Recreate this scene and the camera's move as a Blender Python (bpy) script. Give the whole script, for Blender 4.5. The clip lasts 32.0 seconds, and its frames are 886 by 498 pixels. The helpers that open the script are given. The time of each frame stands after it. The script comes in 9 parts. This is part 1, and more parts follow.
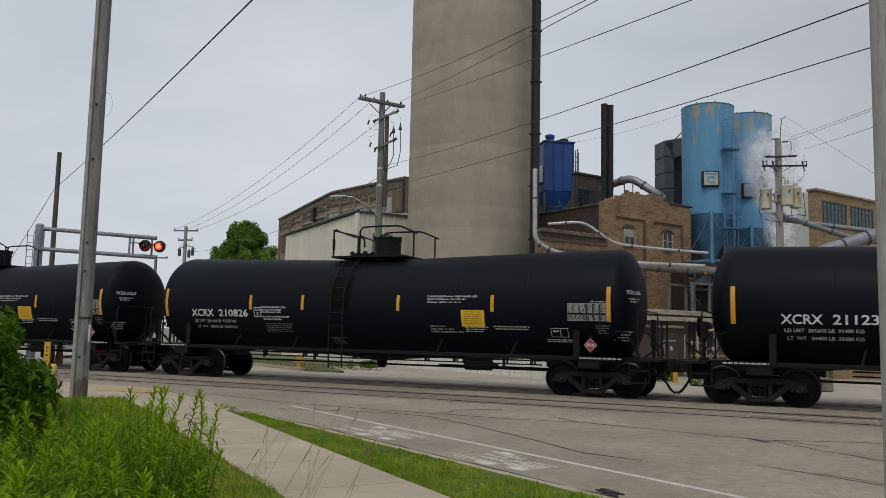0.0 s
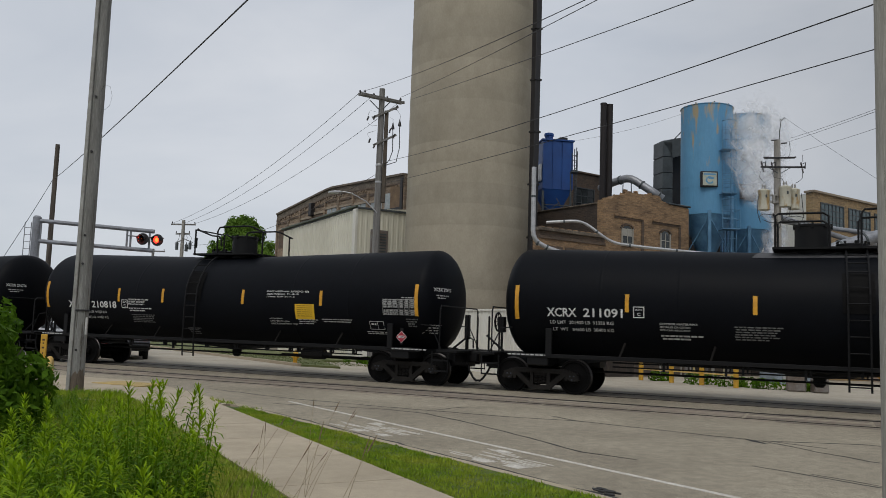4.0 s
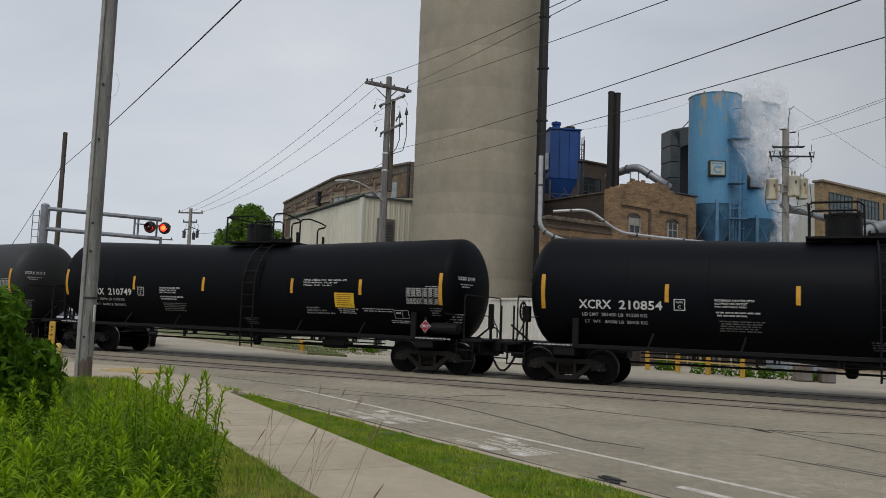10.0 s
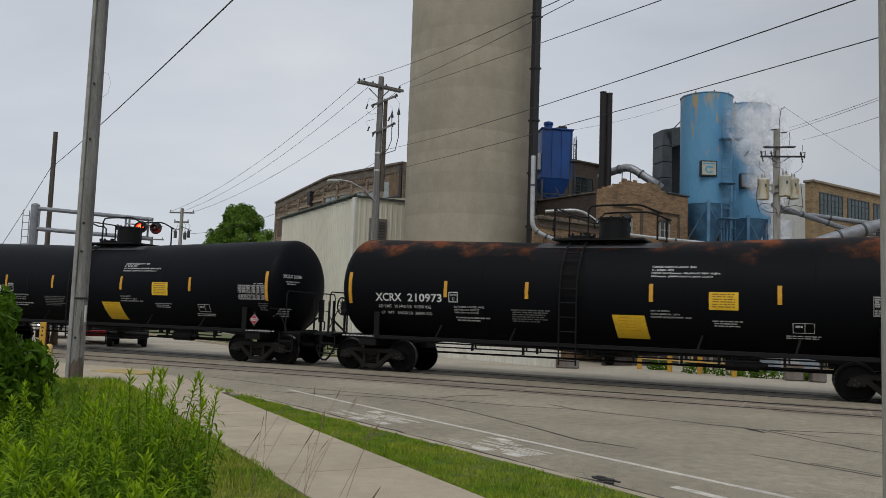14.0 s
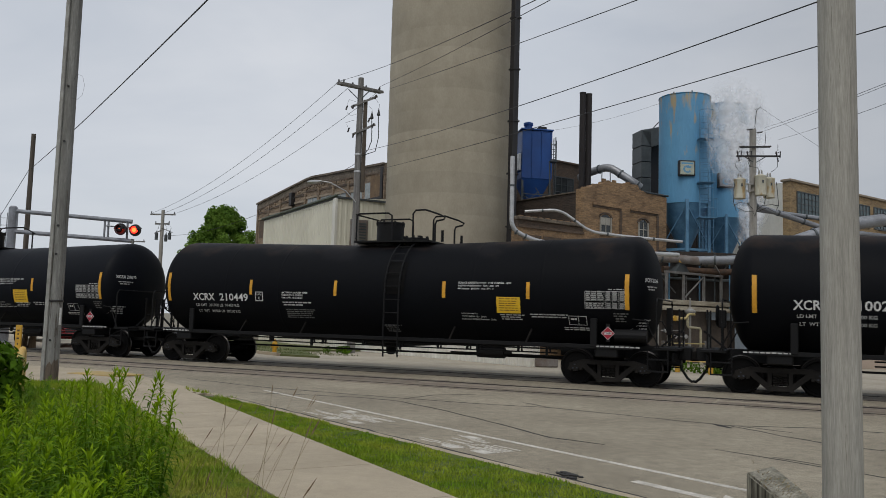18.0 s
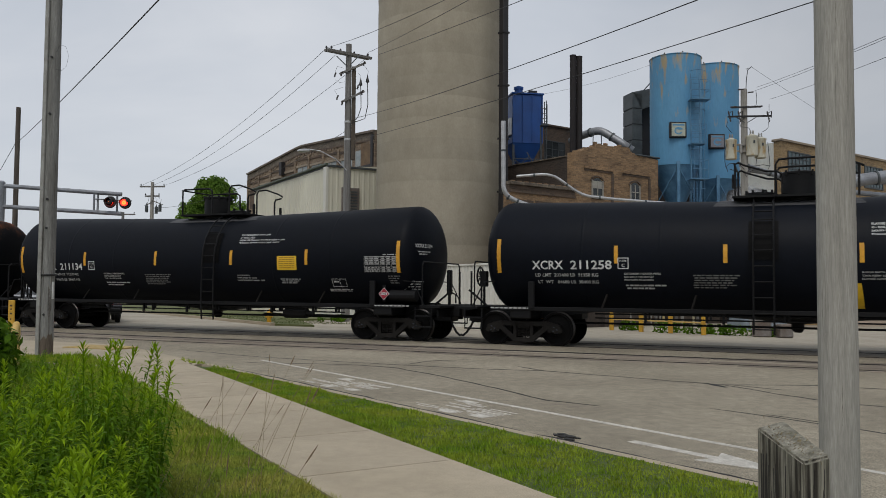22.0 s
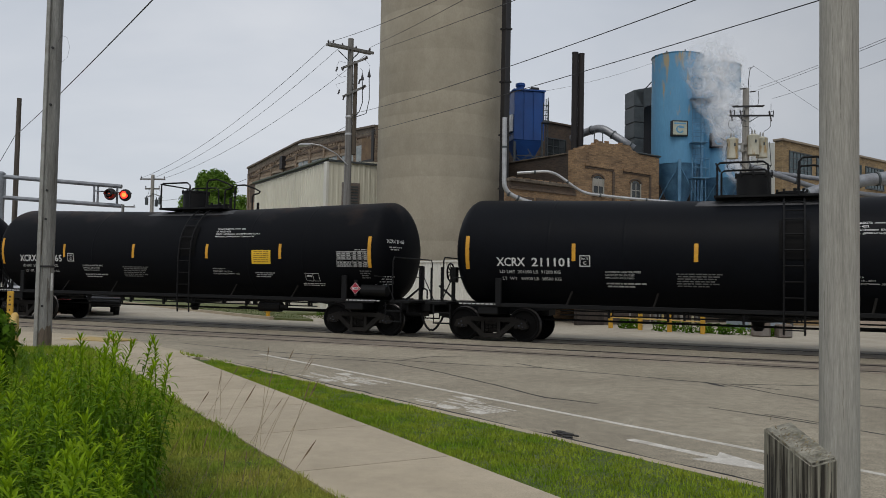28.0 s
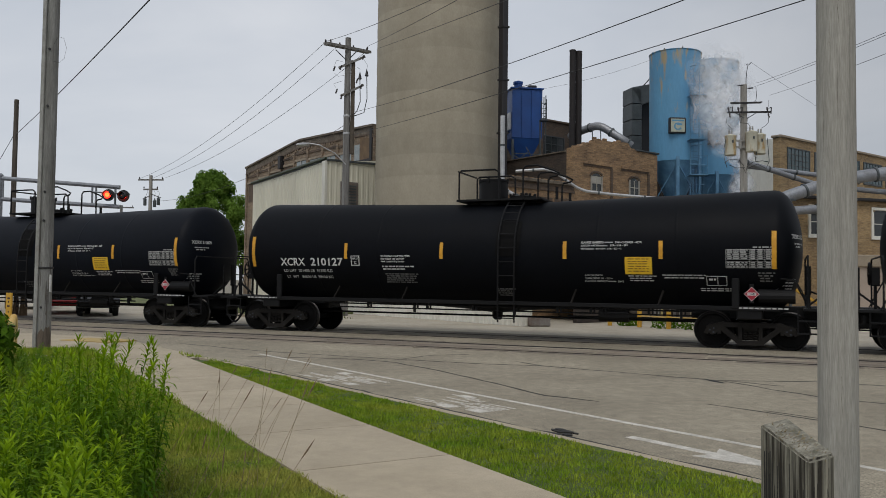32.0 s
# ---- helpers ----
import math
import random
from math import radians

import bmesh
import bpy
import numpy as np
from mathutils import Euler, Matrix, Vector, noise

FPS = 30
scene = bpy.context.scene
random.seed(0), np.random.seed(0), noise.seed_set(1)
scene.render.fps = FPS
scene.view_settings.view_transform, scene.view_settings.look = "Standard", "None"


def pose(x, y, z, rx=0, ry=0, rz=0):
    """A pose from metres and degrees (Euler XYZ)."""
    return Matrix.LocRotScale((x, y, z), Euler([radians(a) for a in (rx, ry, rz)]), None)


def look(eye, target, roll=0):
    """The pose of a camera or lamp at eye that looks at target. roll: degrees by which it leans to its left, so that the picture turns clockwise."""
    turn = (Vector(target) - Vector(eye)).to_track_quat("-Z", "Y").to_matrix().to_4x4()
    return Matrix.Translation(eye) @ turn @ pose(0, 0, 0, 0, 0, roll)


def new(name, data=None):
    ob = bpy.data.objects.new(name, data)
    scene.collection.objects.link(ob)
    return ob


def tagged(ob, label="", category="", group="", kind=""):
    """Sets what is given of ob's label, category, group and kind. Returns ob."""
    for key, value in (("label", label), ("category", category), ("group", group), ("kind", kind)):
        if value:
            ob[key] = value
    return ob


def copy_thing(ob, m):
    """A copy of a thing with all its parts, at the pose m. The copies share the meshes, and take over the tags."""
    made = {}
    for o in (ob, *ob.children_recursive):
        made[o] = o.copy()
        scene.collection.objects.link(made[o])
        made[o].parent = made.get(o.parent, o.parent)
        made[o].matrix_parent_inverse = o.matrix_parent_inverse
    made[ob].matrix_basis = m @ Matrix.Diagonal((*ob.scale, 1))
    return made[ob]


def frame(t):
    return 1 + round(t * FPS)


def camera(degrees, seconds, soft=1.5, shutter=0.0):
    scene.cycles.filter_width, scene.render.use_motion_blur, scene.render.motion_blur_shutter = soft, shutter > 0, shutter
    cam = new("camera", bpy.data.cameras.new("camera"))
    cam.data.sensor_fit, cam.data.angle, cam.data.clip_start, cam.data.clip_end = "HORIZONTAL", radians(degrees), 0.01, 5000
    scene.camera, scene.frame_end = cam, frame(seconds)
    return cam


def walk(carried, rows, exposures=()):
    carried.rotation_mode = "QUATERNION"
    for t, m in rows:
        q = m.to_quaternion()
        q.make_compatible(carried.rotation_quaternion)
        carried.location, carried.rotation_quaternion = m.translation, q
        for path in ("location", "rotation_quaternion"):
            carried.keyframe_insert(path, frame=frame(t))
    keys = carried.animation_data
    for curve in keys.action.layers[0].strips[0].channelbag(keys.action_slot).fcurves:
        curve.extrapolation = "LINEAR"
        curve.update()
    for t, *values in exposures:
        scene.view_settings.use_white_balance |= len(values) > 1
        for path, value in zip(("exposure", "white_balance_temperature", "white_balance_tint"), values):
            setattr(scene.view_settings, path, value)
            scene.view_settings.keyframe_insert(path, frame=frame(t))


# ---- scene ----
# ---- camera and its walk ----
cam = camera(57.0, 32.0, soft=0.6, shutter=0.05)
# seconds, eye x, y, z, yaw to the right, pitch up, roll
PATH = [
    (0, -0.001, 0.000, 1.597, -0.031, 5.927, 1.247),
    (0.5, -0.009, -0.004, 1.599, 0.029, 5.853, 1.254),
    (1, -0.014, 0.009, 1.601, 0.128, 5.784, 1.514),
    (1.5, -0.018, 0.011, 1.598, 0.153, 5.734, 1.794),
    (2, -0.027, 0.027, 1.598, 0.164, 5.726, 1.872),
    (2.5, -0.021, 0.015, 1.601, 0.224, 5.722, 1.946),
    (3, -0.022, 0.017, 1.598, 0.227, 5.758, 1.969),
    (3.5, -0.028, 0.016, 1.599, 0.142, 5.721, 1.982),
    (5.5, -0.008, -0.010, 1.600, 0.324, 5.728, 1.759),
    (6, -0.015, 0.005, 1.594, 0.222, 5.623, 1.884),
    (6.5, -0.021, 0.012, 1.587, 0.090, 5.534, 2.007),
    (7, -0.019, 0.021, 1.585, -0.049, 5.410, 2.036),
    (7.5, -0.027, 0.022, 1.586, -0.162, 5.337, 2.169),
    (8, -0.029, 0.028, 1.587, -0.258, 5.201, 2.174),
    (8.5, -0.023, 0.021, 1.586, -0.287, 5.111, 2.123),
    (9, -0.025, 0.019, 1.589, -0.225, 5.045, 2.099),
    (9.5, -0.028, 0.013, 1.593, -0.262, 4.977, 1.939),
    (10, -0.023, 0.012, 1.588, -0.277, 4.940, 2.132),
    (10.5, -0.030, 0.017, 1.593, -0.134, 4.955, 2.047),
    (11, -0.036, 0.020, 1.591, -0.085, 4.916, 2.015),
    (11.5, -0.030, 0.017, 1.590, 0.045, 4.938, 2.008),
    (12, -0.035, 0.016, 1.592, 0.012, 4.947, 2.074),
    (12.5, -0.041, 0.005, 1.596, 0.075, 4.986, 1.993),
    (13, -0.036, 0.019, 1.593, 0.136, 4.974, 1.874),
    (13.5, -0.046, 0.028, 1.597, 0.212, 4.944, 1.998),
    (14, -0.044, 0.026, 1.595, 0.294, 4.945, 2.059),
    (14.5, -0.035, 0.023, 1.594, 0.304, 4.985, 1.989),
    (16.5, 0.062, -0.058, 1.591, 0.696, 4.946, 2.082),
    (17, 0.138, -0.121, 1.603, 1.362, 5.758, 2.034),
    (17.5, 0.170, -0.126, 1.593, 1.203, 5.205, 1.655),
    (18, 0.166, -0.102, 1.589, 1.343, 5.013, 1.647),
    (18.5, 0.146, -0.088, 1.588, 1.502, 4.912, 1.394),
    (19, 0.141, -0.082, 1.588, 1.892, 4.721, 1.594),
    (19.5, 0.144, -0.093, 1.588, 2.013, 4.561, 1.521),
    (20, 0.148, -0.080, 1.583, 1.965, 4.238, 1.101),
    (20.5, 0.156, -0.069, 1.576, 2.000, 3.932, 0.940),
    (21, 0.150, -0.064, 1.576, 1.980, 2.872, 0.721),
    (21.5, 0.142, -0.069, 1.576, 1.925, 2.757, 0.567),
    (22, 0.145, -0.064, 1.577, 1.947, 2.704, 0.465),
    (22.5, 0.146, -0.066, 1.576, 1.940, 2.688, 0.444),
    (23, 0.149, -0.061, 1.575, 1.984, 2.643, 0.575),
    (23.5, 0.151, -0.063, 1.574, 2.157, 2.591, 0.686),
    (24, 0.155, -0.051, 1.574, 2.217, 2.706, 0.542),
    (24.5, 0.159, -0.038, 1.571, 1.985, 2.656, 0.553),
    (25, 0.150, -0.041, 1.572, 1.822, 2.590, 0.608),
    (25.5, 0.141, -0.047, 1.575, 1.771, 2.599, 0.692),
    (27.5, 0.145, -0.031, 1.572, 1.873, 2.460, 1.033),
    (28, 0.140, -0.035, 1.574, 1.972, 2.429, 1.126),
    (28.5, 0.138, -0.025, 1.573, 2.010, 2.346, 1.271),
    (29, 0.133, -0.032, 1.573, 2.016, 2.333, 1.212),
    (29.5, 0.135, -0.025, 1.573, 2.078, 2.279, 1.090),
    (30, 0.137, -0.026, 1.573, 1.996, 2.249, 1.106),
    (30.5, 0.140, -0.031, 1.574, 2.041, 2.264, 1.025),
    (31, 0.143, -0.023, 1.572, 2.062, 2.299, 1.006),
    (31.5, 0.139, -0.039, 1.574, 2.083, 2.251, 0.924),
    (32, 0.147, -0.032, 1.574, 2.047, 2.336, 0.730),
]


def aim(x, y, z, yaw, pitch, roll):
    a, b = radians(yaw), radians(pitch)
    way = Vector((math.sin(a) * math.cos(b), math.cos(a) * math.cos(b), math.sin(b)))
    return look((x, y, z), Vector((x, y, z)) + 10 * way, roll)


walk(cam, [(t, aim(*p)) for t, *p in PATH])

# ---- world, sun and exposure ----
SUN_TURN, SUN_RISE = radians(197), radians(55)
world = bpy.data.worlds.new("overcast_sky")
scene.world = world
world.use_nodes = True
wn = world.node_tree
wn.nodes.clear()


def wnode(kind, **values):
    n = wn.nodes.new(kind)
    for k, v in values.items():
        n.inputs[k].default_value = v
    return n


w_sky = wnode("ShaderNodeTexSky")
w_sky.sky_type, w_sky.sun_disc = "NISHITA", False
w_sky.sun_elevation, w_sky.sun_rotation = SUN_RISE, SUN_TURN
w_dim = wnode("ShaderNodeVectorMath")
w_dim.operation = "SCALE"
w_dim.inputs["Scale"].default_value = 0.10
w_co = wnode("ShaderNodeTexCoord")
w_map = wnode("ShaderNodeMapping", Scale=(1.0, 1.0, 2.6))
w_noise = wnode("ShaderNodeTexNoise", Scale=1.7, Detail=5.0, Roughness=0.55, Distortion=0.3)
w_ramp = wnode("ShaderNodeValToRGB")
w_ramp.color_ramp.elements[0].position, w_ramp.color_ramp.elements[0].color = 0.30, (0.49, 0.535, 0.605, 1)
w_ramp.color_ramp.elements[1].position, w_ramp.color_ramp.elements[1].color = 0.72, (0.69, 0.712, 0.752, 1)
w_mix = wnode("ShaderNodeMix")
w_mix.data_type = "RGBA"
w_mix.inputs["Factor"].default_value = 0.90
w_bg = wnode("ShaderNodeBackground", Strength=1.0)
w_out = wnode("ShaderNodeOutputWorld")
wl = wn.links.new
wl(w_sky.outputs[0], w_dim.inputs[0])
wl(w_co.outputs["Generated"], w_map.inputs["Vector"])
wl(w_map.outputs[0], w_noise.inputs["Vector"])
wl(w_noise.outputs["Fac"], w_ramp.inputs[0])
wl(w_dim.outputs[0], w_mix.inputs[6])
wl(w_ramp.outputs[0], w_mix.inputs[7])
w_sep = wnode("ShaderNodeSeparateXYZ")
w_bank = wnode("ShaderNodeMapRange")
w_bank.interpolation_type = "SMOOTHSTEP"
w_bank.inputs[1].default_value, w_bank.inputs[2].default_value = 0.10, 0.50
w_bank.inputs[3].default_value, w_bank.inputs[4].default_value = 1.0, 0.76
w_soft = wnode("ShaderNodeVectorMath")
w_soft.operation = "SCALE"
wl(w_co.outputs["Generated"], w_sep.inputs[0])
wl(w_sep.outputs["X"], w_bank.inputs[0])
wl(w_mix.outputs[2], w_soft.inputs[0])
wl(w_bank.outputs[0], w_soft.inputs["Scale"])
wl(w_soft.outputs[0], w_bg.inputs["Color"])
wl(w_bg.outputs[0], w_out.inputs["Surface"])

sun = new("sun", bpy.data.lights.new("sun", "SUN"))
sun.data.energy, sun.data.angle, sun.data.color = 1.1, radians(25), (1.0, 0.96, 0.9)
sun.matrix_world = look((20 * math.sin(SUN_TURN) * math.cos(SUN_RISE), 20 * math.cos(SUN_TURN) * math.cos(SUN_RISE), 20 * math.sin(SUN_RISE)), (0, 0, 0))
scene.view_settings.exposure = 0.0

# ---- materials ----
MATS = {}


def surface(name, base, other=None, rough=0.75, scale=1.2, fine=30.0, vary=0.25, bump=0.15, metal=0.0, stretch=(1, 1, 1), each=0.0, spread=(0.35, 0.7), glow=0.0, coord="Object", depth=0.01, spec=0.5, mid=(0.0, 0.0)):
    """A surface of two tones in patches, with fine grain, relief and uneven gloss."""
    m = bpy.data.materials.new(name)
    m.use_nodes = True
    t = m.node_tree
    p = t.nodes["Principled BSDF"]
    p.inputs["Metallic"].default_value = metal
    p.inputs["Specular IOR Level"].default_value = spec
    other = other or tuple(c * 0.7 for c in base)

    def nd(kind, **values):
        n = t.nodes.new(kind)
        for k, v in values.items():
            n.inputs[k].default_value = v
        return n
    co = nd("ShaderNodeTexCoord")
    mp = nd("ShaderNodeMapping", Scale=stretch)
    t.links.new(co.outputs[coord], mp.inputs["Vector"])
    big = nd("ShaderNodeTexNoise", Scale=scale, Detail=6.0, Roughness=0.6)
    small = nd("ShaderNodeTexNoise", Scale=fine, Detail=4.0, Roughness=0.65)
    for n in (big, small):
        t.links.new(mp.outputs[0], n.inputs["Vector"])
    ramp = nd("ShaderNodeValToRGB")
    ramp.color_ramp.elements[0].position, ramp.color_ramp.elements[0].color = spread[0], (*other, 1)
    ramp.color_ramp.elements[1].position, ramp.color_ramp.elements[1].color = spread[1], (*base, 1)
    t.links.new(big.outputs["Fac"], ramp.inputs[0])
    rng = nd("ShaderNodeMapRange")
    rng.inputs[1].default_value, rng.inputs[2].default_value = 0.25, 0.75
    rng.inputs[3].default_value, rng.inputs[4].default_value = 1 - vary, 1 + vary
    t.links.new(small.outputs["Fac"], rng.inputs[0])
    mul = nd("ShaderNodeVectorMath")
    mul.operation = "SCALE"
    t.links.new(ramp.outputs[0], mul.inputs[0])
    t.links.new(rng.outputs[0], mul.inputs["Scale"])
    last = mul.outputs[0]
    if mid[0]:
        blot = nd("ShaderNodeTexNoise", Scale=mid[0], Detail=8.0, Roughness=0.72)
        t.links.new(mp.outputs[0], blot.inputs["Vector"])
        r3 = nd("ShaderNodeMapRange")
        r3.inputs[1].default_value, r3.inputs[2].default_value = 0.3, 0.7
        r3.inputs[3].default_value, r3.inputs[4].default_value = 1 - mid[1], 1 + mid[1]
        t.links.new(blot.outputs["Fac"], r3.inputs[0])
        m3 = nd("ShaderNodeVectorMath")
        m3.operation = "SCALE"
        t.links.new(last, m3.inputs[0])
        t.links.new(r3.outputs[0], m3.inputs["Scale"])
        last = m3.outputs[0]
    if each:
        oi = nd("ShaderNodeObjectInfo")
        r2 = nd("ShaderNodeMapRange")
        r2.inputs[3].default_value, r2.inputs[4].default_value = 1 - each, 1 + each
        t.links.new(oi.outputs["Random"], r2.inputs[0])
        m2 = nd("ShaderNodeVectorMath")
        m2.operation = "SCALE"
        t.links.new(last, m2.inputs[0])
        t.links.new(r2.outputs[0], m2.inputs["Scale"])
        last = m2.outputs[0]
    t.links.new(last, p.inputs["Base Color"])
    rr = nd("ShaderNodeMapRange")
    rr.inputs[3].default_value, rr.inputs[4].default_value = max(0.03, rough - 0.12), min(1.0, rough + 0.12)
    t.links.new(big.outputs["Fac"], rr.inputs[0])
    t.links.new(rr.outputs[0], p.inputs["Roughness"])
    if bump:
        b = nd("ShaderNodeBump", Strength=bump, Distance=depth)
        t.links.new(small.outputs["Fac"], b.inputs["Height"])
        t.links.new(b.outputs[0], p.inputs["Normal"])
    if glow:
        t.links.new(last, p.inputs["Emission Color"])
        p.inputs["Emission Strength"].default_value = glow
    MATS[name] = m
    return m


asphalt = surface("asphalt", (0.355, 0.310, 0.230), (0.235, 0.203, 0.148), 0.9, 0.35, 55, 0.75, 0.5, mid=(6.0, 0.28))
asphalt_dark = surface("asphalt_dark", (0.215, 0.19, 0.155), (0.11, 0.097, 0.08), 0.85, 0.8, 50, 0.3, 0.35)
tar = surface("tar", (0.032, 0.028, 0.025), (0.014, 0.013, 0.012), 0.75, 3, 40, 0.2, 0.2)
concrete_walk = surface("concrete_walk", (0.455, 0.385, 0.283), (0.37, 0.31, 0.22), 0.9, 0.9, 90, 0.22, 0.3, each=0.05, mid=(6.0, 0.1))
concrete_apron = surface("concrete_apron", (0.46, 0.415, 0.335), (0.34, 0.30, 0.235), 0.9, 0.4, 40, 0.15, 0.25, mid=(3.0, 0.15))
silo_concrete = surface("silo_concrete", (0.39, 0.347, 0.268), (0.32, 0.282, 0.213), 0.9, 0.5, 16, 0.06, 0.12, stretch=(1, 1, 0.6), each=0.06, mid=(2.0, 0.05))
soil = surface("soil", (0.26, 0.235, 0.18), (0.17, 0.15, 0.11), 0.95, 0.6, 25, 0.3, 0.4)
lawn_worn = surface("lawn_worn", (0.16, 0.165, 0.07), (0.09, 0.11, 0.03), 0.95, 0.7, 40, 0.35, 0.4, spread=(0.45, 0.6))
lawn = surface("lawn", (0.10, 0.13, 0.022), (0.05, 0.08, 0.012), 0.9, 0.8, 60, 0.4, 0.5)
paint_white = surface("paint_white", (0.70, 0.665, 0.60), (0.43, 0.40, 0.345), 0.85, 7, 60, 0.25, 0.15)
rail_steel = surface("rail_steel", (0.06, 0.048, 0.041), (0.03, 0.025, 0.022), 0.5, 6, 40, 0.3, 0.2, metal=0.3)
timber = surface("timber", (0.27, 0.225, 0.175), (0.16, 0.13, 0.10), 0.9, 2, 30, 0.3, 0.4, stretch=(0.3, 3, 1), each=0.25)


def brickwork(name, one, two, joint, patchy):
    """Courses of brick with raked joints, weathered in patches."""
    m = surface(name, one, patchy, 0.9, 0.8, 9, 0.7, 0.0, stretch=(1, 1, 2.2))
    t = m.node_tree
    p = t.nodes["Principled BSDF"]
    wear = p.inputs["Base Color"].links[0].from_socket
    co = t.nodes.new("ShaderNodeTexCoord")
    sep = t.nodes.new("ShaderNodeSeparateXYZ")
    add = t.nodes.new("ShaderNodeMath")
    comb = t.nodes.new("ShaderNodeCombineXYZ")
    t.links.new(co.outputs["Object"], sep.inputs[0])
    t.links.new(sep.outputs["X"], add.inputs[0])
    t.links.new(sep.outputs["Y"], add.inputs[1])
    t.links.new(add.outputs[0], comb.inputs["X"])
    t.links.new(sep.outputs["Z"], comb.inputs["Y"])
    br = t.nodes.new("ShaderNodeTexBrick")
    br.inputs["Scale"].default_value = 1.0
    br.inputs["Bias"].default_value = -0.1
    br.inputs["Brick Width"].default_value, br.inputs["Row Height"].default_value, br.inputs["Mortar Size"].default_value = 0.23, 0.077, 0.007
    br.inputs["Color1"].default_value, br.inputs["Color2"].default_value, br.inputs["Mortar"].default_value = (*one, 1), (*two, 1), (*joint, 1)
    t.links.new(comb.outputs[0], br.inputs["Vector"])
    mx = t.nodes.new("ShaderNodeMix")
    mx.data_type, mx.inputs["Factor"].default_value = "RGBA", 0.5
    t.links.new(br.outputs["Color"], mx.inputs[6])
    t.links.new(wear, mx.inputs[7])
    t.links.new(mx.outputs[2], p.inputs["Base Color"])
    bp_ = t.nodes.new("ShaderNodeBump")
    bp_.inputs["Strength"].default_value, bp_.inputs["Distance"].default_value = 0.6, 0.01
    bp_.invert = True
    t.links.new(br.outputs["Fac"], bp_.inputs["Height"])
    t.links.new(bp_.outputs[0], p.inputs["Normal"])
    return m


brick = brickwork("brick", (0.40, 0.255, 0.135), (0.10, 0.058, 0.032), (0.23, 0.185, 0.13), (0.125, 0.078, 0.046))
brick_tan = brickwork("brick_tan", (0.46, 0.32, 0.16), (0.16, 0.10, 0.052), (0.28, 0.23, 0.16), (0.19, 0.13, 0.072))
brick_dark = brickwork("brick_dark", (0.15, 0.10, 0.068), (0.06, 0.042, 0.032), (0.13, 0.115, 0.095), (0.06, 0.047, 0.038))
brick_old = brickwork("brick_old", (0.32, 0.235, 0.155), (0.10, 0.068, 0.047), (0.23, 0.205, 0.17), (0.12, 0.09, 0.065))
# dark brick deepened in colour to stand for a wall in shade
brick_shaded = brickwork("brick_shaded", (0.075, 0.052, 0.038), (0.032, 0.024, 0.02), (0.07, 0.06, 0.05), (0.03, 0.025, 0.021))
brick_red = brickwork("brick_red", (0.26, 0.12, 0.075), (0.12, 0.06, 0.04), (0.20, 0.16, 0.12), (0.13, 0.075, 0.05))
brick_piece = surface("brick_piece", (0.30, 0.19, 0.105), (0.18, 0.115, 0.065), 0.9, 2.0, 40, 0.2, 0.3, each=0.3)
stone_trim = surface("stone_trim", (0.36, 0.30, 0.22), (0.25, 0.2, 0.15), 0.85, 1, 25, 0.2, 0.2)
coping_old = surface("coping_old", (0.20, 0.165, 0.125), (0.09, 0.072, 0.056), 0.9, 2.2, 9, 0.5, 0.3)
sheet_cream = surface("sheet_cream", (0.68, 0.655, 0.54), (0.58, 0.555, 0.45), 0.6, 0.5, 12, 0.05, 0.05, stretch=(1, 1, 0.2))
sheet_white = surface("sheet_white", (0.78, 0.775, 0.71), (0.62, 0.60, 0.53), 0.6, 0.8, 14, 0.08, 0.05, stretch=(1, 1, 0.3))
green_trim = surface("green_trim", (0.07, 0.09, 0.06), None, 0.6)
blue_dark = surface("blue_dark", (0.014, 0.085, 0.33), (0.010, 0.06, 0.24), 0.5, 1.2, 25, 0.1, 0.05)
blue_light = surface("blue_light", (0.125, 0.335, 0.53), (0.09, 0.265, 0.45), 0.6, 0.7, 12, 0.08, 0.05, stretch=(1, 1, 0.25))
blue_frame = surface("blue_frame", (0.13, 0.29, 0.44), (0.065, 0.165, 0.28), 0.6, 2)
chimney_brown = surface("chimney_brown", (0.026, 0.021, 0.021), (0.016, 0.013, 0.013), 0.75, 1, 12, 0.2, 0.1, stretch=(1, 1, 0.3))
black_steel = surface("black_steel", (0.022, 0.02, 0.021), (0.012, 0.011, 0.012), 0.55, 2, 30, 0.2, 0.1)
grey_steel = surface("grey_steel", (0.10, 0.115, 0.12), (0.06, 0.068, 0.072), 0.55, 1.5, 20, 0.15, 0.1, metal=0.3)
galvanised = surface("galvanised", (0.58, 0.58, 0.58), (0.42, 0.42, 0.42), 0.42, 3, 25, 0.12, 0.05, metal=0.7)
rust_pipe = surface("rust_pipe", (0.26, 0.25, 0.24), (0.16, 0.12, 0.095), 0.6, 2, 20, 0.2, 0.1, metal=0.3)
pole_wood = surface("pole_wood", (0.25, 0.245, 0.235), (0.125, 0.118, 0.11), 0.9, 1.6, 14, 0.35, 0.5, stretch=(7, 7, 0.3))
pole_light = surface("pole_light", (0.38, 0.365, 0.335), (0.23, 0.215, 0.19), 0.9, 1.6, 14, 0.3, 0.4, stretch=(6, 6, 0.3))
pole_grey = surface("pole_grey", (0.265, 0.262, 0.25), (0.15, 0.145, 0.134), 0.9, 1.2, 18, 0.35, 0.5, stretch=(6, 6, 0.4), mid=(4.0, 0.25))
wood_base = surface("wood_base", (0.16, 0.125, 0.095), (0.075, 0.058, 0.045), 0.9, 2.5, 16, 0.35, 0.5, stretch=(5, 5, 0.5))
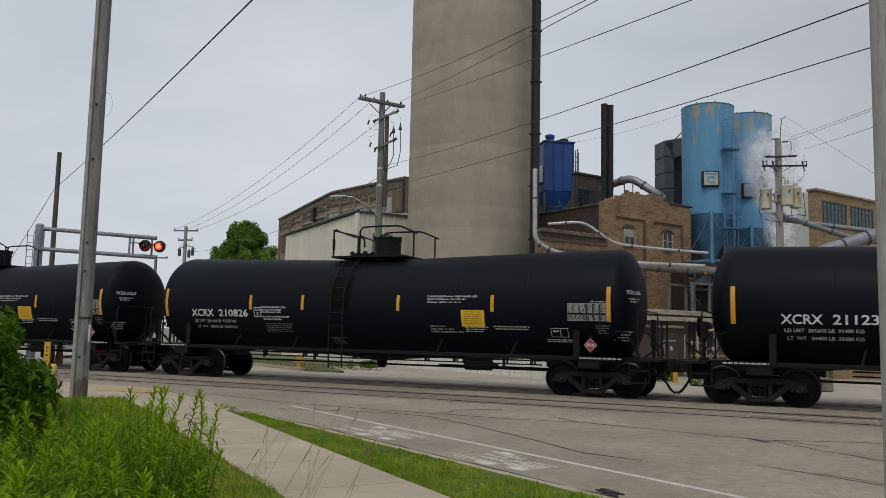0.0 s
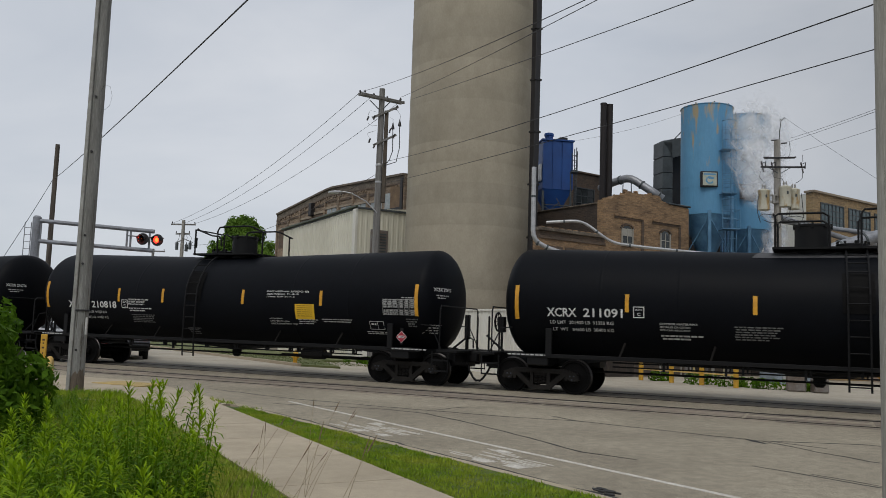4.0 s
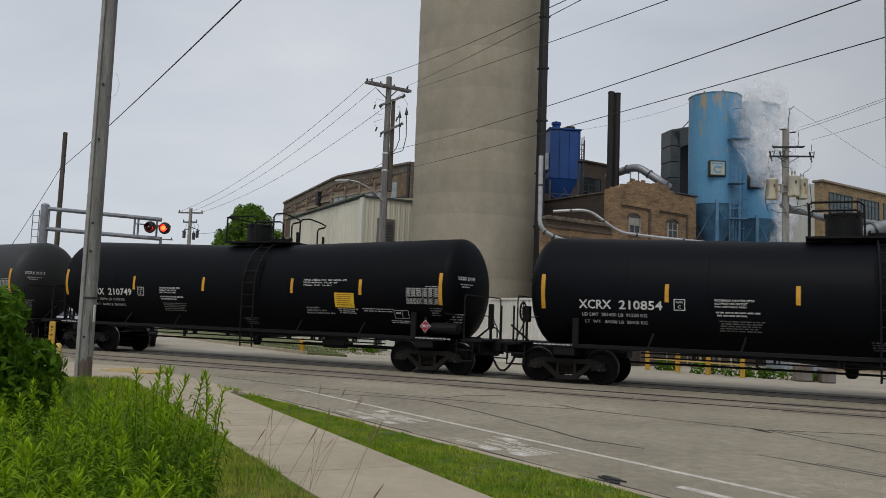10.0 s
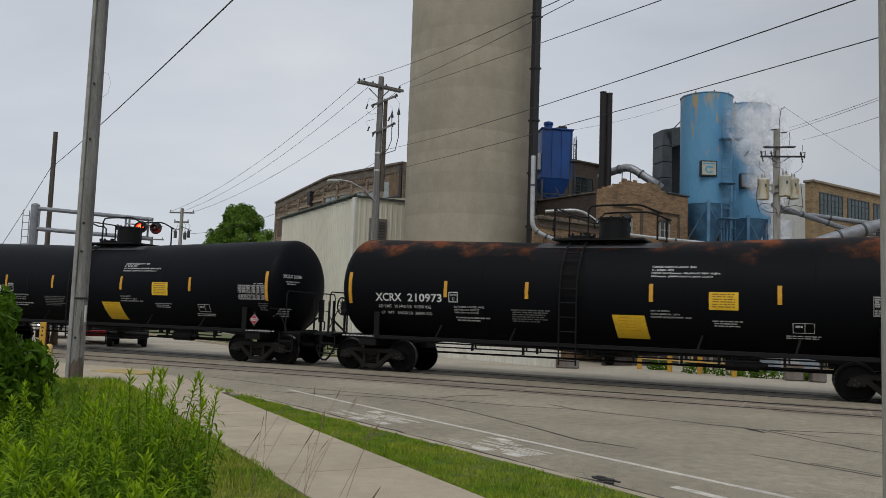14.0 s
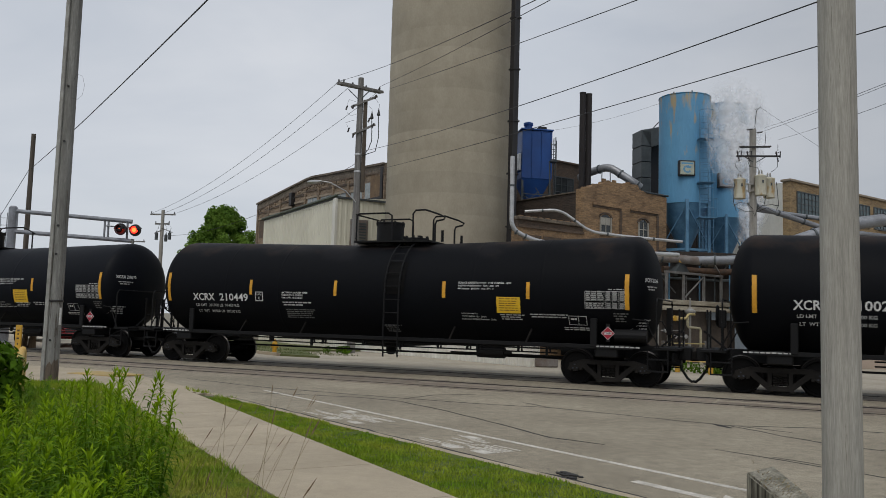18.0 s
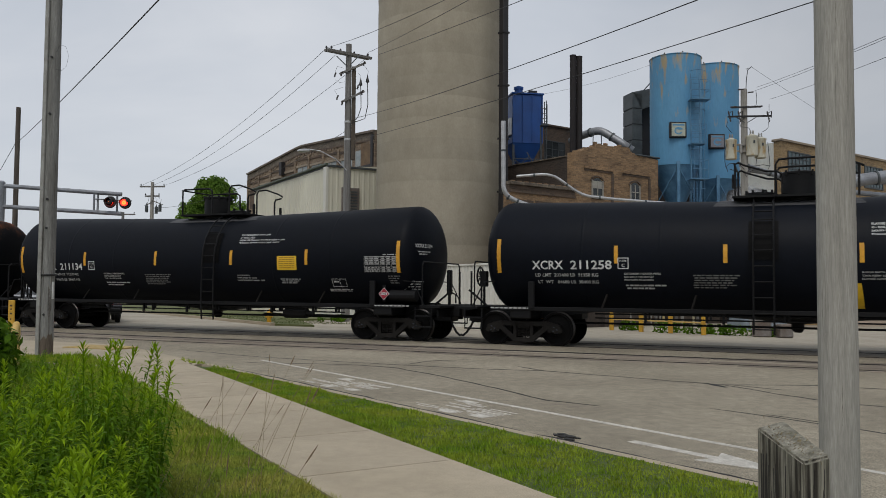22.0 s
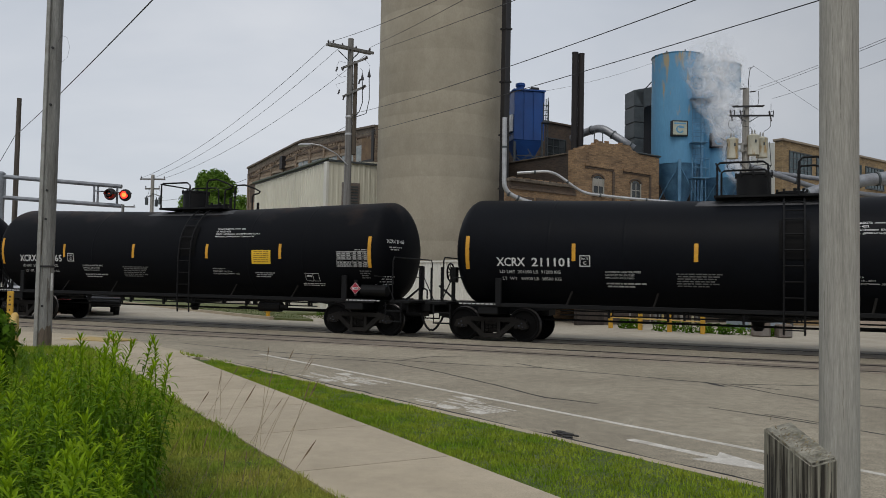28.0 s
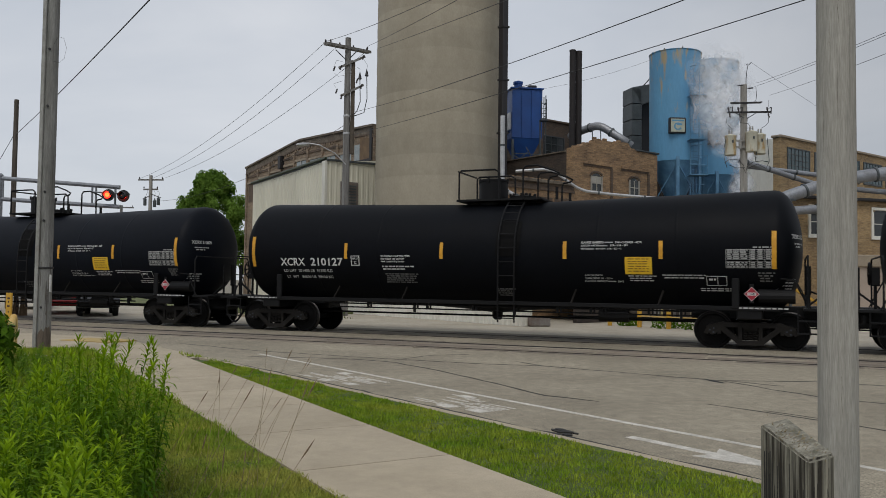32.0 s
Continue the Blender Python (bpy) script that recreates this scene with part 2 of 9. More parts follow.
pole_dark = surface("pole_dark", (0.13, 0.113, 0.093), (0.046, 0.036, 0.028), 0.9, 1.4, 12, 0.4, 0.5, stretch=(7, 7, 0.28))
post_wood = surface("post_wood", (0.37, 0.35, 0.315), (0.295, 0.276, 0.245), 0.9, 1.5, 26, 0.24, 0.45, stretch=(6, 6, 0.42), depth=0.005, spread=(0.28, 0.66), mid=(7.0, 0.22))
block_wood = surface("block_wood", (0.29, 0.268, 0.215), (0.035, 0.027, 0.019), 0.9, 6, 34, 0.55, 0.8, stretch=(9, 9, 0.3), depth=0.006, spread=(0.39, 0.56), mid=(3.0, 0.35))
block_top = surface("block_top", (0.36, 0.34, 0.28), (0.12, 0.11, 0.075), 0.95, 18, 130, 0.5, 0.8, stretch=(1, 4, 1), depth=0.003, mid=(30.0, 0.35))
insulator = surface("insulator", (0.05, 0.042, 0.042), None, 0.3)
transformer_paint = surface("transformer_paint", (0.54, 0.52, 0.42), (0.40, 0.26, 0.10), 0.55, 2.2, 12, 0.12, 0.05, spread=(0.34, 0.5), stretch=(2.4, 2.4, 0.7))
wire = surface("wire", (0.02, 0.02, 0.021), None, 0.6, bump=0)
yellow_paint = surface("yellow_paint", (0.66, 0.38, 0.035), (0.45, 0.25, 0.03), 0.6, 4, 30, 0.12, 0.1)
yellow_worn = surface("yellow_worn", (0.60, 0.47, 0.22), (0.56, 0.33, 0.07), 0.75, 5, 30, 0.15, 0.15)
tactile_yellow = surface("tactile_yellow", (0.52, 0.37, 0.12), (0.40, 0.30, 0.14), 0.85, 3, 30, 0.15, 0.2)
hydrant_yellow = surface("hydrant_yellow", (0.68, 0.36, 0.02), None, 0.5)
tank_black = surface("tank_black", (0.0030, 0.0039, 0.0060), (0.0019, 0.0024, 0.0038), 0.55, 0.5, 6, 0.2, 0.03, each=0.22, spec=0.10)
tank_navy = surface("tank_navy", (0.0030, 0.0046, 0.0088), (0.0019, 0.0030, 0.0058), 0.55, 0.5, 6, 0.2, 0.03, each=0.15, spec=0.13)
tank_grey = surface("tank_grey", (0.021, 0.022, 0.023), (0.015, 0.0155, 0.016), 0.6, 0.5, 8, 0.1, 0.03)
frame_black = surface("frame_black", (0.004, 0.004, 0.0046), (0.0035, 0.0035, 0.0038), 0.6, 3, 25, 0.2, 0.1, spec=0.25)
truck_black = surface("truck_black", (0.016, 0.0138, 0.012), (0.0065, 0.0057, 0.005), 0.8, 3, 25, 0.3, 0.2, spec=0.2)
truck_cast = surface("truck_cast", (0.019, 0.0168, 0.0148), (0.009, 0.008, 0.007), 0.8, 3, 25, 0.3, 0.2, spec=0.2)
wheel_steel = surface("wheel_steel", (0.0045, 0.0042, 0.0042), (0.002, 0.0019, 0.0019), 0.7, 3, 20, 0.3, 0.1, spec=0.12)
wheel_tread = surface("wheel_tread", (0.085, 0.08, 0.078), None, 0.35, metal=0.9)
hub_blue = surface("hub_blue", (0.028, 0.036, 0.055), None, 0.5)
stencil_white = surface("stencil_white", (0.78, 0.78, 0.76), (0.5, 0.5, 0.49), 0.7, 6, 40, 0.1, 0)
stencil_faint = surface("stencil_faint", (0.17, 0.17, 0.165), (0.09, 0.09, 0.09), 0.7, 6, 40, 0.1, 0)
stencil_table = surface("stencil_table", (0.40, 0.40, 0.39), (0.26, 0.26, 0.255), 0.7, 6, 40, 0.1, 0)
stencil_mid = surface("stencil_mid", (0.55, 0.55, 0.535), (0.32, 0.32, 0.31), 0.7, 6, 40, 0.1, 0)
saddle_grey = surface("saddle_grey", (0.075, 0.075, 0.078), (0.03, 0.03, 0.032), 0.7, 1.5, 20, 0.2, 0.05)
reflector_yellow = surface("reflector_yellow", (0.72, 0.36, 0.02), (0.55, 0.26, 0.015), 0.5, 5, 30, 0.08, 0)
placard_yellow = surface("placard_yellow", (0.82, 0.52, 0.02), (0.7, 0.42, 0.02), 0.5, 5, 30, 0.05, 0)
notice_ink = surface("notice_ink", (0.27, 0.14, 0.010), None, 0.6, 5, 30, 0.05, 0)
placard_red = surface("placard_red", (0.40, 0.012, 0.035), None, 0.5, 5, 30, 0.05, 0)
placard_white = surface("placard_white", (0.75, 0.73, 0.72), None, 0.5, 5, 30, 0.05, 0)


def foliage(name, base, other, scale=1.5, through_light=0.45):
    """Leaves that scatter light back and let some of it through."""
    m = surface(name, base, other, 0.6, scale, 20, 0.35, 0, spec=0.1)
    t = m.node_tree
    p = t.nodes["Principled BSDF"]
    col = p.inputs["Base Color"].links[0].from_socket
    tr = t.nodes.new("ShaderNodeBsdfTranslucent")
    t.links.new(col, tr.inputs["Color"])
    mx = t.nodes.new("ShaderNodeMixShader")
    mx.inputs[0].default_value = through_light
    t.links.new(p.outputs[0], mx.inputs[1])
    t.links.new(tr.outputs[0], mx.inputs[2])
    t.links.new(mx.outputs[0], t.nodes["Material Output"].inputs["Surface"])
    return m


leaf_dark = foliage("leaf_dark", (0.12, 0.23, 0.013), (0.04, 0.10, 0.006), 3, 0.34)
leaf_tree = foliage("leaf_tree", (0.23, 0.365, 0.06), (0.07, 0.145, 0.02), 1.0, 0.45)
leaf_bright = foliage("leaf_bright", (0.235, 0.39, 0.014), (0.058, 0.145, 0.008), 2.6, 0.4)
leaf_tip = foliage("leaf_tip", (0.32, 0.45, 0.014), (0.175, 0.30, 0.008), 2.2, 0.38)
bark = surface("bark", (0.10, 0.08, 0.06), None, 0.9, 4, 30, 0.3, 0.4)
seed_straw = surface("seed_straw", (0.34, 0.27, 0.15), (0.17, 0.125, 0.07), 0.9, 8)
seed_head = surface("seed_head", (0.30, 0.22, 0.13), (0.17, 0.115, 0.07), 0.9, 40)
lamp_red_lit = surface("lamp_red_lit", (1.0, 0.03, 0.016), (1.0, 0.02, 0.012), 0.4, bump=0, glow=4.0, vary=0.02)
lamp_core_lit = surface("lamp_core_lit", (1.0, 0.13, 0.02), (1.0, 0.10, 0.02), 0.4, bump=0, glow=4.0, vary=0.02)
lamp_red_dark = surface("lamp_red_dark", (0.022, 0.004, 0.004), None, 0.25, bump=0)
headlight_lit = surface("headlight_lit", (0.9, 0.9, 0.85), (0.9, 0.9, 0.85), 0.3, bump=0, glow=4.0, vary=0.02)
ledge_worn = surface("ledge_worn", (0.56, 0.51, 0.40), (0.27, 0.235, 0.175), 0.9, 1.6, 14, 0.35, 0.2, stretch=(0.6, 1, 2.5), each=0.25)
yard_wall = surface("yard_wall", (0.125, 0.10, 0.078), (0.06, 0.048, 0.04), 0.9, 1.2, 16, 0.3, 0.2)
frame_steel = surface("frame_steel", (0.20, 0.20, 0.195), (0.12, 0.11, 0.10), 0.6, 3, 20, 0.2, 0.1)
pipe_chalk = surface("pipe_chalk", (0.36, 0.36, 0.34), (0.24, 0.23, 0.21), 0.6, 4, 20, 0.15, 0.05)
gas_yellow = surface("gas_yellow", (0.50, 0.43, 0.21), (0.40, 0.30, 0.12), 0.6, 4, 20, 0.12, 0.05)
cream_pipe = surface("cream_pipe", (0.52, 0.48, 0.33), (0.42, 0.38, 0.26), 0.6, 4, 20, 0.12, 0.05)
cabinet_blue = surface("cabinet_blue", (0.26, 0.31, 0.36), (0.20, 0.24, 0.28), 0.5, 2)
shed_rust = surface("shed_rust", (0.055, 0.042, 0.034), (0.022, 0.018, 0.016), 0.85, 1.2, 14, 0.35, 0.2, stretch=(1, 1, 0.4))
car_red = surface("car_red", (0.30, 0.012, 0.015), None, 0.25, bump=0)
car_black = surface("car_black", (0.012, 0.013, 0.016), None, 0.25, bump=0)
car_white = surface("car_white", (0.55, 0.56, 0.58), None, 0.3, bump=0)
chrome = surface("chrome", (0.55, 0.55, 0.56), None, 0.2, bump=0, metal=0.9)
rubber = surface("rubber", (0.018, 0.018, 0.018), None, 0.85)
window_dark = surface("window_dark", (0.045, 0.052, 0.055), (0.025, 0.03, 0.032), 0.15, 2, 15, 0.2, 0.02)
window_teal = surface("window_teal", (0.085, 0.13, 0.14), (0.05, 0.08, 0.09), 0.2, 3, 15, 0.2, 0.02)
window_pale = surface("window_pale", (0.34, 0.37, 0.36), (0.22, 0.25, 0.25), 0.2, 2, 15, 0.15, 0.02)
frame_pale = surface("frame_pale", (0.42, 0.40, 0.35), None, 0.7)
plywood = surface("plywood", (0.22, 0.145, 0.08), (0.13, 0.085, 0.05), 0.85, 2, 20, 0.2, 0.1)
rust_brown = surface("rust_brown", (0.11, 0.06, 0.035), (0.05, 0.034, 0.024), 0.9, 2.5, 15, 0.3, 0.2)


def rusty_tank(name, base, burnt=(0.085, 0.034, 0.018), bright=(0.24, 0.07, 0.02), low=4.5, char=(0.012, 0.011, 0.012)):
    """Black tank paint burnt and rusted along the crown of the shell."""
    m = surface(name, base, tuple(c * 0.7 for c in base), 0.62, 0.5, 6, 0.12, 0.03, spec=0.10)
    t = m.node_tree
    p = t.nodes["Principled BSDF"]
    old = p.inputs["Base Color"].links[0].from_socket
    co = t.nodes.new("ShaderNodeTexCoord")
    sep = t.nodes.new("ShaderNodeSeparateXYZ")
    t.links.new(co.outputs["Object"], sep.inputs[0])
    mp = t.nodes.new("ShaderNodeMapping")
    mp.inputs["Scale"].default_value = (0.45, 0.8, 0.5)
    t.links.new(co.outputs["Object"], mp.inputs["Vector"])
    nz = t.nodes.new("ShaderNodeTexNoise")
    nz.inputs["Scale"].default_value, nz.inputs["Detail"].default_value = 1.1, 7.0
    t.links.new(mp.outputs[0], nz.inputs["Vector"])
    add = t.nodes.new("ShaderNodeMath")
    add.operation = "MULTIPLY_ADD"
    t.links.new(nz.outputs["Fac"], add.inputs[0])
    add.inputs[1].default_value = 2.2
    t.links.new(sep.outputs["Z"], add.inputs[2])
    rg = t.nodes.new("ShaderNodeMapRange")
    rg.inputs[1].default_value, rg.inputs[2].default_value = low, low + 0.7
    t.links.new(add.outputs[0], rg.inputs[0])
    # orange blotches over greyed, scorched paint
    spot = t.nodes.new("ShaderNodeTexNoise")
    spot.inputs["Scale"].default_value, spot.inputs["Detail"].default_value = 1.3, 9.0
    spot.inputs["Roughness"].default_value = 0.68
    t.links.new(co.outputs["Object"], spot.inputs["Vector"])
    tone = t.nodes.new("ShaderNodeValToRGB")
    e = tone.color_ramp.elements
    e[0].position, e[0].color = 0.46, (*char, 1)
    e[1].position, e[1].color = 0.60, (*bright, 1)
    k = e.new(0.53)
    k.color = (*burnt, 1)
    t.links.new(spot.outputs["Fac"], tone.inputs[0])
    mx = t.nodes.new("ShaderNodeMix")
    mx.data_type = "RGBA"
    t.links.new(rg.outputs[0], mx.inputs["Factor"])
    t.links.new(old, mx.inputs[6])
    t.links.new(tone.outputs[0], mx.inputs[7])
    t.links.new(mx.outputs[2], p.inputs["Base Color"])
    return m


tank_dust = rusty_tank("tank_dust", (0.003, 0.0036, 0.0052), (0.06, 0.045, 0.036), (0.17, 0.062, 0.024), 4.52, (0.036, 0.032, 0.03))
tank_char = rusty_tank("tank_char", (0.003, 0.0037, 0.0056), (0.034, 0.028, 0.026), (0.05, 0.034, 0.026), 4.62, (0.018, 0.017, 0.019))
tank_rust = rusty_tank("tank_rust", (0.003, 0.0036, 0.005))

# ---- shape helpers ----


def part(name, bm, material, parent=None, label="", smooth=False):
    """Links a bmesh as one mesh object, under a thing or a part."""
    me = bpy.data.meshes.new(name)
    bm.to_mesh(me)
    bm.free()
    return link(name, me, material, parent, label, smooth)


def link(name, me, material, parent=None, label="", smooth=False):
    if material and not me.materials:
        me.materials.append(material)
    if smooth:
        me.polygons.foreach_set("use_smooth", [True] * len(me.polygons))
        me.set_sharp_from_angle(angle=radians(40))
    ob = new(name, me)
    if parent:
        ob.parent = parent
    if label:
        tagged(ob, label)
    return ob


def thing(name, m, label, category, group="", kind=""):
    ob = new(name)
    ob.matrix_basis = m
    return tagged(ob, label, category, group, kind)


def box(bm, x0, x1, y0, y1, z0, z1, bevel=0.0, m=None):
    vs = [bm.verts.new(Vector((x, y, z))) for z in (z0, z1) for y in (y0, y1) for x in (x0, x1)]
    if m is not None:
        for v in vs:
            v.co = m @ v.co
    fs = [bm.faces.new([vs[i] for i in f]) for f in ((0, 2, 3, 1), (4, 5, 7, 6), (0, 1, 5, 4), (1, 3, 7, 5), (3, 2, 6, 7), (2, 0, 4, 6))]
    if bevel:
        es = list({e for f in fs for e in f.edges})
        bmesh.ops.bevel(bm, geom=es, offset=bevel, segments=1, affect="EDGES")
    return bm


def axes(d):
    d = d.normalized()
    a = d.orthogonal().normalized()
    return a, d.cross(a)


def tube(bm, pts, r, n=8, caps=True, r1=None):
    """A round bar along points; r1: the radius at its end."""
    pts = [Vector(p) for p in pts]
    rings = []
    a = None
    for i, p in enumerate(pts):
        d = (pts[min(i + 1, len(pts) - 1)] - pts[max(i - 1, 0)]).normalized()
        if a is None:
            a, b = axes(d)
        else:
            a = (a - d * a.dot(d)).normalized()
            b = d.cross(a)
        rr = r if r1 is None else r + (r1 - r) * i / (len(pts) - 1)
        rings.append([bm.verts.new(p + rr * (math.cos(k * 2 * math.pi / n) * a + math.sin(k * 2 * math.pi / n) * b)) for k in range(n)])
    for u, v in zip(rings, rings[1:]):
        for k in range(n):
            bm.faces.new((u[k], u[(k + 1) % n], v[(k + 1) % n], v[k]))
    if caps:
        bm.faces.new(rings[0][::-1])
        bm.faces.new(rings[-1])
    return bm


def lathe(bm, profile, n=16, m=None, caps=True):
    """Turns (radius, height) pairs about z."""
    rings = []
    for r, z in profile:
        rings.append([bm.verts.new((m or Matrix()) @ Vector((r * math.cos(k * 2 * math.pi / n), r * math.sin(k * 2 * math.pi / n), z))) for k in range(n)])
    for u, v in zip(rings, rings[1:]):
        for k in range(n):
            bm.faces.new((u[k], u[(k + 1) % n], v[(k + 1) % n], v[k]))
    if caps:
        bm.faces.new(rings[0][::-1])
        bm.faces.new(rings[-1])
    return bm


def slab(bm, pts, z0, z1):
    """A prism over a plan outline given anticlockwise."""
    lo = [bm.verts.new((x, y, z0)) for x, y in pts]
    hi = [bm.verts.new((x, y, z1)) for x, y in pts]
    bm.faces.new(lo[::-1])
    bm.faces.new(hi)
    for i in range(len(pts)):
        j = (i + 1) % len(pts)
        bm.faces.new((lo[i], lo[j], hi[j], hi[i]))
    return bm


def ribbon(bm, pts, w, z0, z1):
    """A flat strip of width w along plan points."""
    pts = [Vector(p) for p in pts]
    left, right = [], []
    for i, p in enumerate(pts):
        d = (pts[min(i + 1, len(pts) - 1)] - pts[max(i - 1, 0)]).normalized()
        nrm = Vector((-d.y, d.x)) * (w / 2)
        left.append(p + nrm)
        right.append(p - nrm)
    return slab(bm, [tuple(p) for p in right] + [tuple(p) for p in left[::-1]], z0, z1)


def nb():
    return bmesh.new()


# plan axes: the track (s along, n across), the road (a along, o across) and the pavement
TRACK = radians(-24.775)
U, N = Vector((math.cos(TRACK), math.sin(TRACK))), Vector((-math.sin(TRACK), math.cos(TRACK)))
T0 = Vector((0, 23.777))
ROAD = math.atan2(0.8226, -0.569)
A, O = Vector((math.cos(ROAD), math.sin(ROAD))), Vector((math.sin(ROAD), -math.cos(ROAD)))
PD, PN = Vector((-0.471, 0.882)), Vector((0.882, 0.471))


def on_track(s, n):
    return tuple(T0 + U * s + N * n)


def on_road(a, o):
    return tuple(A * a + O * o)


def on_pave(a, o):
    return tuple(PD * a + PN * o)

RZ = 34.67


def at_road(a, o, z=0.0):
    """A pose whose x runs across the road (away from the camera to the right) and y along it (away to the left)."""
    return pose(*on_road(a, o), z, 0, 0, RZ)


def road_track(o, n):
    """Where the line o of the road meets the line n of the track."""
    det = O.x * N.y - O.y * N.x
    c = n + T0.dot(N)
    return ((o * N.y - O.y * c) / det, (O.x * c - o * N.x) / det)


# ---- ground ----
bm = nb()
lathe(bm, [(0.01, -0.07), (60, -0.07), (400, -0.07), (2500, -0.07)], 48, caps=False)
bmesh.ops.recalc_face_normals(bm, faces=bm.faces)
ground = tagged(part("ground", bm, soil), "flat ground of dry soil and worn grass", "ground", kind="structure")
if ground.data.polygons[0].normal.z < 0:
    ground.data.flip_normals()

bm = nb()
slab(bm, [on_road(-40, 6.15), on_road(-40, 45), on_track(80, 3.0), on_track(-120, 3.0), on_track(-120, -5.0), road_track(6.15, -5.0)], -0.3, 0.0)
road = tagged(part("road", bm, asphalt), "worn grey asphalt road with tar-sealed cracks", "road", kind="structure")
bm = nb()
slab(bm, [on_track(-120, 3.0), road_track(14.2, 3.0), road_track(14.2, 6.0), on_road(150, 14.2), on_road(150, -70)], -0.3, -0.004)
tagged(part("road_far", bm, concrete_apron), "pale concrete street beyond the railway track", "road", kind="structure")
bm = nb()
slab(bm, [road_track(14.2, 3.0), on_track(80, 3.0), on_track(80, 26), on_track(-20, 26), on_road(34, 24), on_road(34, 17.0), road_track(15.2, 6.0), road_track(14.2, 6.0)], -0.3, -0.006)
apron = tagged(part("apron", bm, concrete_apron), "pale dusty concrete yard in front of the factory", "pavement", kind="structure")
bm = nb()
slab(bm, [road_track(14.2, 6.05), road_track(15.2, 6.05), on_road(34, 17.0), on_road(34, 20.2), on_road(110, 20.2), on_road(110, 14.2)], -0.3, 0.07)
far_verge = tagged(part("verge_far", bm, lawn_worn), "strip of short grass along the far side of the road", "grass verge", kind="structure")
bm = nb()
ribbon(bm, [road_track(14.2, 6.0), on_road(110, 14.2)], 0.18, -0.3, 0.11)
tagged(part("kerb_far", bm, concrete_walk), "low concrete kerb along the far side of the road", "kerb", kind="structure")

# near side: gutter, kerb, verge, pavement, lawn
bm = nb()
slab(bm, [on_road(-20, 6.05), on_road(-20, 6.12), on_road(15.9, 6.12), on_road(15.9, 6.05)], -0.3, 0.004)
tagged(part("gutter", bm, concrete_walk), "pale concrete gutter pan beside the road", "gutter", kind="structure")
bm = nb()
ribbon(bm, [on_road(-20, 5.97), on_road(15.6, 5.97)], 0.14, -0.3, 0.045)
tagged(part("kerb_near", bm, concrete_walk), "low concrete kerb beside the grass verge", "kerb", kind="structure")
bm = nb()
slab(bm, [on_pave(-6, 3.74), on_road(-12, 5.9), on_road(14.6, 5.9), on_road(15.2, 5.6), on_pave(16.0, 3.82), on_pave(14.6, 3.74)], -0.3, 0.05)
verge = tagged(part("verge_near", bm, lawn), "narrow strip of mown grass between pavement and kerb", "grass verge", kind="structure")
bm = nb()
slab(bm, [on_pave(-12, -14), on_pave(-12, 2.34), on_pave(15.6, 2.34), on_pave(17.5, 1.0), on_pave(17.5, -30), on_pave(-12, -30)], -0.3, 0.08)
lawn_near = tagged(part("lawn", bm, lawn), "mown grass with clover beside the concrete pavement", "lawn", kind="structure")

pavement = tagged(new("pavement"), "pale concrete pavement of square slabs", "pavement", kind="structure")
bm = nb()
slab(bm, [on_pave(-9, 2.34), on_pave(-9, 3.74), on_pave(15.6, 3.74), on_pave(15.6, 2.34)], -0.3, 0.06)
part("bed", bm, soil, pavement)
for i in range(-9, 6):
    a0 = 5.97 + 1.64 * i
    bm = nb()
    slab(bm, [on_pave(a0 + 0.007, 2.345), on_pave(a0 + 0.007, 3.73), on_pave(a0 + 1.633, 3.73), on_pave(a0 + 1.633, 2.345)], 0.02, 0.1)
    part("slab", bm, concrete_walk, pavement)
ramp = tagged(new("ramp"), "concrete kerb ramp that leads from the pavement to the crossing", "ramp", kind="structure")
bm = nb()
q = road_track(6.15, -5.0)
slab(bm, [on_pave(15.82, 2.34), on_pave(15.82, 3.72), on_pave(16.05, 3.86), on_road(15.62, 5.7), on_road(15.95, 6.12), q, (q[0] - 4.6, q[1] + 2.1), on_pave(17.5, 1.05)], -0.3, 0.045)
bm.verts.ensure_lookup_table()
for v, z in zip(bm.verts[8:], (0.1, 0.1, 0.085, 0.03, 0.014, 0.014, 0.014, 0.09)):
    v.co.z = z
bmesh.ops.triangulate(bm, faces=[f for f in bm.faces if len(f.verts) > 4])
part("ramp_slab", bm, concrete_walk, ramp)
bm = nb()
c = Vector((-7.9, 20.0))
for i in range(5):
    for j in range(3):
        p = c + U * (i * 0.31 - 0.6) + N * (j * 0.31)
        slab(bm, [tuple(p), tuple(p + U * 0.3), tuple(p + U * 0.3 + N * 0.3), tuple(p + N * 0.3)], 0.03, 0.058)
part("tactile_panel", bm, tactile_yellow, ramp, "yellow tactile warning panel")

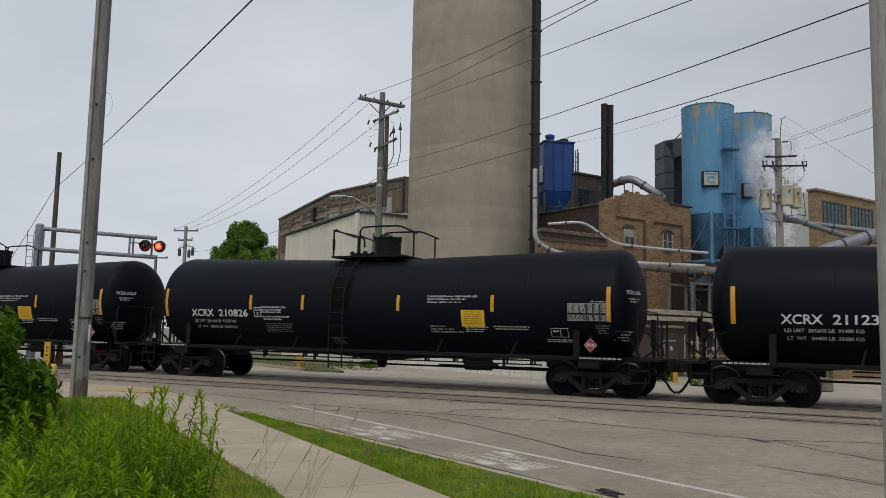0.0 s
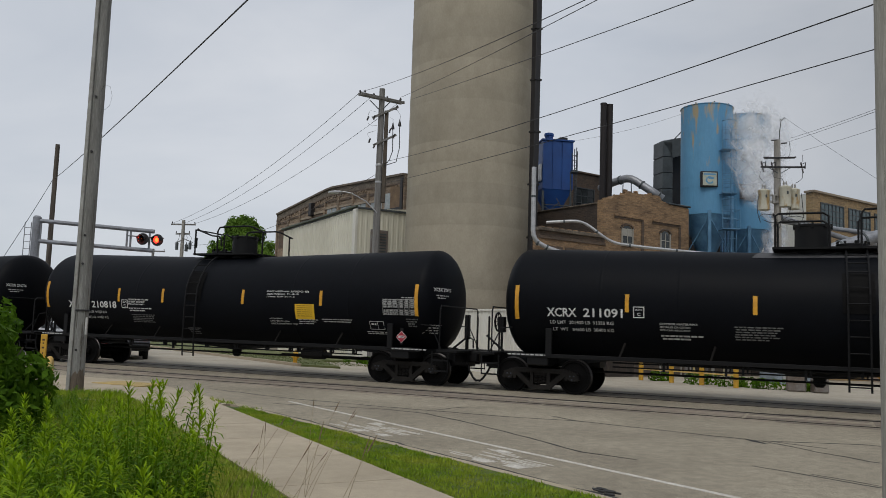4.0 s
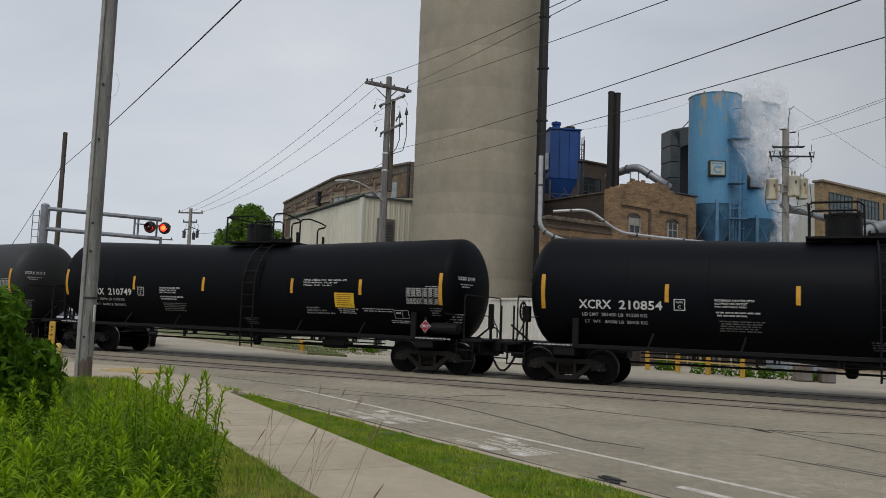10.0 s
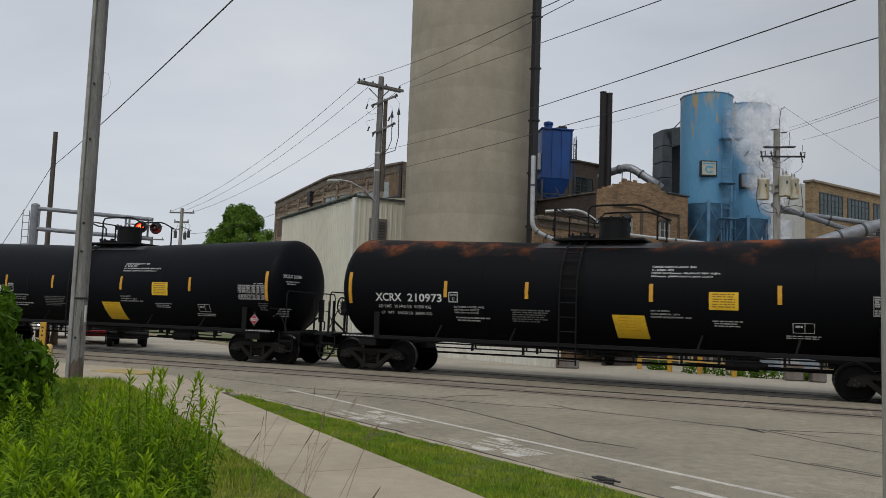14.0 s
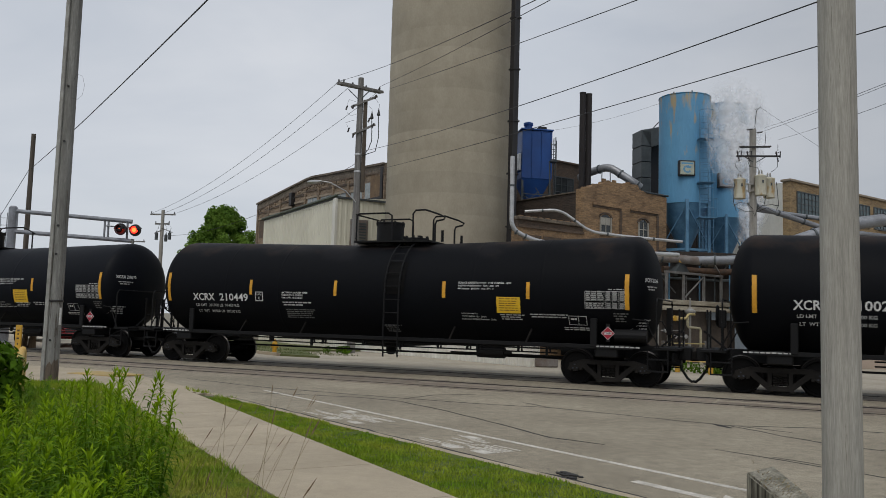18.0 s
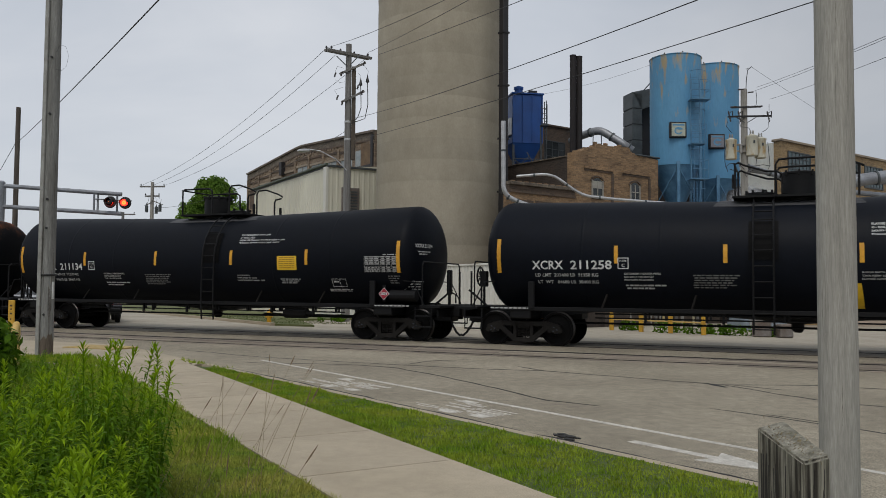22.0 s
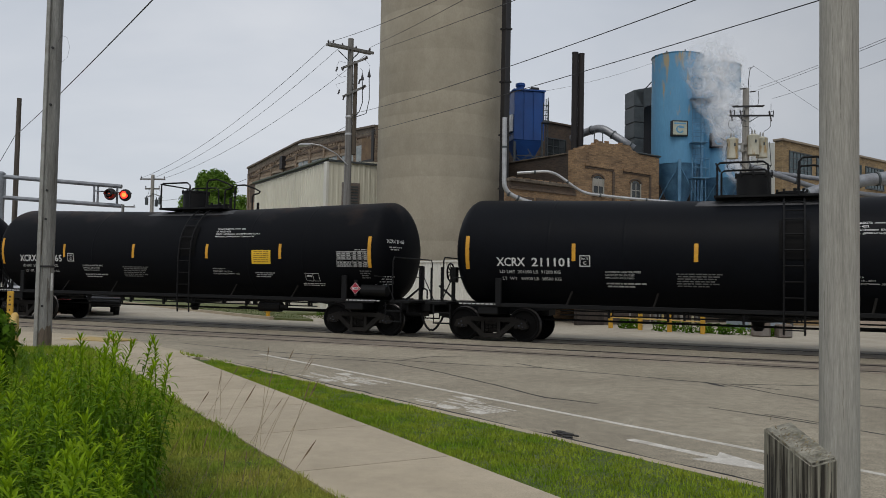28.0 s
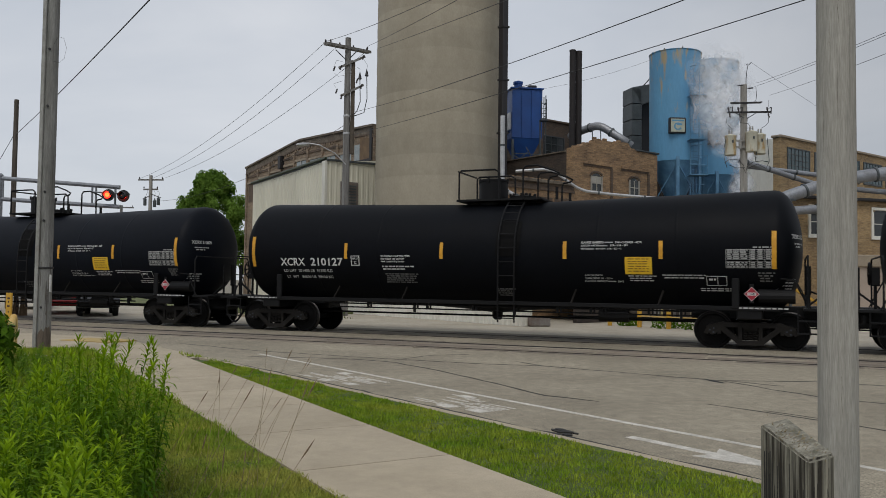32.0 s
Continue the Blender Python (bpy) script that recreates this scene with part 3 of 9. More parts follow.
# rails of two tracks, sunk in the road
for nm, nc in (("track_main", 1.02), ("track_siding", -2.55)):
    track = tagged(new(nm), "railway track sunk flush in the asphalt road" if nc > 0 else "disused siding rails with worn crossing timbers in the road", "railway track", kind="structure")
    for side in (-1, 1):
        bm = nb()
        ribbon(bm, [on_track(-130, nc + side * 0.7525), on_track(90, nc + side * 0.7525)], 0.07, -0.15, 0.012)
        part("rail", bm, rail_steel, track)
        bm = nb()
        ribbon(bm, [on_track(-130, nc + side * 0.665), on_track(90, nc + side * 0.665)], 0.085, -0.1, 0.003)
        part("flangeway", bm, tar, track)
    if nc > 0:
        bm = nb()
        ribbon(bm, [on_track(-130, nc - 0.1), on_track(90, nc - 0.1)], 1.1, -0.1, 0.004)
        part("infill", bm, asphalt_dark, track)
        bm = nb()
        ribbon(bm, [on_track(-130, nc + 1.25), on_track(90, nc + 1.25)], 0.85, -0.1, 0.004)
        part("infill", bm, asphalt_dark, track)
    else:
        rnd = random.Random(5)
        bm = nb()
        box(bm, -0.5, 0.5, -0.12, 0.12, -0.1, 0.008, 0.006)
        me = bpy.data.meshes.new("plank")
        bm.to_mesh(me)
        bm.free()
        for k in range(-16, 17):
            for off in (-1.0, -0.42, -0.14, 0.14, 0.42, 1.0):
                if rnd.random() < 0.16:
                    continue
                x, y = on_track(k * 2.44 + (0.6 if abs(off) > 0.9 else 0), nc + off)
                ob = link("plank", me, timber, track)
                ob.matrix_basis = pose(x, y, rnd.uniform(-0.004, 0.003), 0, 0, -24.775) @ Matrix.Diagonal((2.38, 1, 1, 1))

# painted lines and cracks
marks = tagged(new("road_marking"), "worn white bicycle-lane paint on the asphalt", "road marking", kind="structure")
bm = nb()
ribbon(bm, [on_road(-20, 7.42), on_road(2, 7.42), on_road(9, 7.40), on_road(16.2, 7.42)], 0.085, -0.02, 0.004)
part("lane_line", bm, paint_white, marks)
bm = nb()
# straight arrow
a0, o0 = 5.55, 6.75
slab(bm, [on_road(a0 + 0.0, o0 - 0.05), on_road(a0 + 0.0, o0 + 0.07), on_road(a0 - 1.0, o0 + 0.07), on_road(a0 - 0.9, o0 + 0.26), on_road(a0 - 1.85, o0 + 0.0), on_road(a0 - 0.95, o0 - 0.24), on_road(a0 - 1.0, o0 - 0.05)][::-1], -0.02, 0.004)
part("arrow", bm, paint_white, marks)


def worn_bars(a0, half, seed):
    """A stencilled lane symbol, long strokes along the lane, half worn away."""
    r = random.Random(seed)
    bm = nb()
    for k in range(13):
        o = 6.42 + k * 0.058
        s = a0 - half
        while s < a0 + half - 0.15:
            w = r.uniform(0.25, 0.7)
            if r.random() < 0.62:
                ribbon(bm, [on_road(s, o), on_road(s + w, o + r.uniform(-0.02, 0.02))], r.uniform(0.015, 0.035), -0.02, 0.004)
            s += w + r.uniform(0.05, 0.25)
    for s, o in ((a0 - half, 6.5), (a0 - 0.1, 6.42), (a0 + half - 0.2, 7.15)):
        ribbon(bm, [on_road(s, o), on_road(s + 0.28, o)], 0.16, -0.02, 0.0043)
    part("lane_symbol", bm, paint_white, marks)


worn_bars(8.2, 0.62, 1)
worn_bars(11.4, 0.75, 2)
cracks = tagged(new("road_seal"), "black tar seams that seal cracks in the asphalt", "tar seam", kind="structure")


def seam(pts, w, seed=0):
    r = random.Random(seed)
    out = []
    for p, q in zip(pts, pts[1:]):
        p, q = Vector(p), Vector(q)
        k = max(2, int((q - p).length / 0.35))
        out += [p.lerp(q, i / k) + Vector((r.uniform(-0.035, 0.035), r.uniform(-0.035, 0.035))) for i in range(k)]
    out.append(Vector(pts[-1]))
    bm = nb()
    rims = []
    for i, p in enumerate(out):
        d = (out[min(i + 1, len(out) - 1)] - out[max(i - 1, 0)]).normalized()
        h = w * r.uniform(0.24, 0.5) * (0.35 if i in (0, len(out) - 1) else 1)
        rims.append([bm.verts.new((p.x + s * h * -d.y, p.y + s * h * d.x, z)) for s, z in ((-1.0, 0.0015), (-0.5, 0.0045), (0.5, 0.0045), (1.0, 0.0015))])
    for u, v in zip(rims, rims[1:]):
        for k in range(3):
            bm.faces.new((u[k], v[k], v[k + 1], u[k + 1]))
    bmesh.ops.recalc_face_normals(bm, faces=bm.faces)
    if bm.faces[:][0].normal.z < 0:
        bmesh.ops.reverse_faces(bm, faces=bm.faces)
    part("seam", bm, tar, cracks)


seam([on_road(-20, 6.23), on_road(15.3, 6.23)], 0.07, 1)
seam([(-3.4, 17.0), (-1.21, 16.63), (-0.17, 15.99), (0.84, 14.16), (1.99, 11.48), (2.66, 10.9)], 0.06, 2)
seam([(4.1, 10.72), (4.54, 10.15), (4.92, 9.6), (6.4, 7.1)], 0.045, 3)
seam([(4.62, 10.2), (5.1, 9.5)], 0.04, 13)
seam([(-5.5, 20.2), (-3.3, 18.3), (-0.17, 16.6), (1.58, 15.83), (2.64, 15.56), (5.23, 13.43), (6.9, 13.33), (12, 10.4), (20, 5)], 0.07, 4)
seam([(5.23, 13.43), (5.97, 11.49), (8.0, 9.5)], 0.05, 5)
seam([(-0.07, 16.71), (0.6, 17.6), (1.39, 17.87)], 0.05, 6)
seam([(2.25, 16.4), (2.64, 15.56)], 0.10, 7)
seam([(5.1, 13.6), (5.2, 13.05)], 0.22, 8)
seam([(5.4, 13.4), (6.0, 12.7)], 0.05, 9)
bm = nb()
rnd = random.Random(7)
for k in range(11):
    ca, co_, cr = 6.15 + rnd.gauss(0, 0.11), 6.36 + rnd.gauss(0, 0.05), rnd.uniform(0.02, 0.06)
    slab(bm, [on_road(ca + cr * 1.6 * math.cos(i), co_ + cr * math.sin(i)) for i in (0, 0.9, 1.6, 2.5, 3.3, 4.4, 5.3)], -0.02, rnd.uniform(0.008, 0.025))
part("broken_patch", bm, tar, cracks, "crumbled dark patch")

# ---- concrete silo ----
SILO = Vector((1.28, 40.0))
silo = thing("silo", pose(SILO.x, SILO.y, 0), "tall round concrete silo cast in ring-shaped lifts", "silo")
rnd = random.Random(3)
for k in range(34):
    z0, h = 0.985 * k - 0.425, 0.985
    r = 3.063
    bulge = rnd.uniform(0.012, 0.024)
    bm = nb()
    lathe(bm, [(r + bulge * math.sin(math.pi * (0.12 + 0.76 * i / 6)), max(-0.05, z0 + h * i / 6)) for i in range(7)], 96, caps=k in (0, 33))
    part("lift_ring", bm, silo_concrete, silo, smooth=True)


# ---- buildings ----
def ribbed_wall(bm, x0, x1, y, z0, z1, pitch=0.3, depth=0.035, m=None, z1b=None):
    """A sheet-metal wall with upright ribs, along x, facing -y. z1b: its height at x1."""
    z1b = z1 if z1b is None else z1b
    xs = []
    x = x0
    while x < x1 - 1e-6:
        xs += [(x, 0), (x + pitch * 0.55, 0), (x + pitch * 0.65, -depth), (x + pitch * 0.9, -depth)]
        x += pitch
    xs.append((x1, 0))
    xs = [p for p in xs if p[0] <= x1]
    m = m or Matrix()
    lo = [bm.verts.new(m @ Vector((a, y + d, z0))) for a, d in xs]
    hi = [bm.verts.new(m @ Vector((a, y + d, z1 + (z1b - z1) * (a - x0) / (x1 - x0)))) for a, d in xs]
    for i in range(len(xs) - 1):
        bm.faces.new((lo[i], lo[i + 1], hi[i + 1], hi[i]))


TURN = pose(0, 0, 0, 0, 0, -90)  # a wall along the road, facing it
shed = thing("shed", at_road(37.1, 20.3) @ pose(0, 0, 0, 0, 0, -7), "cream ribbed-metal shed with a green eaves trim", "shed")
EAVE = 7.75
bm = nb()
ribbed_wall(bm, -12.9, 0, 0, 0, EAVE, m=TURN)
part("side_wall", bm, sheet_cream, shed)
bm = nb()
ribbed_wall(bm, 0, 7.5, 0, 0, EAVE, pitch=0.3, depth=0.016, z1b=EAVE + 0.65)
part("front_wall", bm, sheet_cream, shed)
bm = nb()
box(bm, -0.12, 0.02, -0.05, 0.35, 0, EAVE + 0.02, 0.01)
part("corner_post", bm, sheet_white, shed)
bm = nb()
box(bm, -0.16, -0.02, -0.1, 13.0, EAVE + 0.09, EAVE + 0.2, 0.02)
part("gutter", bm, green_trim, shed)
bm = nb()
slab(bm, [(-0.02, -0.1), (7.6, -0.1), (7.6, 4.0), (2.4, 12.9), (-0.02, 12.9)], EAVE + 0.02, EAVE + 0.12)
part("roof", bm, grey_steel, shed)
bm = nb()
box(bm, 0.75, 1.75, -0.09, -0.03, 5.15, 6.75, 0.01)
vent = part("vent", bm, rust_pipe, shed, "louvred grey wall vent")
for k in range(9):
    bm = nb()
    box(bm, 0.88, 1.62, -0.13, -0.09, 5.3 + k * 0.15, 5.37 + k * 0.15)
    part("louvre", bm, grey_steel, vent)

annex = thing("yard_wall", at_road(22.1, 20.35), "low white ribbed-metal wall in front of the silo", "wall")
bm = nb()
ribbed_wall(bm, -15.1, 0, 0, 0.0, 2.45, pitch=0.23, depth=0.03, m=TURN)
part("sheeting", bm, sheet_white, annex)
bm = nb()
ribbed_wall(bm, 0, 0.46, 0, 0.0, 2.45, pitch=0.23, depth=0.03)
part("end_sheeting", bm, sheet_white, annex)
bm = nb()
box(bm, 0.03, 0.14, 0.06, 15.05, 0, 2.4)
part("backing", bm, grey_steel, annex)
bm = nb()
box(bm, -0.06, 0.2, -0.06, 15.1, 2.45, 2.53, 0.01)
part("capping", bm, sheet_white, annex)

hall = thing("brick_hall", at_road(39.5, 24.6), "long weathered brick mill hall with a low-gabled parapet", "factory")
L = 18.0
PARA = ([0, 9.3, L], [10.5, 10.85, 9.9])


def top_at(y):
    return float(np.interp(y, *PARA))


bm = nb()
prof = [(0, 0), (L, 0)] + [(y, z) for y, z in zip(*PARA)][::-1]
lo = [bm.verts.new((0, y, z)) for y, z in prof]
hi = [bm.verts.new((0.5, y, z)) for y, z in prof]
bm.faces.new(lo[::-1])
bm.faces.new(hi)
for i in range(len(prof)):
    j = (i + 1) % len(prof)
    bm.faces.new((lo[i], lo[j], hi[j], hi[i]))
bmesh.ops.recalc_face_normals(bm, faces=bm.faces)
part("side_wall", bm, brick_old, hall)
bm = nb()
box(bm, 0.5, 12, -0.0, 0.5, 0, 10.4)
part("end_wall", bm, brick_old, hall)
bm = nb()
box(bm, 0.5, 12, 0.5, L, 9.0, 9.3)
part("roof", bm, grey_steel, hall)
def stone(bm, x0, x1, y0, y1, d0, d1):
    """A length of coping that follows the slope of the parapet."""
    v = [bm.verts.new((x, y, top_at(y) + d)) for y in (y0, y1) for x, d in ((x0, d0), (x1, d0), (x1, d1), (x0, d1))]
    for f in ((0, 1, 2, 3), (4, 7, 6, 5), (0, 4, 5, 1), (1, 5, 6, 2), (2, 6, 7, 3), (3, 7, 4, 0)):
        bm.faces.new([v[i] for i in f])


for k in range(int(L)):
    bm = nb()
    stone(bm, -0.12, 0.58, k * 1.0 + 0.005, k * 1.0 + 0.99, -0.03, 0.09)
    part("coping_stone", bm, coping_old, hall)
    bm = nb()
    stone(bm, -0.02, 0.0, k * 1.0, k * 1.0 + 1.0, -0.44, -0.03)
    part("frieze", bm, coping_old, hall)
    bm = nb()
    stone(bm, -0.055, 0.0, k * 1.0, k * 1.0 + 1.0, -0.52, -0.44)
    part("string_course", bm, brick_dark, hall)
    for j in range(3):
        if rnd.random() < 0.4:
            continue
        bm = nb()
        stone(bm, -0.05, 0.0, k * 1.0 + j * 0.333 + 0.05, k * 1.0 + j * 0.333 + 0.24, -0.66, -0.52)
        part("dentil", bm, brick_old, hall)
for k in range(8):
    y = 2.3 + k * 1.95
    zt = top_at(y + 0.8) - 1.25
    for dz, m_, dp in ((0.0, stone_trim, 0.07), (0.45, brick_dark, 0.05)):
        bm = nb()
        box(bm, -dp, 0.0, y, y + 1.68, zt - 0.13 + dz, zt + dz, 0)
        part("string_course", bm, m_, hall)
    bm = nb()
    box(bm, -0.09, 0.0, y + 1.7, y + 1.92, 0, zt + 0.6)
    part("pilaster", bm, brick_old, hall)
    bm = nb()
    box(bm, -0.012, 0.02, y + 0.2, y + 1.5, zt - 1.5, zt - 0.14, 0)
    w = part("window", bm, window_pale if k < 4 else brick_dark, hall, "" if k < 4 else "bricked-up window")
    if k < 4:
        bm = nb()
        box(bm, -0.05, -0.012, y + 0.82, y + 0.88, zt - 1.5, zt - 0.14)
        box(bm, -0.05, -0.012, y + 0.2, y + 1.5, zt - 0.85, zt - 0.79)
        part("glazing_bar", bm, frame_pale, w)
bm = nb()
box(bm, -0.03, 0.02, 0.35, 1.5, 8.65, 10.0)
cw = part("corner_window", bm, plywood, hall, "boarded corner window")
bm = nb()
box(bm, -0.03, 0.02, 1.5, 2.1, 8.65, 9.6)
part("pane", bm, window_pale, cw, "pale glass pane")
bm = nb()
box(bm, -0.08, 0.02, 0.1, 2.2, 8.5, 8.65)
box(bm, -0.08, 0.02, 0.1, 0.35, 8.65, 10.35)
part("window_frame", bm, black_steel, cw, "dark window frame")
bm = nb()
box(bm, -0.3, 0.2, 11.6, 12.0, 9.2, 10.1, 0.02)
part("vent_hood", bm, black_steel, hall)

# ---- the train ----
ZC, RT, HALF, HEAD = 2.45, 1.52, 7.50, 0.64


def dip(x):
    """How far the funnel-flow shell sags towards its outlet: both halves slope down to the middle."""
    return -0.13 + 0.0245 * min(max(abs(x), 1.2), HALF)



def side_y(z, off=0.0, x=3.0):
    r = RT + off
    return -math.sqrt(max(0.0, r * r - (z - ZC - dip(x)) ** 2))


def head_x(y, z, off=0.0):
    k = 1 - (y * y + (z - ZC - dip(HALF)) ** 2) / (RT * RT)
    return HALF + (HEAD * math.sqrt(max(0.0, k)) + off)


def patch(bm, x0, x1, z0, z1, off=0.004, n=4):
    """A thin sheet bent onto the near side of the tank."""
    rows = []
    for i in range(n + 1):
        z = z0 + (z1 - z0) * i / n
        rows.append([bm.verts.new((x, side_y(z, off, x), z)) for x in (x0, x1)])
    for u, v in zip(rows, rows[1:]):
        bm.faces.new((u[0], u[1], v[1], v[0]))
    return bm


def patch_frame(bm, x0, x1, z0, z1, w=0.02, off=0.005):
    patch(bm, x0, x1, z0, z0 + w, off, 1)
    patch(bm, x0, x1, z1 - w, z1, off, 1)
    patch(bm, x0, x0 + w, z0 + w, z1 - w, off, 3)
    patch(bm, x1 - w, x1, z0 + w, z1 - w, off, 3)
    return bm


LETTERS = {}


def letters(body):
    """Flat letters as a mesh in the x-y plane, one unit high."""
    if body not in LETTERS:
        cu = bpy.data.curves.new("letters", "FONT")
        cu.body, cu.resolution_u, cu.offset = body, 2, 0.018
        ob = bpy.data.objects.new("letters", cu)
        me = bpy.data.meshes.new_from_object(ob)
        co = np.zeros(len(me.vertices) * 3)
        me.vertices.foreach_get("co", co)
        co = co.reshape(-1, 3)
        lo, hi = co.min(0), co.max(0)
        co -= lo
        co /= hi[1] - lo[1]
        LETTERS[body] = (co, [tuple(p.vertices) for p in me.polygons])
        bpy.data.objects.remove(ob)
        bpy.data.curves.remove(cu)
    return LETTERS[body]


def stencil(body, x, z, high, wide, parent, material, place=None):
    """Stencilled writing on the tank side; place maps the writing's own (across, up) to a point."""
    co, faces = letters(body)
    k = wide / co[:, 0].max()
    pts = []
    for u, v, _ in co:
        a, b = x + u * k, z + v * high
        pts.append(place(a, b) if place else (a, side_y(b, 0.006, a), b))
    me = bpy.data.meshes.new("writing")
    me.from_pydata(pts, [], faces)
    return tagged(link("writing", me, material, parent), kind="stuff")


def lettered(body, x, z, high, wide, parent, material):
    """Large writing on the tank side, each character a piece of its own."""
    co, faces = letters(body)
    k = wide / co[:, 0].max()
    spans = []
    for f in faces:
        lo, hi = co[list(f), 0].min(), co[list(f), 0].max()
        hit = [q for q in spans if q[0] < hi and q[1] > lo]
        spans = [q for q in spans if q not in hit]
        spans.append((min([lo] + [q[0] for q in hit]), max([hi] + [q[1] for q in hit]), sum([q[2] for q in hit], []) + [f]))
    for lo, hi, own in sorted(spans, key=lambda q: q[0]):
        used_ = sorted({i for f in own for i in f})
        at = {v: i for i, v in enumerate(used_)}
        me = bpy.data.meshes.new("letter")
        me.from_pydata([(x + co[i, 0] * k, side_y(z + co[i, 1] * high, 0.012, x + co[i, 0] * k), z + co[i, 1] * high) for i in used_], [], [tuple(at[i] for i in f) for f in own])
        link("letter", me, material, parent)


def small_line(body, x, z, high, wide, parent, material):
    """A line of small writing; each ~ stands for a stretch of plain bar in place of a trade name."""
    weight = [1.0 if c not in " ~" else 0.5 if c == " " else 1.0 for c in body]
    total = sum(weight)
    stencil(body.replace("~", "  "), x, z, high, wide, parent, material)
    i = body.find("~")
    if i >= 0:
        j = i + body.count("~")
        bm = nb()
        patch(bm, x + wide * sum(weight[:i]) / total, x + wide * sum(weight[:j]) / total, z + high * 0.2, z + high * 0.8, 0.006, 1)
        tagged(part("small_writing", bm, stencil_table, parent), kind="stuff")


def bars(bm, x0, x1, z, rows, high, gap, seed, off=0.006, place=None):
    """Rows of dashes for small writing that cannot be read."""
    r = random.Random(seed)
    for i in range(rows):
        zz = z - i * (high + gap)
        x = x0 + (r.uniform(0, 0.05) if i else 0)
        end = x1 - (r.uniform(0.0, 0.3) * (x1 - x0) if i else 0)
        while x < end - 0.02:
            w = r.uniform(0.05, 0.16)
            xe = min(end, x + w)
            if place:
                bm.faces.new([bm.verts.new(place(a, b)) for a, b in ((x, zz - high), (xe, zz - high), (xe, zz), (x, zz))])
            else:
                patch(bm, x, xe, zz - high, zz, off, 1)
            x = xe + r.uniform(0.02, 0.035)
    return bm


def beam(bm, p, q, w, h):
    p, q = Vector(p), Vector(q)
    d = q - p
    m = Matrix.Translation(p) @ d.to_track_quat("X", "Z").to_matrix().to_4x4()
    return box(bm, 0, d.length, -w / 2, w / 2, -h / 2, h / 2, 0, m)


# meshes shared by every car
def mesh_of(name, bm, material, smooth=False, more=()):
    me = bpy.data.meshes.new(name)
    bm.to_mesh(me)
    bm.free()
    me.materials.append(material)
    for m in more:
        me.materials.append(m)
    if smooth:
        me.polygons.foreach_set("use_smooth", [True] * len(me.polygons))
        me.set_sharp_from_angle(angle=radians(35))
    return me




def wheelset_mesh():
    bm = nb()
    for s in (-1, 1):
        m = pose(0, 0, 0, 90 if s < 0 else -90)
        # face profile from hub out to rim, then tread and flange
        lathe(bm, [(0.03, 0.86), (0.16, 0.86), (0.17, 0.80), (0.30, 0.775), (0.38, 0.79), (0.40, 0.822), (0.45, 0.822), (0.457, 0.81), (0.46, 0.72), (0.485, 0.70), (0.485, 0.68), (0.42, 0.68), (0.36, 0.70), (0.14, 0.70)], 28, m, caps=False)
        n0 = len(bm.faces)
        lathe(bm, [(0.02, 1.06), (0.10, 1.06), (0.115, 1.04), (0.12, 0.98), (0.12, 0.86)], 14, m)
        bm.faces.ensure_lookup_table()
        for f in bm.faces[n0:]:
            f.material_index = 2
        for k in range(3):
            a = k * 2.0944
            c = m @ Vector((0.06 * math.cos(a), 0.06 * math.sin(a), 1.065))
            n1 = len(bm.faces)
            box(bm, c.x - 0.018, c.x + 0.018, c.y - 0.012, c.y + 0.012, c.z - 0.018, c.z + 0.018)
            bm.faces.ensure_lookup_table()
            for f in bm.faces[n1:]:
                f.material_index = 2
    tube(bm, [(0, -0.7, 0), (0, 0.7, 0)], 0.09, 10)
    bmesh.ops.recalc_face_normals(bm, faces=bm.faces)
    for f in bm.faces:
        c = f.calc_center_median()
        r = math.hypot(c.x, c.z)
        if f.material_index == 0 and 0.452 < r < 0.47 and 0.7 < abs(c.y) < 0.83:
            f.material_index = 1
    return mesh_of("wheelset", bm, wheel_steel, True, (wheel_tread, hub_blue))


def side_frame_mesh(s):
    bm = nb()
    y = s * 1.0
    beam(bm, (-0.66, y, 0.60), (0.66, y, 0.60), 0.15, 0.12)
    for k in (-1, 1):
        beam(bm, (k * 0.62, y, 0.61), (k * 1.02, y, 0.49), 0.146, 0.14)
        beam(bm, (k * 0.70, y, 0.55), (k * 0.27, y, 0.19), 0.142, 0.13)
        beam(bm, (k * 0.235, y, 0.17), (k * 0.235, y, 0.60), 0.138, 0.09)
        beam(bm, (k * 0.98, y, 0.51), (k * 1.05, y, 0.37), 0.134, 0.10)
        beam(bm, (k * 0.74, y, 0.53), (k * 0.73, y, 0.37), 0.13, 0.09)
        lathe(bm, [(0.02, -0.125), (0.05, -0.12), (0.06, -0.10), (0.10, -0.095), (0.11, -0.07), (0.11, 0.07), (0.02, 0.075)], 14, pose(k * 0.889, y, 0.457, -90 * s))
    beam(bm, (-0.31, y, 0.16), (0.31, y, 0.16), 0.154, 0.11)
    return mesh_of("side_frame", bm, truck_cast)


def spring_mesh():
    bm = nb()
    pts = [(0.055 * math.cos(k * 0.9), 0.055 * math.sin(k * 0.9), 0.235 + k * 0.2 / 34) for k in range(35)]
    tube(bm, pts, 0.016, 6)
    return mesh_of("spring", bm, truck_black, True)


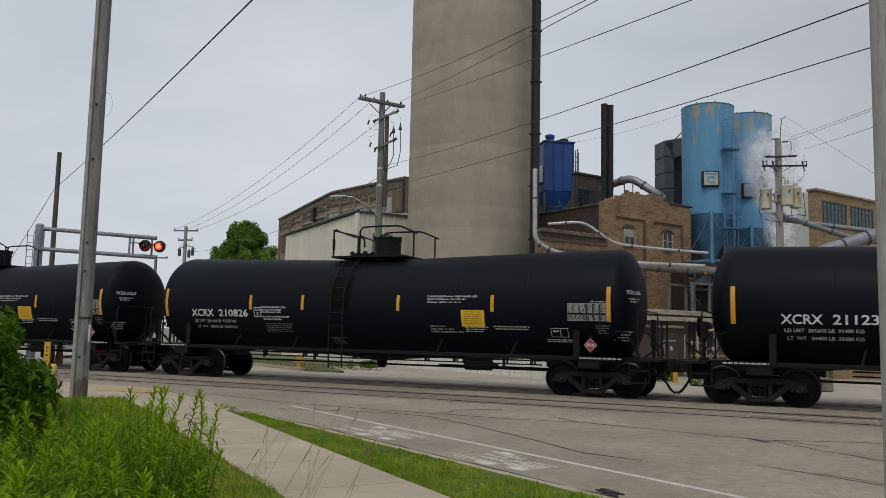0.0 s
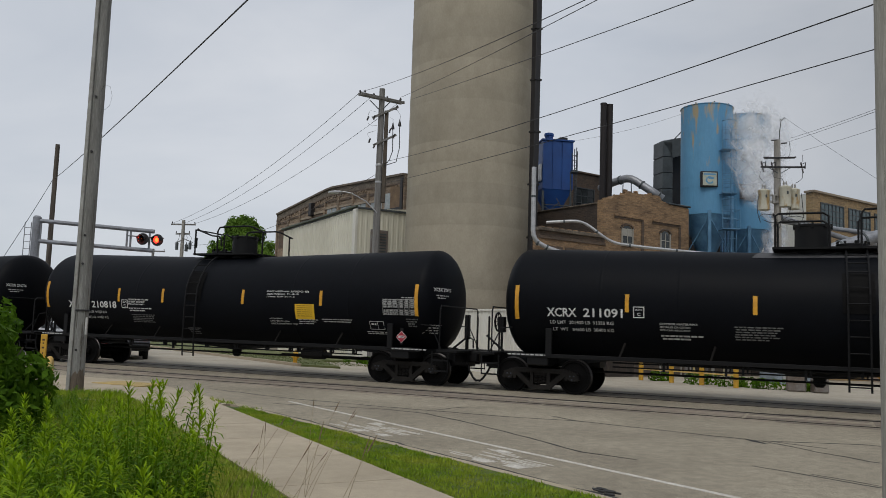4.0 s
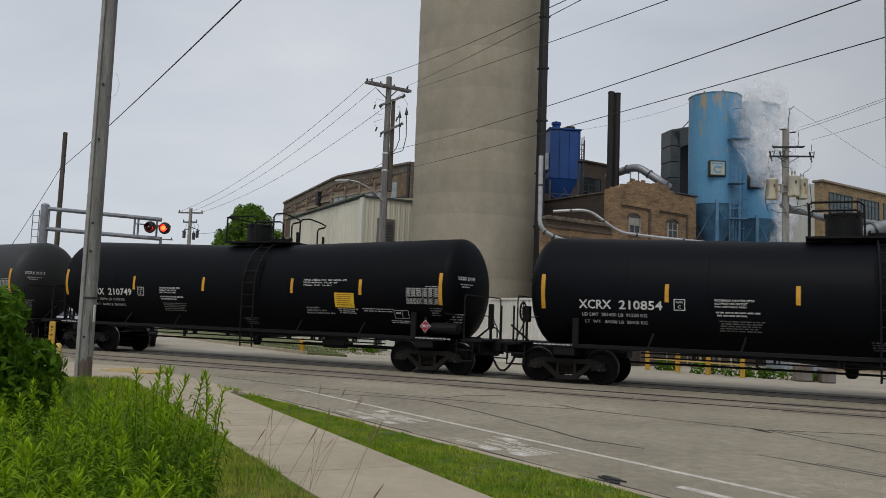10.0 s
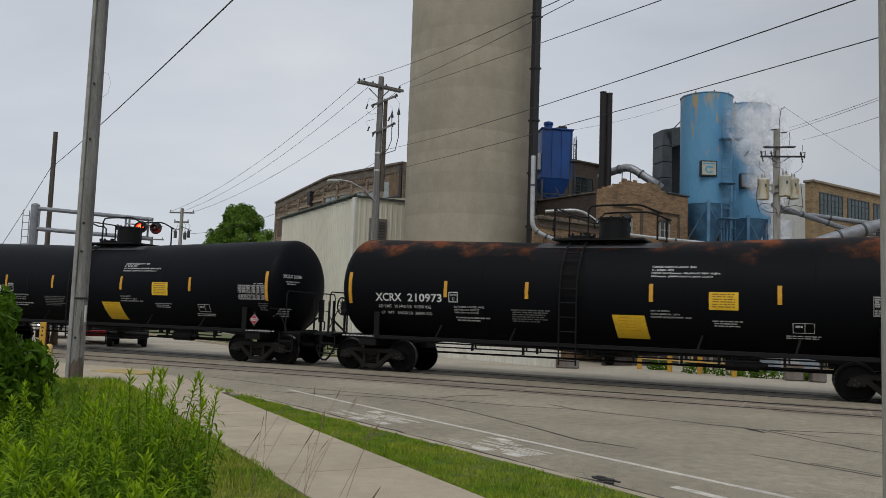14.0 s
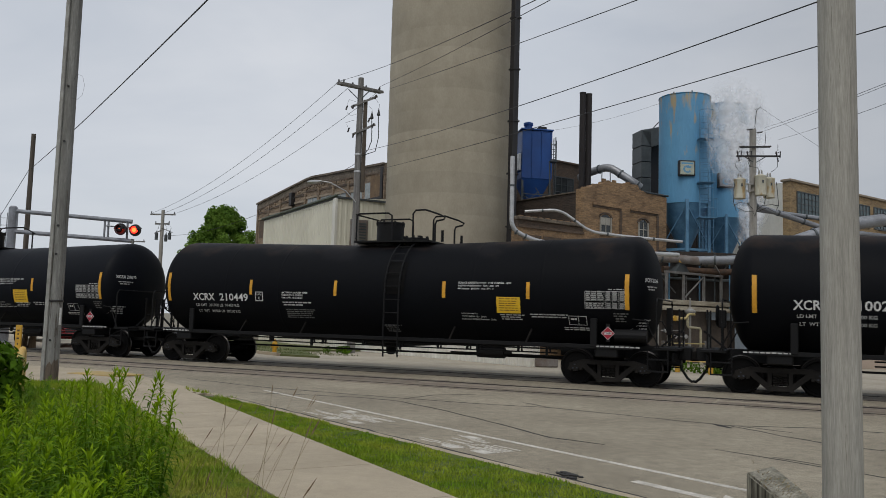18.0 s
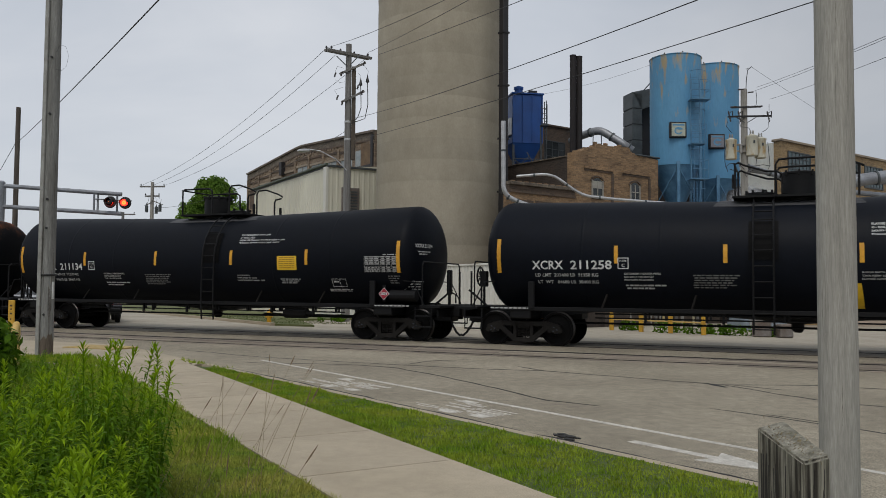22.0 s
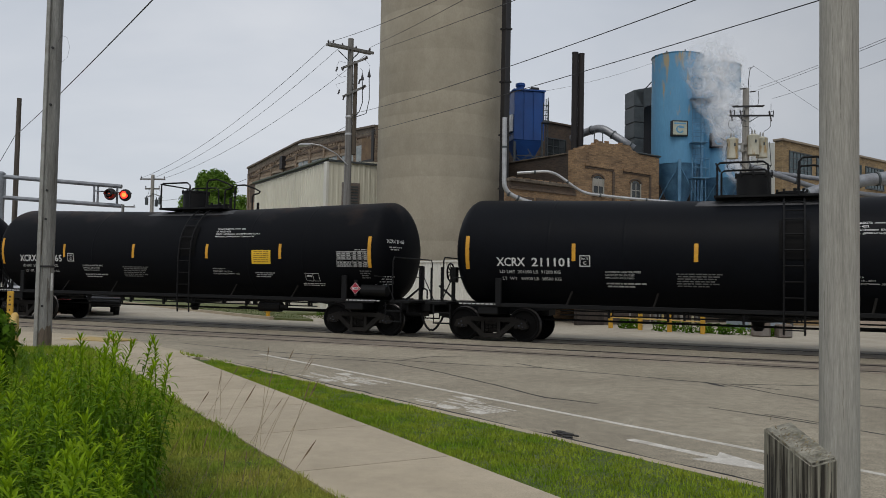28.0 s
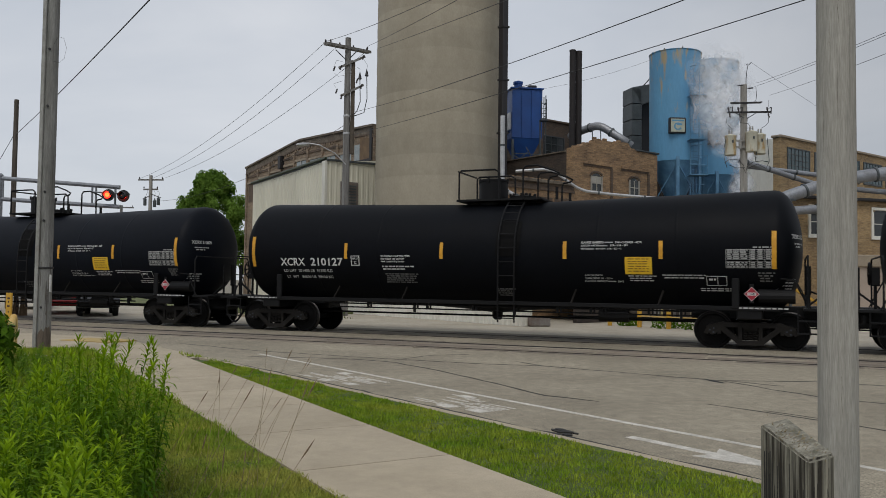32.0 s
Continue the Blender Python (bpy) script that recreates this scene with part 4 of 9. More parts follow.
WHEELSET, SPRING = wheelset_mesh(), spring_mesh()
FRAMES = {s: side_frame_mesh(s) for s in (-1, 1)}
bm = nb()
box(bm, -0.19, 0.19, -1.05, 1.05, 0.44, 0.66, 0.03)
box(bm, -0.36, 0.36, -0.82, 0.82, 0.24, 0.62, 0.03)
tube(bm, [(0, 0, 0.6), (0, 0, 0.86)], 0.2, 14)
for k in (-1, 1):
    box(bm, k * 0.42 - 0.05, k * 0.42 + 0.05, -0.9, 0.9, 0.34, 0.50, 0.01)
    for s in (-1, 1):
        box(bm, k * 0.40 - 0.06, k * 0.40 + 0.03, s * 0.76 - 0.06, s * 0.76 + 0.06, 0.28, 0.56, 0.01)
BOLSTER = mesh_of("truck", bm, truck_black)
WHEELS = []


def truck(car, x):
    t = link("truck", BOLSTER, None, car, "cast steel railway truck with coil springs")
    t.location = (x, 0, 0)
    for s in (-1, 1):
        link("side_frame", FRAMES[s], None, t)
        for k in (-1, 0, 1):
            ob = link("spring", SPRING, None, t)
            ob.location = (k * 0.12, s * 1.0, 0)
    for k in (-1, 1):
        w = link("wheelset", WHEELSET, None, t, "black steel wheels on an axle")
        w.matrix_parent_inverse = pose(k * 0.889, 0, 0.457)
    return t


def barrel(material):
    prof = []
    for i in range(11):
        a = i * math.pi / 2 / 10
        prof.append((max(0.02, RT * math.sin(a)), -HALF - HEAD * math.cos(a)))
    for x in (-5.2, -3.2):
        prof += [(RT, x - 0.05), (RT, x - 0.025), (RT + 0.003, x - 0.018), (RT + 0.003, x + 0.018), (RT, x + 0.025), (RT, x + 0.05)]
    prof += [(RT, -1.2)]
    prof += [(r, -x) for r, x in prof[::-1]]
    bm = nb()
    lathe(bm, prof, 64, pose(0, 0, ZC) @ pose(0, 0, 0, 0, 90, 0))
    for v in bm.verts:
        v.co.z += dip(v.co.x)
    bmesh.ops.recalc_face_normals(bm, faces=bm.faces)
    return mesh_of("tank", bm, material, True)


# what differs between the builds of car: reflectors, ladder, manway, platform, notice, and writing
BUILDS = {
    "a": dict(strips=(-4.0, -2.03, 1.30, 4.24), lx=-0.72, dx=0.08, deck=(-1.47, 1.02), rails="a", notice=(3.30, 4.0, 1.80, 2.26), flange=(2.24, 2.615), ext=(-3.57, 2.27), bov=(2.32, 1.82), num=1.99, wide=2.3, plate=-3.73, box=5.88),
    "b": dict(strips=(-4.22, -1.17, 2.36, 4.83), lx=0.78, dx=-0.16, deck=(-0.98, 1.5), rails="b", notice=(3.93, 4.61, 1.83, 2.27), flange=(2.80, 2.62), ext=(-3.06, 2.27), bov=(2.88, 1.82), num=2.01, wide=2.17, plate=-3.91, box=5.92),
    "c": dict(strips=(-4.53, -1.53, 1.39, 4.39), lx=0.42, dx=-0.72, deck=(-1.25, 1.2), rails="b", notice=(2.66, 3.34, 2.55, 2.90), flange=(-2.2, 3.2), ext=(-3.48, 2.45), bov=(2.7, 1.9), num=2.03, wide=2.45, plate=-3.98, thermal=True, box=5.68),
    "d": dict(strips=(-4.49, -1.40, 1.63, 4.40), lx=0.84, dx=-0.12, deck=(-1.0, 1.5), rails="b", notice=(3.36, 4.06, 2.06, 2.49), flange=(1.88, 3.14), ext=(-3.67, 1.92), bov=(1.84, 1.92), num=2.07, wide=2.03, plate=-4.19, saddle=True, second=(-1.88, 1.93), box=5.22),
    "e": dict(strips=(-4.36, -1.95, 1.37, 4.40), lx=-0.76, dx=0.07, deck=(-1.45, 1.02), rails="a", notice=(2.78, 3.47, 2.06, 2.50), flange=(1.36, 3.1), ext=(-4.1, 1.93), bov=(1.36, 2.02), num=2.07, wide=2.14, plate=-4.12, saddle=True, second=(-2.4, 1.93), sheet=(-0.1, 0.03), box=4.68),
}
BUILDS["r"] = dict(BUILDS["e"], sheet=(-0.17, 0.11))
BUILDS["k"] = dict(BUILDS["e"], strips=(-4.3, -1.63, 1.36, 4.42), flange=(1.58, 3.1), sheet=(-0.02, -0.02))
BUILDS["h"] = dict(BUILDS["a"], sheet=(-0.2, 0.26))
BUILDS["m"] = dict(BUILDS["d"], strips=(-4.48, -1.39, 1.97, 4.41))


def tank_car(kind, material, label):
    """A tank car standing with its middle at the origin, x along the track, its near side at -y."""
    car = thing("tank_car", Matrix(), label, "tank car", "cars of the train")
    shell = link("tank", barrel(material), None, car)
    B = BUILDS[kind]
    dx, lx = B["dx"], B["lx"]
    belly = nb()
    lathe(belly, [(2.2, -RT - 0.05), (0.9, -RT - 0.14), (0.35, -RT - 0.2), (0.1, -RT - 0.22)], 24, pose(0, 0, ZC) @ Matrix.Diagonal((1, 0.32, 1, 1)))
    part("belly_plate", belly, frame_black, car)
    # running boards, sills and piping
    for s in (-1, 1):
        bm = nb()
        box(bm, -7.6, 7.6, s * 1.34 - 0.05, s * 1.34 + 0.05, 0.96, 1.07, 0.01)
        part("side_sill", bm, frame_black, car)
    for k in (-1, 1):
        bm = nb()
        box(bm, k * 7.2 - 1.75, k * 7.2 + 1.75, -0.36, 0.36, 0.72, 1.06, 0.02)
        box(bm, k * 6.92 - 0.3, k * 6.92 + 0.3, -1.35, 1.35, 0.74, 1.02, 0.03)
        for s in (-1, 1):
            beam(bm, (k * 6.4, s * 0.3, 0.8), (k * 5.0, s * 0.9, 1.0), 0.12, 0.1)
            # saddle plate up the tank side
            box(bm, k * 6.6 - 0.09, k * 6.6 + 0.09, s * 1.36 - 0.05, s * 1.36 + 0.03, 1.0, 1.75, 0.02)
        part("draft_sill", bm, frame_black, car)
        bm = nb()
        box(bm, k * 8.2 - 0.5, k * 8.2 + 0.45, -0.3, 0.3, 0.56, 0.72, 0.02)
        beam(bm, (k * 7.9, -0.55, 0.62), (k * 8.7, -0.5, 0.66), 0.07, 0.09)
        beam(bm, (k * 7.9, 0.55, 0.62), (k * 8.7, 0.5, 0.66), 0.07, 0.09)
        beam(bm, (k * 8.6, -1.2, 0.82), (k * 8.6, 1.2, 0.82), 0.06, 0.22)
        part("uncoupling_gear", bm, frame_black, car)
        bm = nb()
        box(bm, k * 8.45 - 0.32, k * 8.45 + 0.32, -1.42, 1.42, 0.98, 1.05, 0.01)
        part("end_platform", bm, frame_black, car)
        bm = nb()
        box(bm, k * 9.0 - 0.3, k * 9.0 + 0.02, -0.1, 0.1, 0.74, 0.94, 0.02)
        box(bm, k * 8.98 - 0.1, k * 8.98 + 0.1, -0.18, 0.17, 0.70, 0.98, 0.04)
        part("coupler", bm, truck_black, car)
        bm = nb()
        pts = [(k * 8.62, -0.3, 0.78), (k * 8.70, -0.34, 0.5), (k * 8.85, -0.37, 0.27), (k * 8.96, -0.38, 0.18), (k * 9.02, -0.38, 0.2)]
        tube(bm, pts, 0.034, 8)
        part("brake_hose", bm, frame_black, car)
        for s in (-1, 1):
            bm = nb()
            y = s * 1.42
            tube(bm, [(k * 7.62, y, 1.75), (k * 7.95, y, 1.72), (k * 8.28, y, 1.05)], 0.018, 6)
            part("handrail", bm, frame_black, car)
            bm = nb()
            for z in (0.45, 0.75):
                box(bm, k * 8.25 - 0.25, k * 8.25 + 0.25, y - 0.03, y + 0.03, z - 0.02, z + 0.02)
            tube(bm, [(k * 8.25 - 0.25, y, 1.0), (k * 8.25 - 0.25, y, 0.43)], 0.018, 6)
            tube(bm, [(k * 8.25 + 0.25, y, 1.0), (k * 8.25 + 0.25, y, 0.43)], 0.018, 6)
            part("sill_step", bm, frame_black, car)
        bm = nb()
        tube(bm, [(k * 8.22, -1.42, 1.02), (k * 8.22, -1.42, 2.2), (k * 8.22, -1.34, 2.3), (k * 8.22, 1.34, 2.3), (k * 8.22, 1.42, 2.2), (k * 8.22, 1.42, 1.02)], 0.022, 6)
        part("end_rail", bm, frame_black, car)
        for y in (-0.5, 0.35):
            bm = nb()
            box(bm, k * 8.66 - 0.022, k * 8.66 + 0.022, y - 0.03, y + 0.03, 1.0, 2.05, 0.008)
            part("stanchion", bm, frame_black, car)
        bm = nb()
        beam(bm, (k * 8.2, -0.45, 1.06), (k * 8.75, -0.45, 1.5), 0.05, 0.05)
        part("end_brace", bm, frame_black, car)
    bm = nb()
    lathe(bm, [(0.26, -0.03), (0.29, 0.0), (0.26, 0.03)], 20, pose(-8.42, -0.4, 1.9, 0, 90, 0), caps=False)
    for a in range(4):
        tube(bm, [(-8.42, -0.4 - 0.26 * math.cos(a * 0.785), 1.9 - 0.26 * math.sin(a * 0.785)), (-8.42, -0.4 + 0.26 * math.cos(a * 0.785), 1.9 + 0.26 * math.sin(a * 0.785))], 0.015, 5)
    box(bm, -8.4, -8.2, -0.5, -0.3, 1.6, 2.05, 0.02)
    tube(bm, [(-8.3, -0.4, 1.0), (-8.3, -0.4, 1.7)], 0.04, 6)
    part("hand_brake", bm, frame_black, car, "black hand-brake wheel")
    bm = nb()
    box(bm, 8.2, 8.34, 0.42, 0.58, 1.35, 2.1, 0.02)
    tube(bm, [(8.27, 0.5, 1.0), (8.27, 0.5, 1.4)], 0.05, 6)
    tube(bm, [(8.3, 0.45, 1.45), (8.55, 0.3, 1.35), (8.6, 0.2, 1.1)], 0.025, 6)
    part("release_gear", bm, frame_black, car)
    # piping under the tank
    for z, r in ((0.91, 0.022), (0.80, 0.02)):
        bm = nb()
        tube(bm, [(-4.9, -1.22, z), (5.6, -1.22, z)], r, 6)
        part("heater_pipe", bm, frame_black, car)
    r = random.Random(kind)
    for i, x in enumerate((-3.6, -2.1, -1.7, -0.3, 0.9, 2.1, 3.0, 3.3, 4.5, 5.3)):
        bm = nb()
        box(bm, x - 0.03, x + 0.03, -1.25, -1.18, r.choice((0.70, 0.74, 0.78)), 1.0)
        box(bm, x + 0.08, x + 0.12, -1.25, -1.20, 0.79, 0.98)
        part("pipe_hanger", bm, frame_black, car)
    bm = nb()
    tube(bm, [(-6, -0.2, 0.62), (6, -0.2, 0.62)], 0.03, 6)
    tube(bm, [(2.2, -0.5, 0.68), (5.9, -0.5, 0.68)], 0.025, 6)
    part("brake_rod", bm, frame_black, car)
    bm = nb()
    tube(bm, [(3.1, -0.6, 0.72), (3.9, -0.6, 0.72)], 0.16, 12)
    tube(bm, [(3.9, -0.6, 0.72), (4.1, -0.6, 0.72)], 0.1, 10, r1=0.04)
    part("brake_cylinder", bm, frame_black, car)
    bm = nb()
    lathe(bm, [(0.30, 0.98), (0.26, 0.8), (0.16, 0.72), (0.14, 0.56), (0.09, 0.5)], 16)
    box(bm, -0.45, 0.45, -0.3, 0.3, 0.85, 1.0, 0.04)
    part("outlet_valve", bm, frame_black, car)
    if kind in "bdm":
        bm = nb()
        tube(bm, [(7.12, -1.2, 1.32), (7.95, -1.2, 1.32)], 0.17, 14)
        part("air_reservoir", bm, frame_black, car)
    for x in (-4.7, -2.45, 2.5, 4.75):
        bm = nb()
        beam(bm, (x, -1.36, 1.04), (x + 0.1, side_y(1.42, 0.01, x), 1.42), 0.05, 0.03)
        part("shell_brace", bm, truck_black, car)
    # ladder that follows the tank side
    zs = [1.0, 1.6, 2.2, 2.75, 3.1, 3.4, 3.6, 3.75, 3.86, 3.92]

    def lad_y(z):
        return min(side_y(z, 0.12, 0), -0.6) if z > ZC else -1.64
    bm = nb()
    for o in (-0.23, 0.23):
        tube(bm, [(lx + o, -1.6, 0.5)] + [(lx + o, lad_y(z), z) for z in zs], 0.025, 6)
    part("ladder_rail", bm, frame_black, car)
    z = 0.62
    while z < 3.85:
        bm = nb()
        tube(bm, [(lx - 0.23, lad_y(z), z), (lx + 0.23, lad_y(z), z)], 0.016, 6)
        part("rung", bm, frame_black, car)
        z += 0.38 if z < 3.2 else 0.22
    if kind != "c":
        bm = nb()
        patch(bm, lx - 0.34, lx + 0.34, 2.3, 3.25, 0.03, 5)
        part("ladder_plate", bm, wheel_steel, car)
    # crown platform, manway and rails
    px0, px1 = B["deck"]
    if B.get("saddle"):
        bm = nb()
        rows = []
        for i in range(9):
            a = radians(60 + 60 * i / 8)
            k = 0.22 * abs(i - 4) / 4
            rows.append([bm.verts.new((x, (RT + 0.006) * -math.cos(a), ZC + dip(x) + (RT + 0.006) * math.sin(a))) for x in (px0 - 0.3 - k, -1.2, 1.2, px1 + 0.3 + k)])
        for u, v in zip(rows, rows[1:]):
            for i in range(3):
                bm.faces.new((u[i], u[i + 1], v[i + 1], v[i]))
        part("saddle_plate", bm, saddle_grey, car, "grey weathered plate over the crown")
    bm = nb()
    box(bm, px0 - 0.05, px1, -0.75, 0.75, 3.895, 3.95, 0.0)
    part("platform", bm, frame_black, car)
    bm = nb()
    lathe(bm, [(0.425, 3.75), (0.425, 4.50), (0.44, 4.51), (0.44, 4.56), (0.40, 4.575), (0.1, 4.58)], 24, pose(dx, 0, 0))
    mw = part("manway", bm, frame_black, car, smooth=True)
    for a in range(8):
        bm = nb()
        c, s_ = math.cos(a * 0.785), math.sin(a * 0.785)
        box(bm, dx + 0.435 * c - 0.025, dx + 0.435 * c + 0.025, 0.435 * s_ - 0.025, 0.435 * s_ + 0.025, 4.46, 4.60, 0.006)
        part("bolt", bm, frame_black, mw)
    vx = dx - 0.92 if B["rails"] == "a" else dx + 0.9
    bm = nb()
    lathe(bm, [(0.32, 3.8), (0.32, 3.99), (0.38, 4.0), (0.38, 4.06), (0.3, 4.08)], 18, pose(vx, 0, 0))
    for a in range(9):
        box(bm, vx + 0.36 * math.cos(a * 0.7) - 0.03, vx + 0.36 * math.cos(a * 0.7) + 0.03, 0.36 * math.sin(a * 0.7) - 0.03, 0.36 * math.sin(a * 0.7) + 0.03, 4.05, 4.13)
    tube(bm, [(vx + 0.1, 0, 4.05), (vx + 0.1, 0, 4.16)], 0.06, 8)
    part("valve_cover", bm, frame_black, car)
    for y in (-0.75, 0.75):
        bm = nb()
        if B["rails"] == "a":
            tube(bm, [(px0 + 0.02, y, 3.9), (px0 + 0.02, y, 4.74), (px0 + 0.1, y, 4.79), (px0 + 0.22, y, 4.72), (px0 + 0.75, y, 4.54), (px0 + 1.02, y, 4.52), (px0 + 1.13, y, 4.44), (px0 + 1.15, y, 4.2)], 0.028, 6)
            part("crown_rail", bm, frame_black, car)
            bm = nb()
            tube(bm, [(px0 + 0.97, y, 3.9), (px0 + 0.97, y, 4.7), (px0 + 1.05, y, 4.82), (px0 + 1.3, y, 4.84), (px0 + 2.25, y, 4.84), (px0 + 2.45, y, 4.8), (1.5, y, 4.58)], 0.028, 6)
            tube(bm, [(1.38, y, 3.88), (1.38, y, 4.62)], 0.028, 6)
        else:
            tube(bm, [(px0 + 0.03, y, 3.9), (px0 + 0.03, y, 4.72), (px0 + 0.1, y, 4.78), (px0 + 1.12, y, 4.78), (px0 + 1.24, y, 4.7), (px0 + 1.26, y, 3.9)], 0.028, 6)
            part("crown_rail", bm, frame_black, car)
            bm = nb()
            tube(bm, [(px0 + 1.95, y, 3.9), (px0 + 1.95, y, 4.74), (px0 + 2.03, y, 4.84), (px0 + 2.35, y, 4.85), (px0 + 2.8, y, 4.7), (px0 + 3.0, y, 4.6), (px0 + 2.94, y, 4.54), (px0 + 2.72, y, 4.5), (px0 + 2.68, y, 4.4), (px0 + 2.68, y, 3.88)], 0.028, 6)
            tube(bm, [(px0 + 2.92, y, 3.88), (px0 + 2.92, y, 4.22)], 0.045, 6)
        part("crown_rail", bm, frame_black, car)
    bm = nb()
    tube(bm, [(px0, -0.75, 4.76), (px0, 0.75, 4.76)], 0.026, 6)
    part("crown_rail", bm, frame_black, car)
    if B["rails"] == "a":
        bm = nb()
        box(bm, px0 - 0.06, px0 - 0.01, -0.72, -0.6, 4.15, 4.5, 0.01)
        part("tag_box", bm, frame_black, car)
    for k in (-1, 1):
        truck(car, k * 6.925)
    # reflectors, placards and writing
    xs = B["strips"]
    for x in (-7.48, 7.48):
        bm = nb()
        patch(bm, x - 0.055, x + 0.055, 1.98, 2.9, 0.004, 5)
        part("reflector", bm, reflector_yellow, shell, "yellow reflective strip")
    for x in xs:
        bm = nb()
        patch(bm, x - 0.05, x + 0.05, 2.22, 2.68, 0.005, 3)
        part("reflector", bm, reflector_yellow, shell, "yellow reflective strip")
    bm = nb()
    xb, zn = B["plate"], B["num"]
    patch_frame(bm, xb - 0.14, xb + 0.14, zn + 0.01, zn + 0.30, 0.022)
    part("plate_box", bm, stencil_white, shell, "white stencilled box")
    stencil("C", xb - 0.04, zn + 0.06, 0.085, 0.08, shell, stencil_white)
    stencil("PLATE", xb - 0.085, zn + 0.19, 0.05, 0.17, shell, stencil_white)
    xe, ze = B["ext"]
    for i, line in enumerate(("THERMAL PROTECTION", "SYSTEM EQUIPPED") if "thermal" in B else ("EXTERIOR HEATER PIPES", "NO INLET OR OUTLET", "PIPE CAPS REQUIRED")):
        stencil(line, xe, ze - i * 0.08, 0.052, (0.92, 0.76, 0.74)[i], shell, stencil_white if kind in "abch" else stencil_mid)
    bm = nb()
    bars(bm, xe + 0.02, xe + 1.05, ze - 0.25, 2, 0.04, 0.035, 3)
    tagged(part("small_writing", bm, stencil_mid, shell), kind="stuff")
    bm = nb()
    if "second" in B:
        bars(bm, B["second"][0], B["second"][0] + 1.1, B["second"][1], 6, 0.032, 0.028, 4)
    else:
        bars(bm, xe + 0.1, xe + 1.15, 1.80, 5, 0.03, 0.028, 4)
        bars(bm, lx - 0.4, lx + 0.15, 1.42, 4, 0.03, 0.028, 14)
    tagged(part("small_writing", bm, stencil_faint, shell), kind="stuff")
    xf, zf = B["flange"]
    if "thermal" in B:
        lines = (("FLANGE GASKETS - ~~~~~ 3545", 0.9), ("O-RINGS - 4273", 0.42))
    elif "second" in B:
        lines = (("FLANGE GASKETS - ~~~~~ 3545", 1.1), ("O - RINGS - 4273", 0.55), ("LIQUID VALVE ~~~~~~ 87A-300-SP1 NEW 10-2014", 1.68), ("PRO ~~~~~ JS75SH-316-SS-C NEW 10-2014", 1.5))
    else:
        lines = (("FLANGE GASKETS - ~~~~~ 3545 O-RINGS - 4273", 1.55), ("LIQUID VALVE ~~~~~~ 87A - 300 - SP1", 1.2), ("PRO ~~~~~ JS75SH - 316 - SS - C", 1.05))
    for i, (line, wide) in enumerate(lines):
        small_line(line, xf, zf - i * 0.085, 0.055, wide, shell, stencil_white)
    if "thermal" in B:
        bm = nb()
        bars(bm, -2.41, -1.9, 2.95, 2, 0.026, 0.03, 60)
        bars(bm, -2.41, -1.75, 2.68, 3, 0.028, 0.03, 61)
        bars(bm, -2.41, -1.95, 2.18, 2, 0.026, 0.03, 62)
        bars(bm, -2.41, -1.4, 1.92, 3, 0.024, 0.03, 63)
        bars(bm, -2.1, -1.35, 1.58, 2, 0.03, 0.03, 64)
        bars(bm, -3.57, -2.8, 2.1, 4, 0.026, 0.03, 65)
        tagged(part("small_writing", bm, stencil_mid, shell), kind="stuff")
    x0, x1, z0, z1 = B["notice"]
    bm = nb()
    patch(bm, x0, x1, z0, z1, 0.006, 4)
    pl = part("notice", bm, placard_yellow, shell, "yellow notice panel")
    bm = nb()
    for i in range(6):
        bars(bm, x0 + 0.08, x1 - 0.08, z1 - 0.04 - i * 0.062, 1, 0.024, 0.02, 20 + i, 0.009)
    tagged(part("small_writing", bm, notice_ink, pl), kind="stuff")
    if "sheet" in B:
        sx, sz = B["sheet"]
        bm = nb()
        rows = []
        for i in range(6):
            z = 1.16 + sz + 0.6 * i / 5
            rows.append([bm.verts.new((x + sx - 0.1 * i / 5 + 0.02, side_y(z, 0.006, 1.0), z)) for x in (0.62, 1.45)])
        for u, v in zip(rows, rows[1:]):
            bm.faces.new((u[0], u[1], v[1], v[0]))
        sh = part("warning_sheet", bm, placard_yellow, shell, "large crooked yellow warning sheet")
        bm = nb()
        bars(bm, 0.68 + sx, 1.3 + sx, 1.70 + sz, 5, 0.02, 0.06, 50, 0.009)
        tagged(part("small_writing", bm, reflector_yellow, sh), kind="stuff")
    xv, zv = B["bov"]
    for i, (line, wide) in enumerate((("BOV-JB SRETA", 0.48), ("TXIX NEW 10 - 2014", 0.72), ("FLANGE GASKET-~~~~~ 3545", 1.0))):
        small_line(line, xv, zv - 0.05 - i * 0.075, 0.045, wide, shell, stencil_mid)
    bm = nb()
    bars(bm, x0 + 0.08, x1 + 0.1, 1.80, 3, 0.028, 0.03, 6)
    if "second" not in B:
        bars(bm, x1 + 0.25, x1 + 1.3, 1.83, 2, 0.03, 0.035, 7)
    tagged(part("small_writing", bm, stencil_mid, shell), kind="stuff")
    # the loading table
    bm = nb()
    patch_frame(bm, 6.38, 7.42, 2.0, 2.46, 0.012)
    for i in range(1, 9):
        patch(bm, 6.38, 7.42, 2.0 + i * 0.051, 2.006 + i * 0.051, 0.006, 1)
    for x in (6.92, 7.1, 7.27):
        patch(bm, x, x + 0.008, 2.0, 2.46, 0.007, 3)
    for i in range(9):
        if i != 3:
            zz = 2.045 + i * 0.051
            bars(bm, 6.41, 6.88, zz, 1, 0.03, 0.02, 30 + i)
            for x in (6.95, 7.12, 7.3):
                patch(bm, x, x + 0.1, zz - 0.03, zz, 0.006, 1)
    bars(bm, 7.0, 7.42, 2.52, 1, 0.03, 0.02, 40)
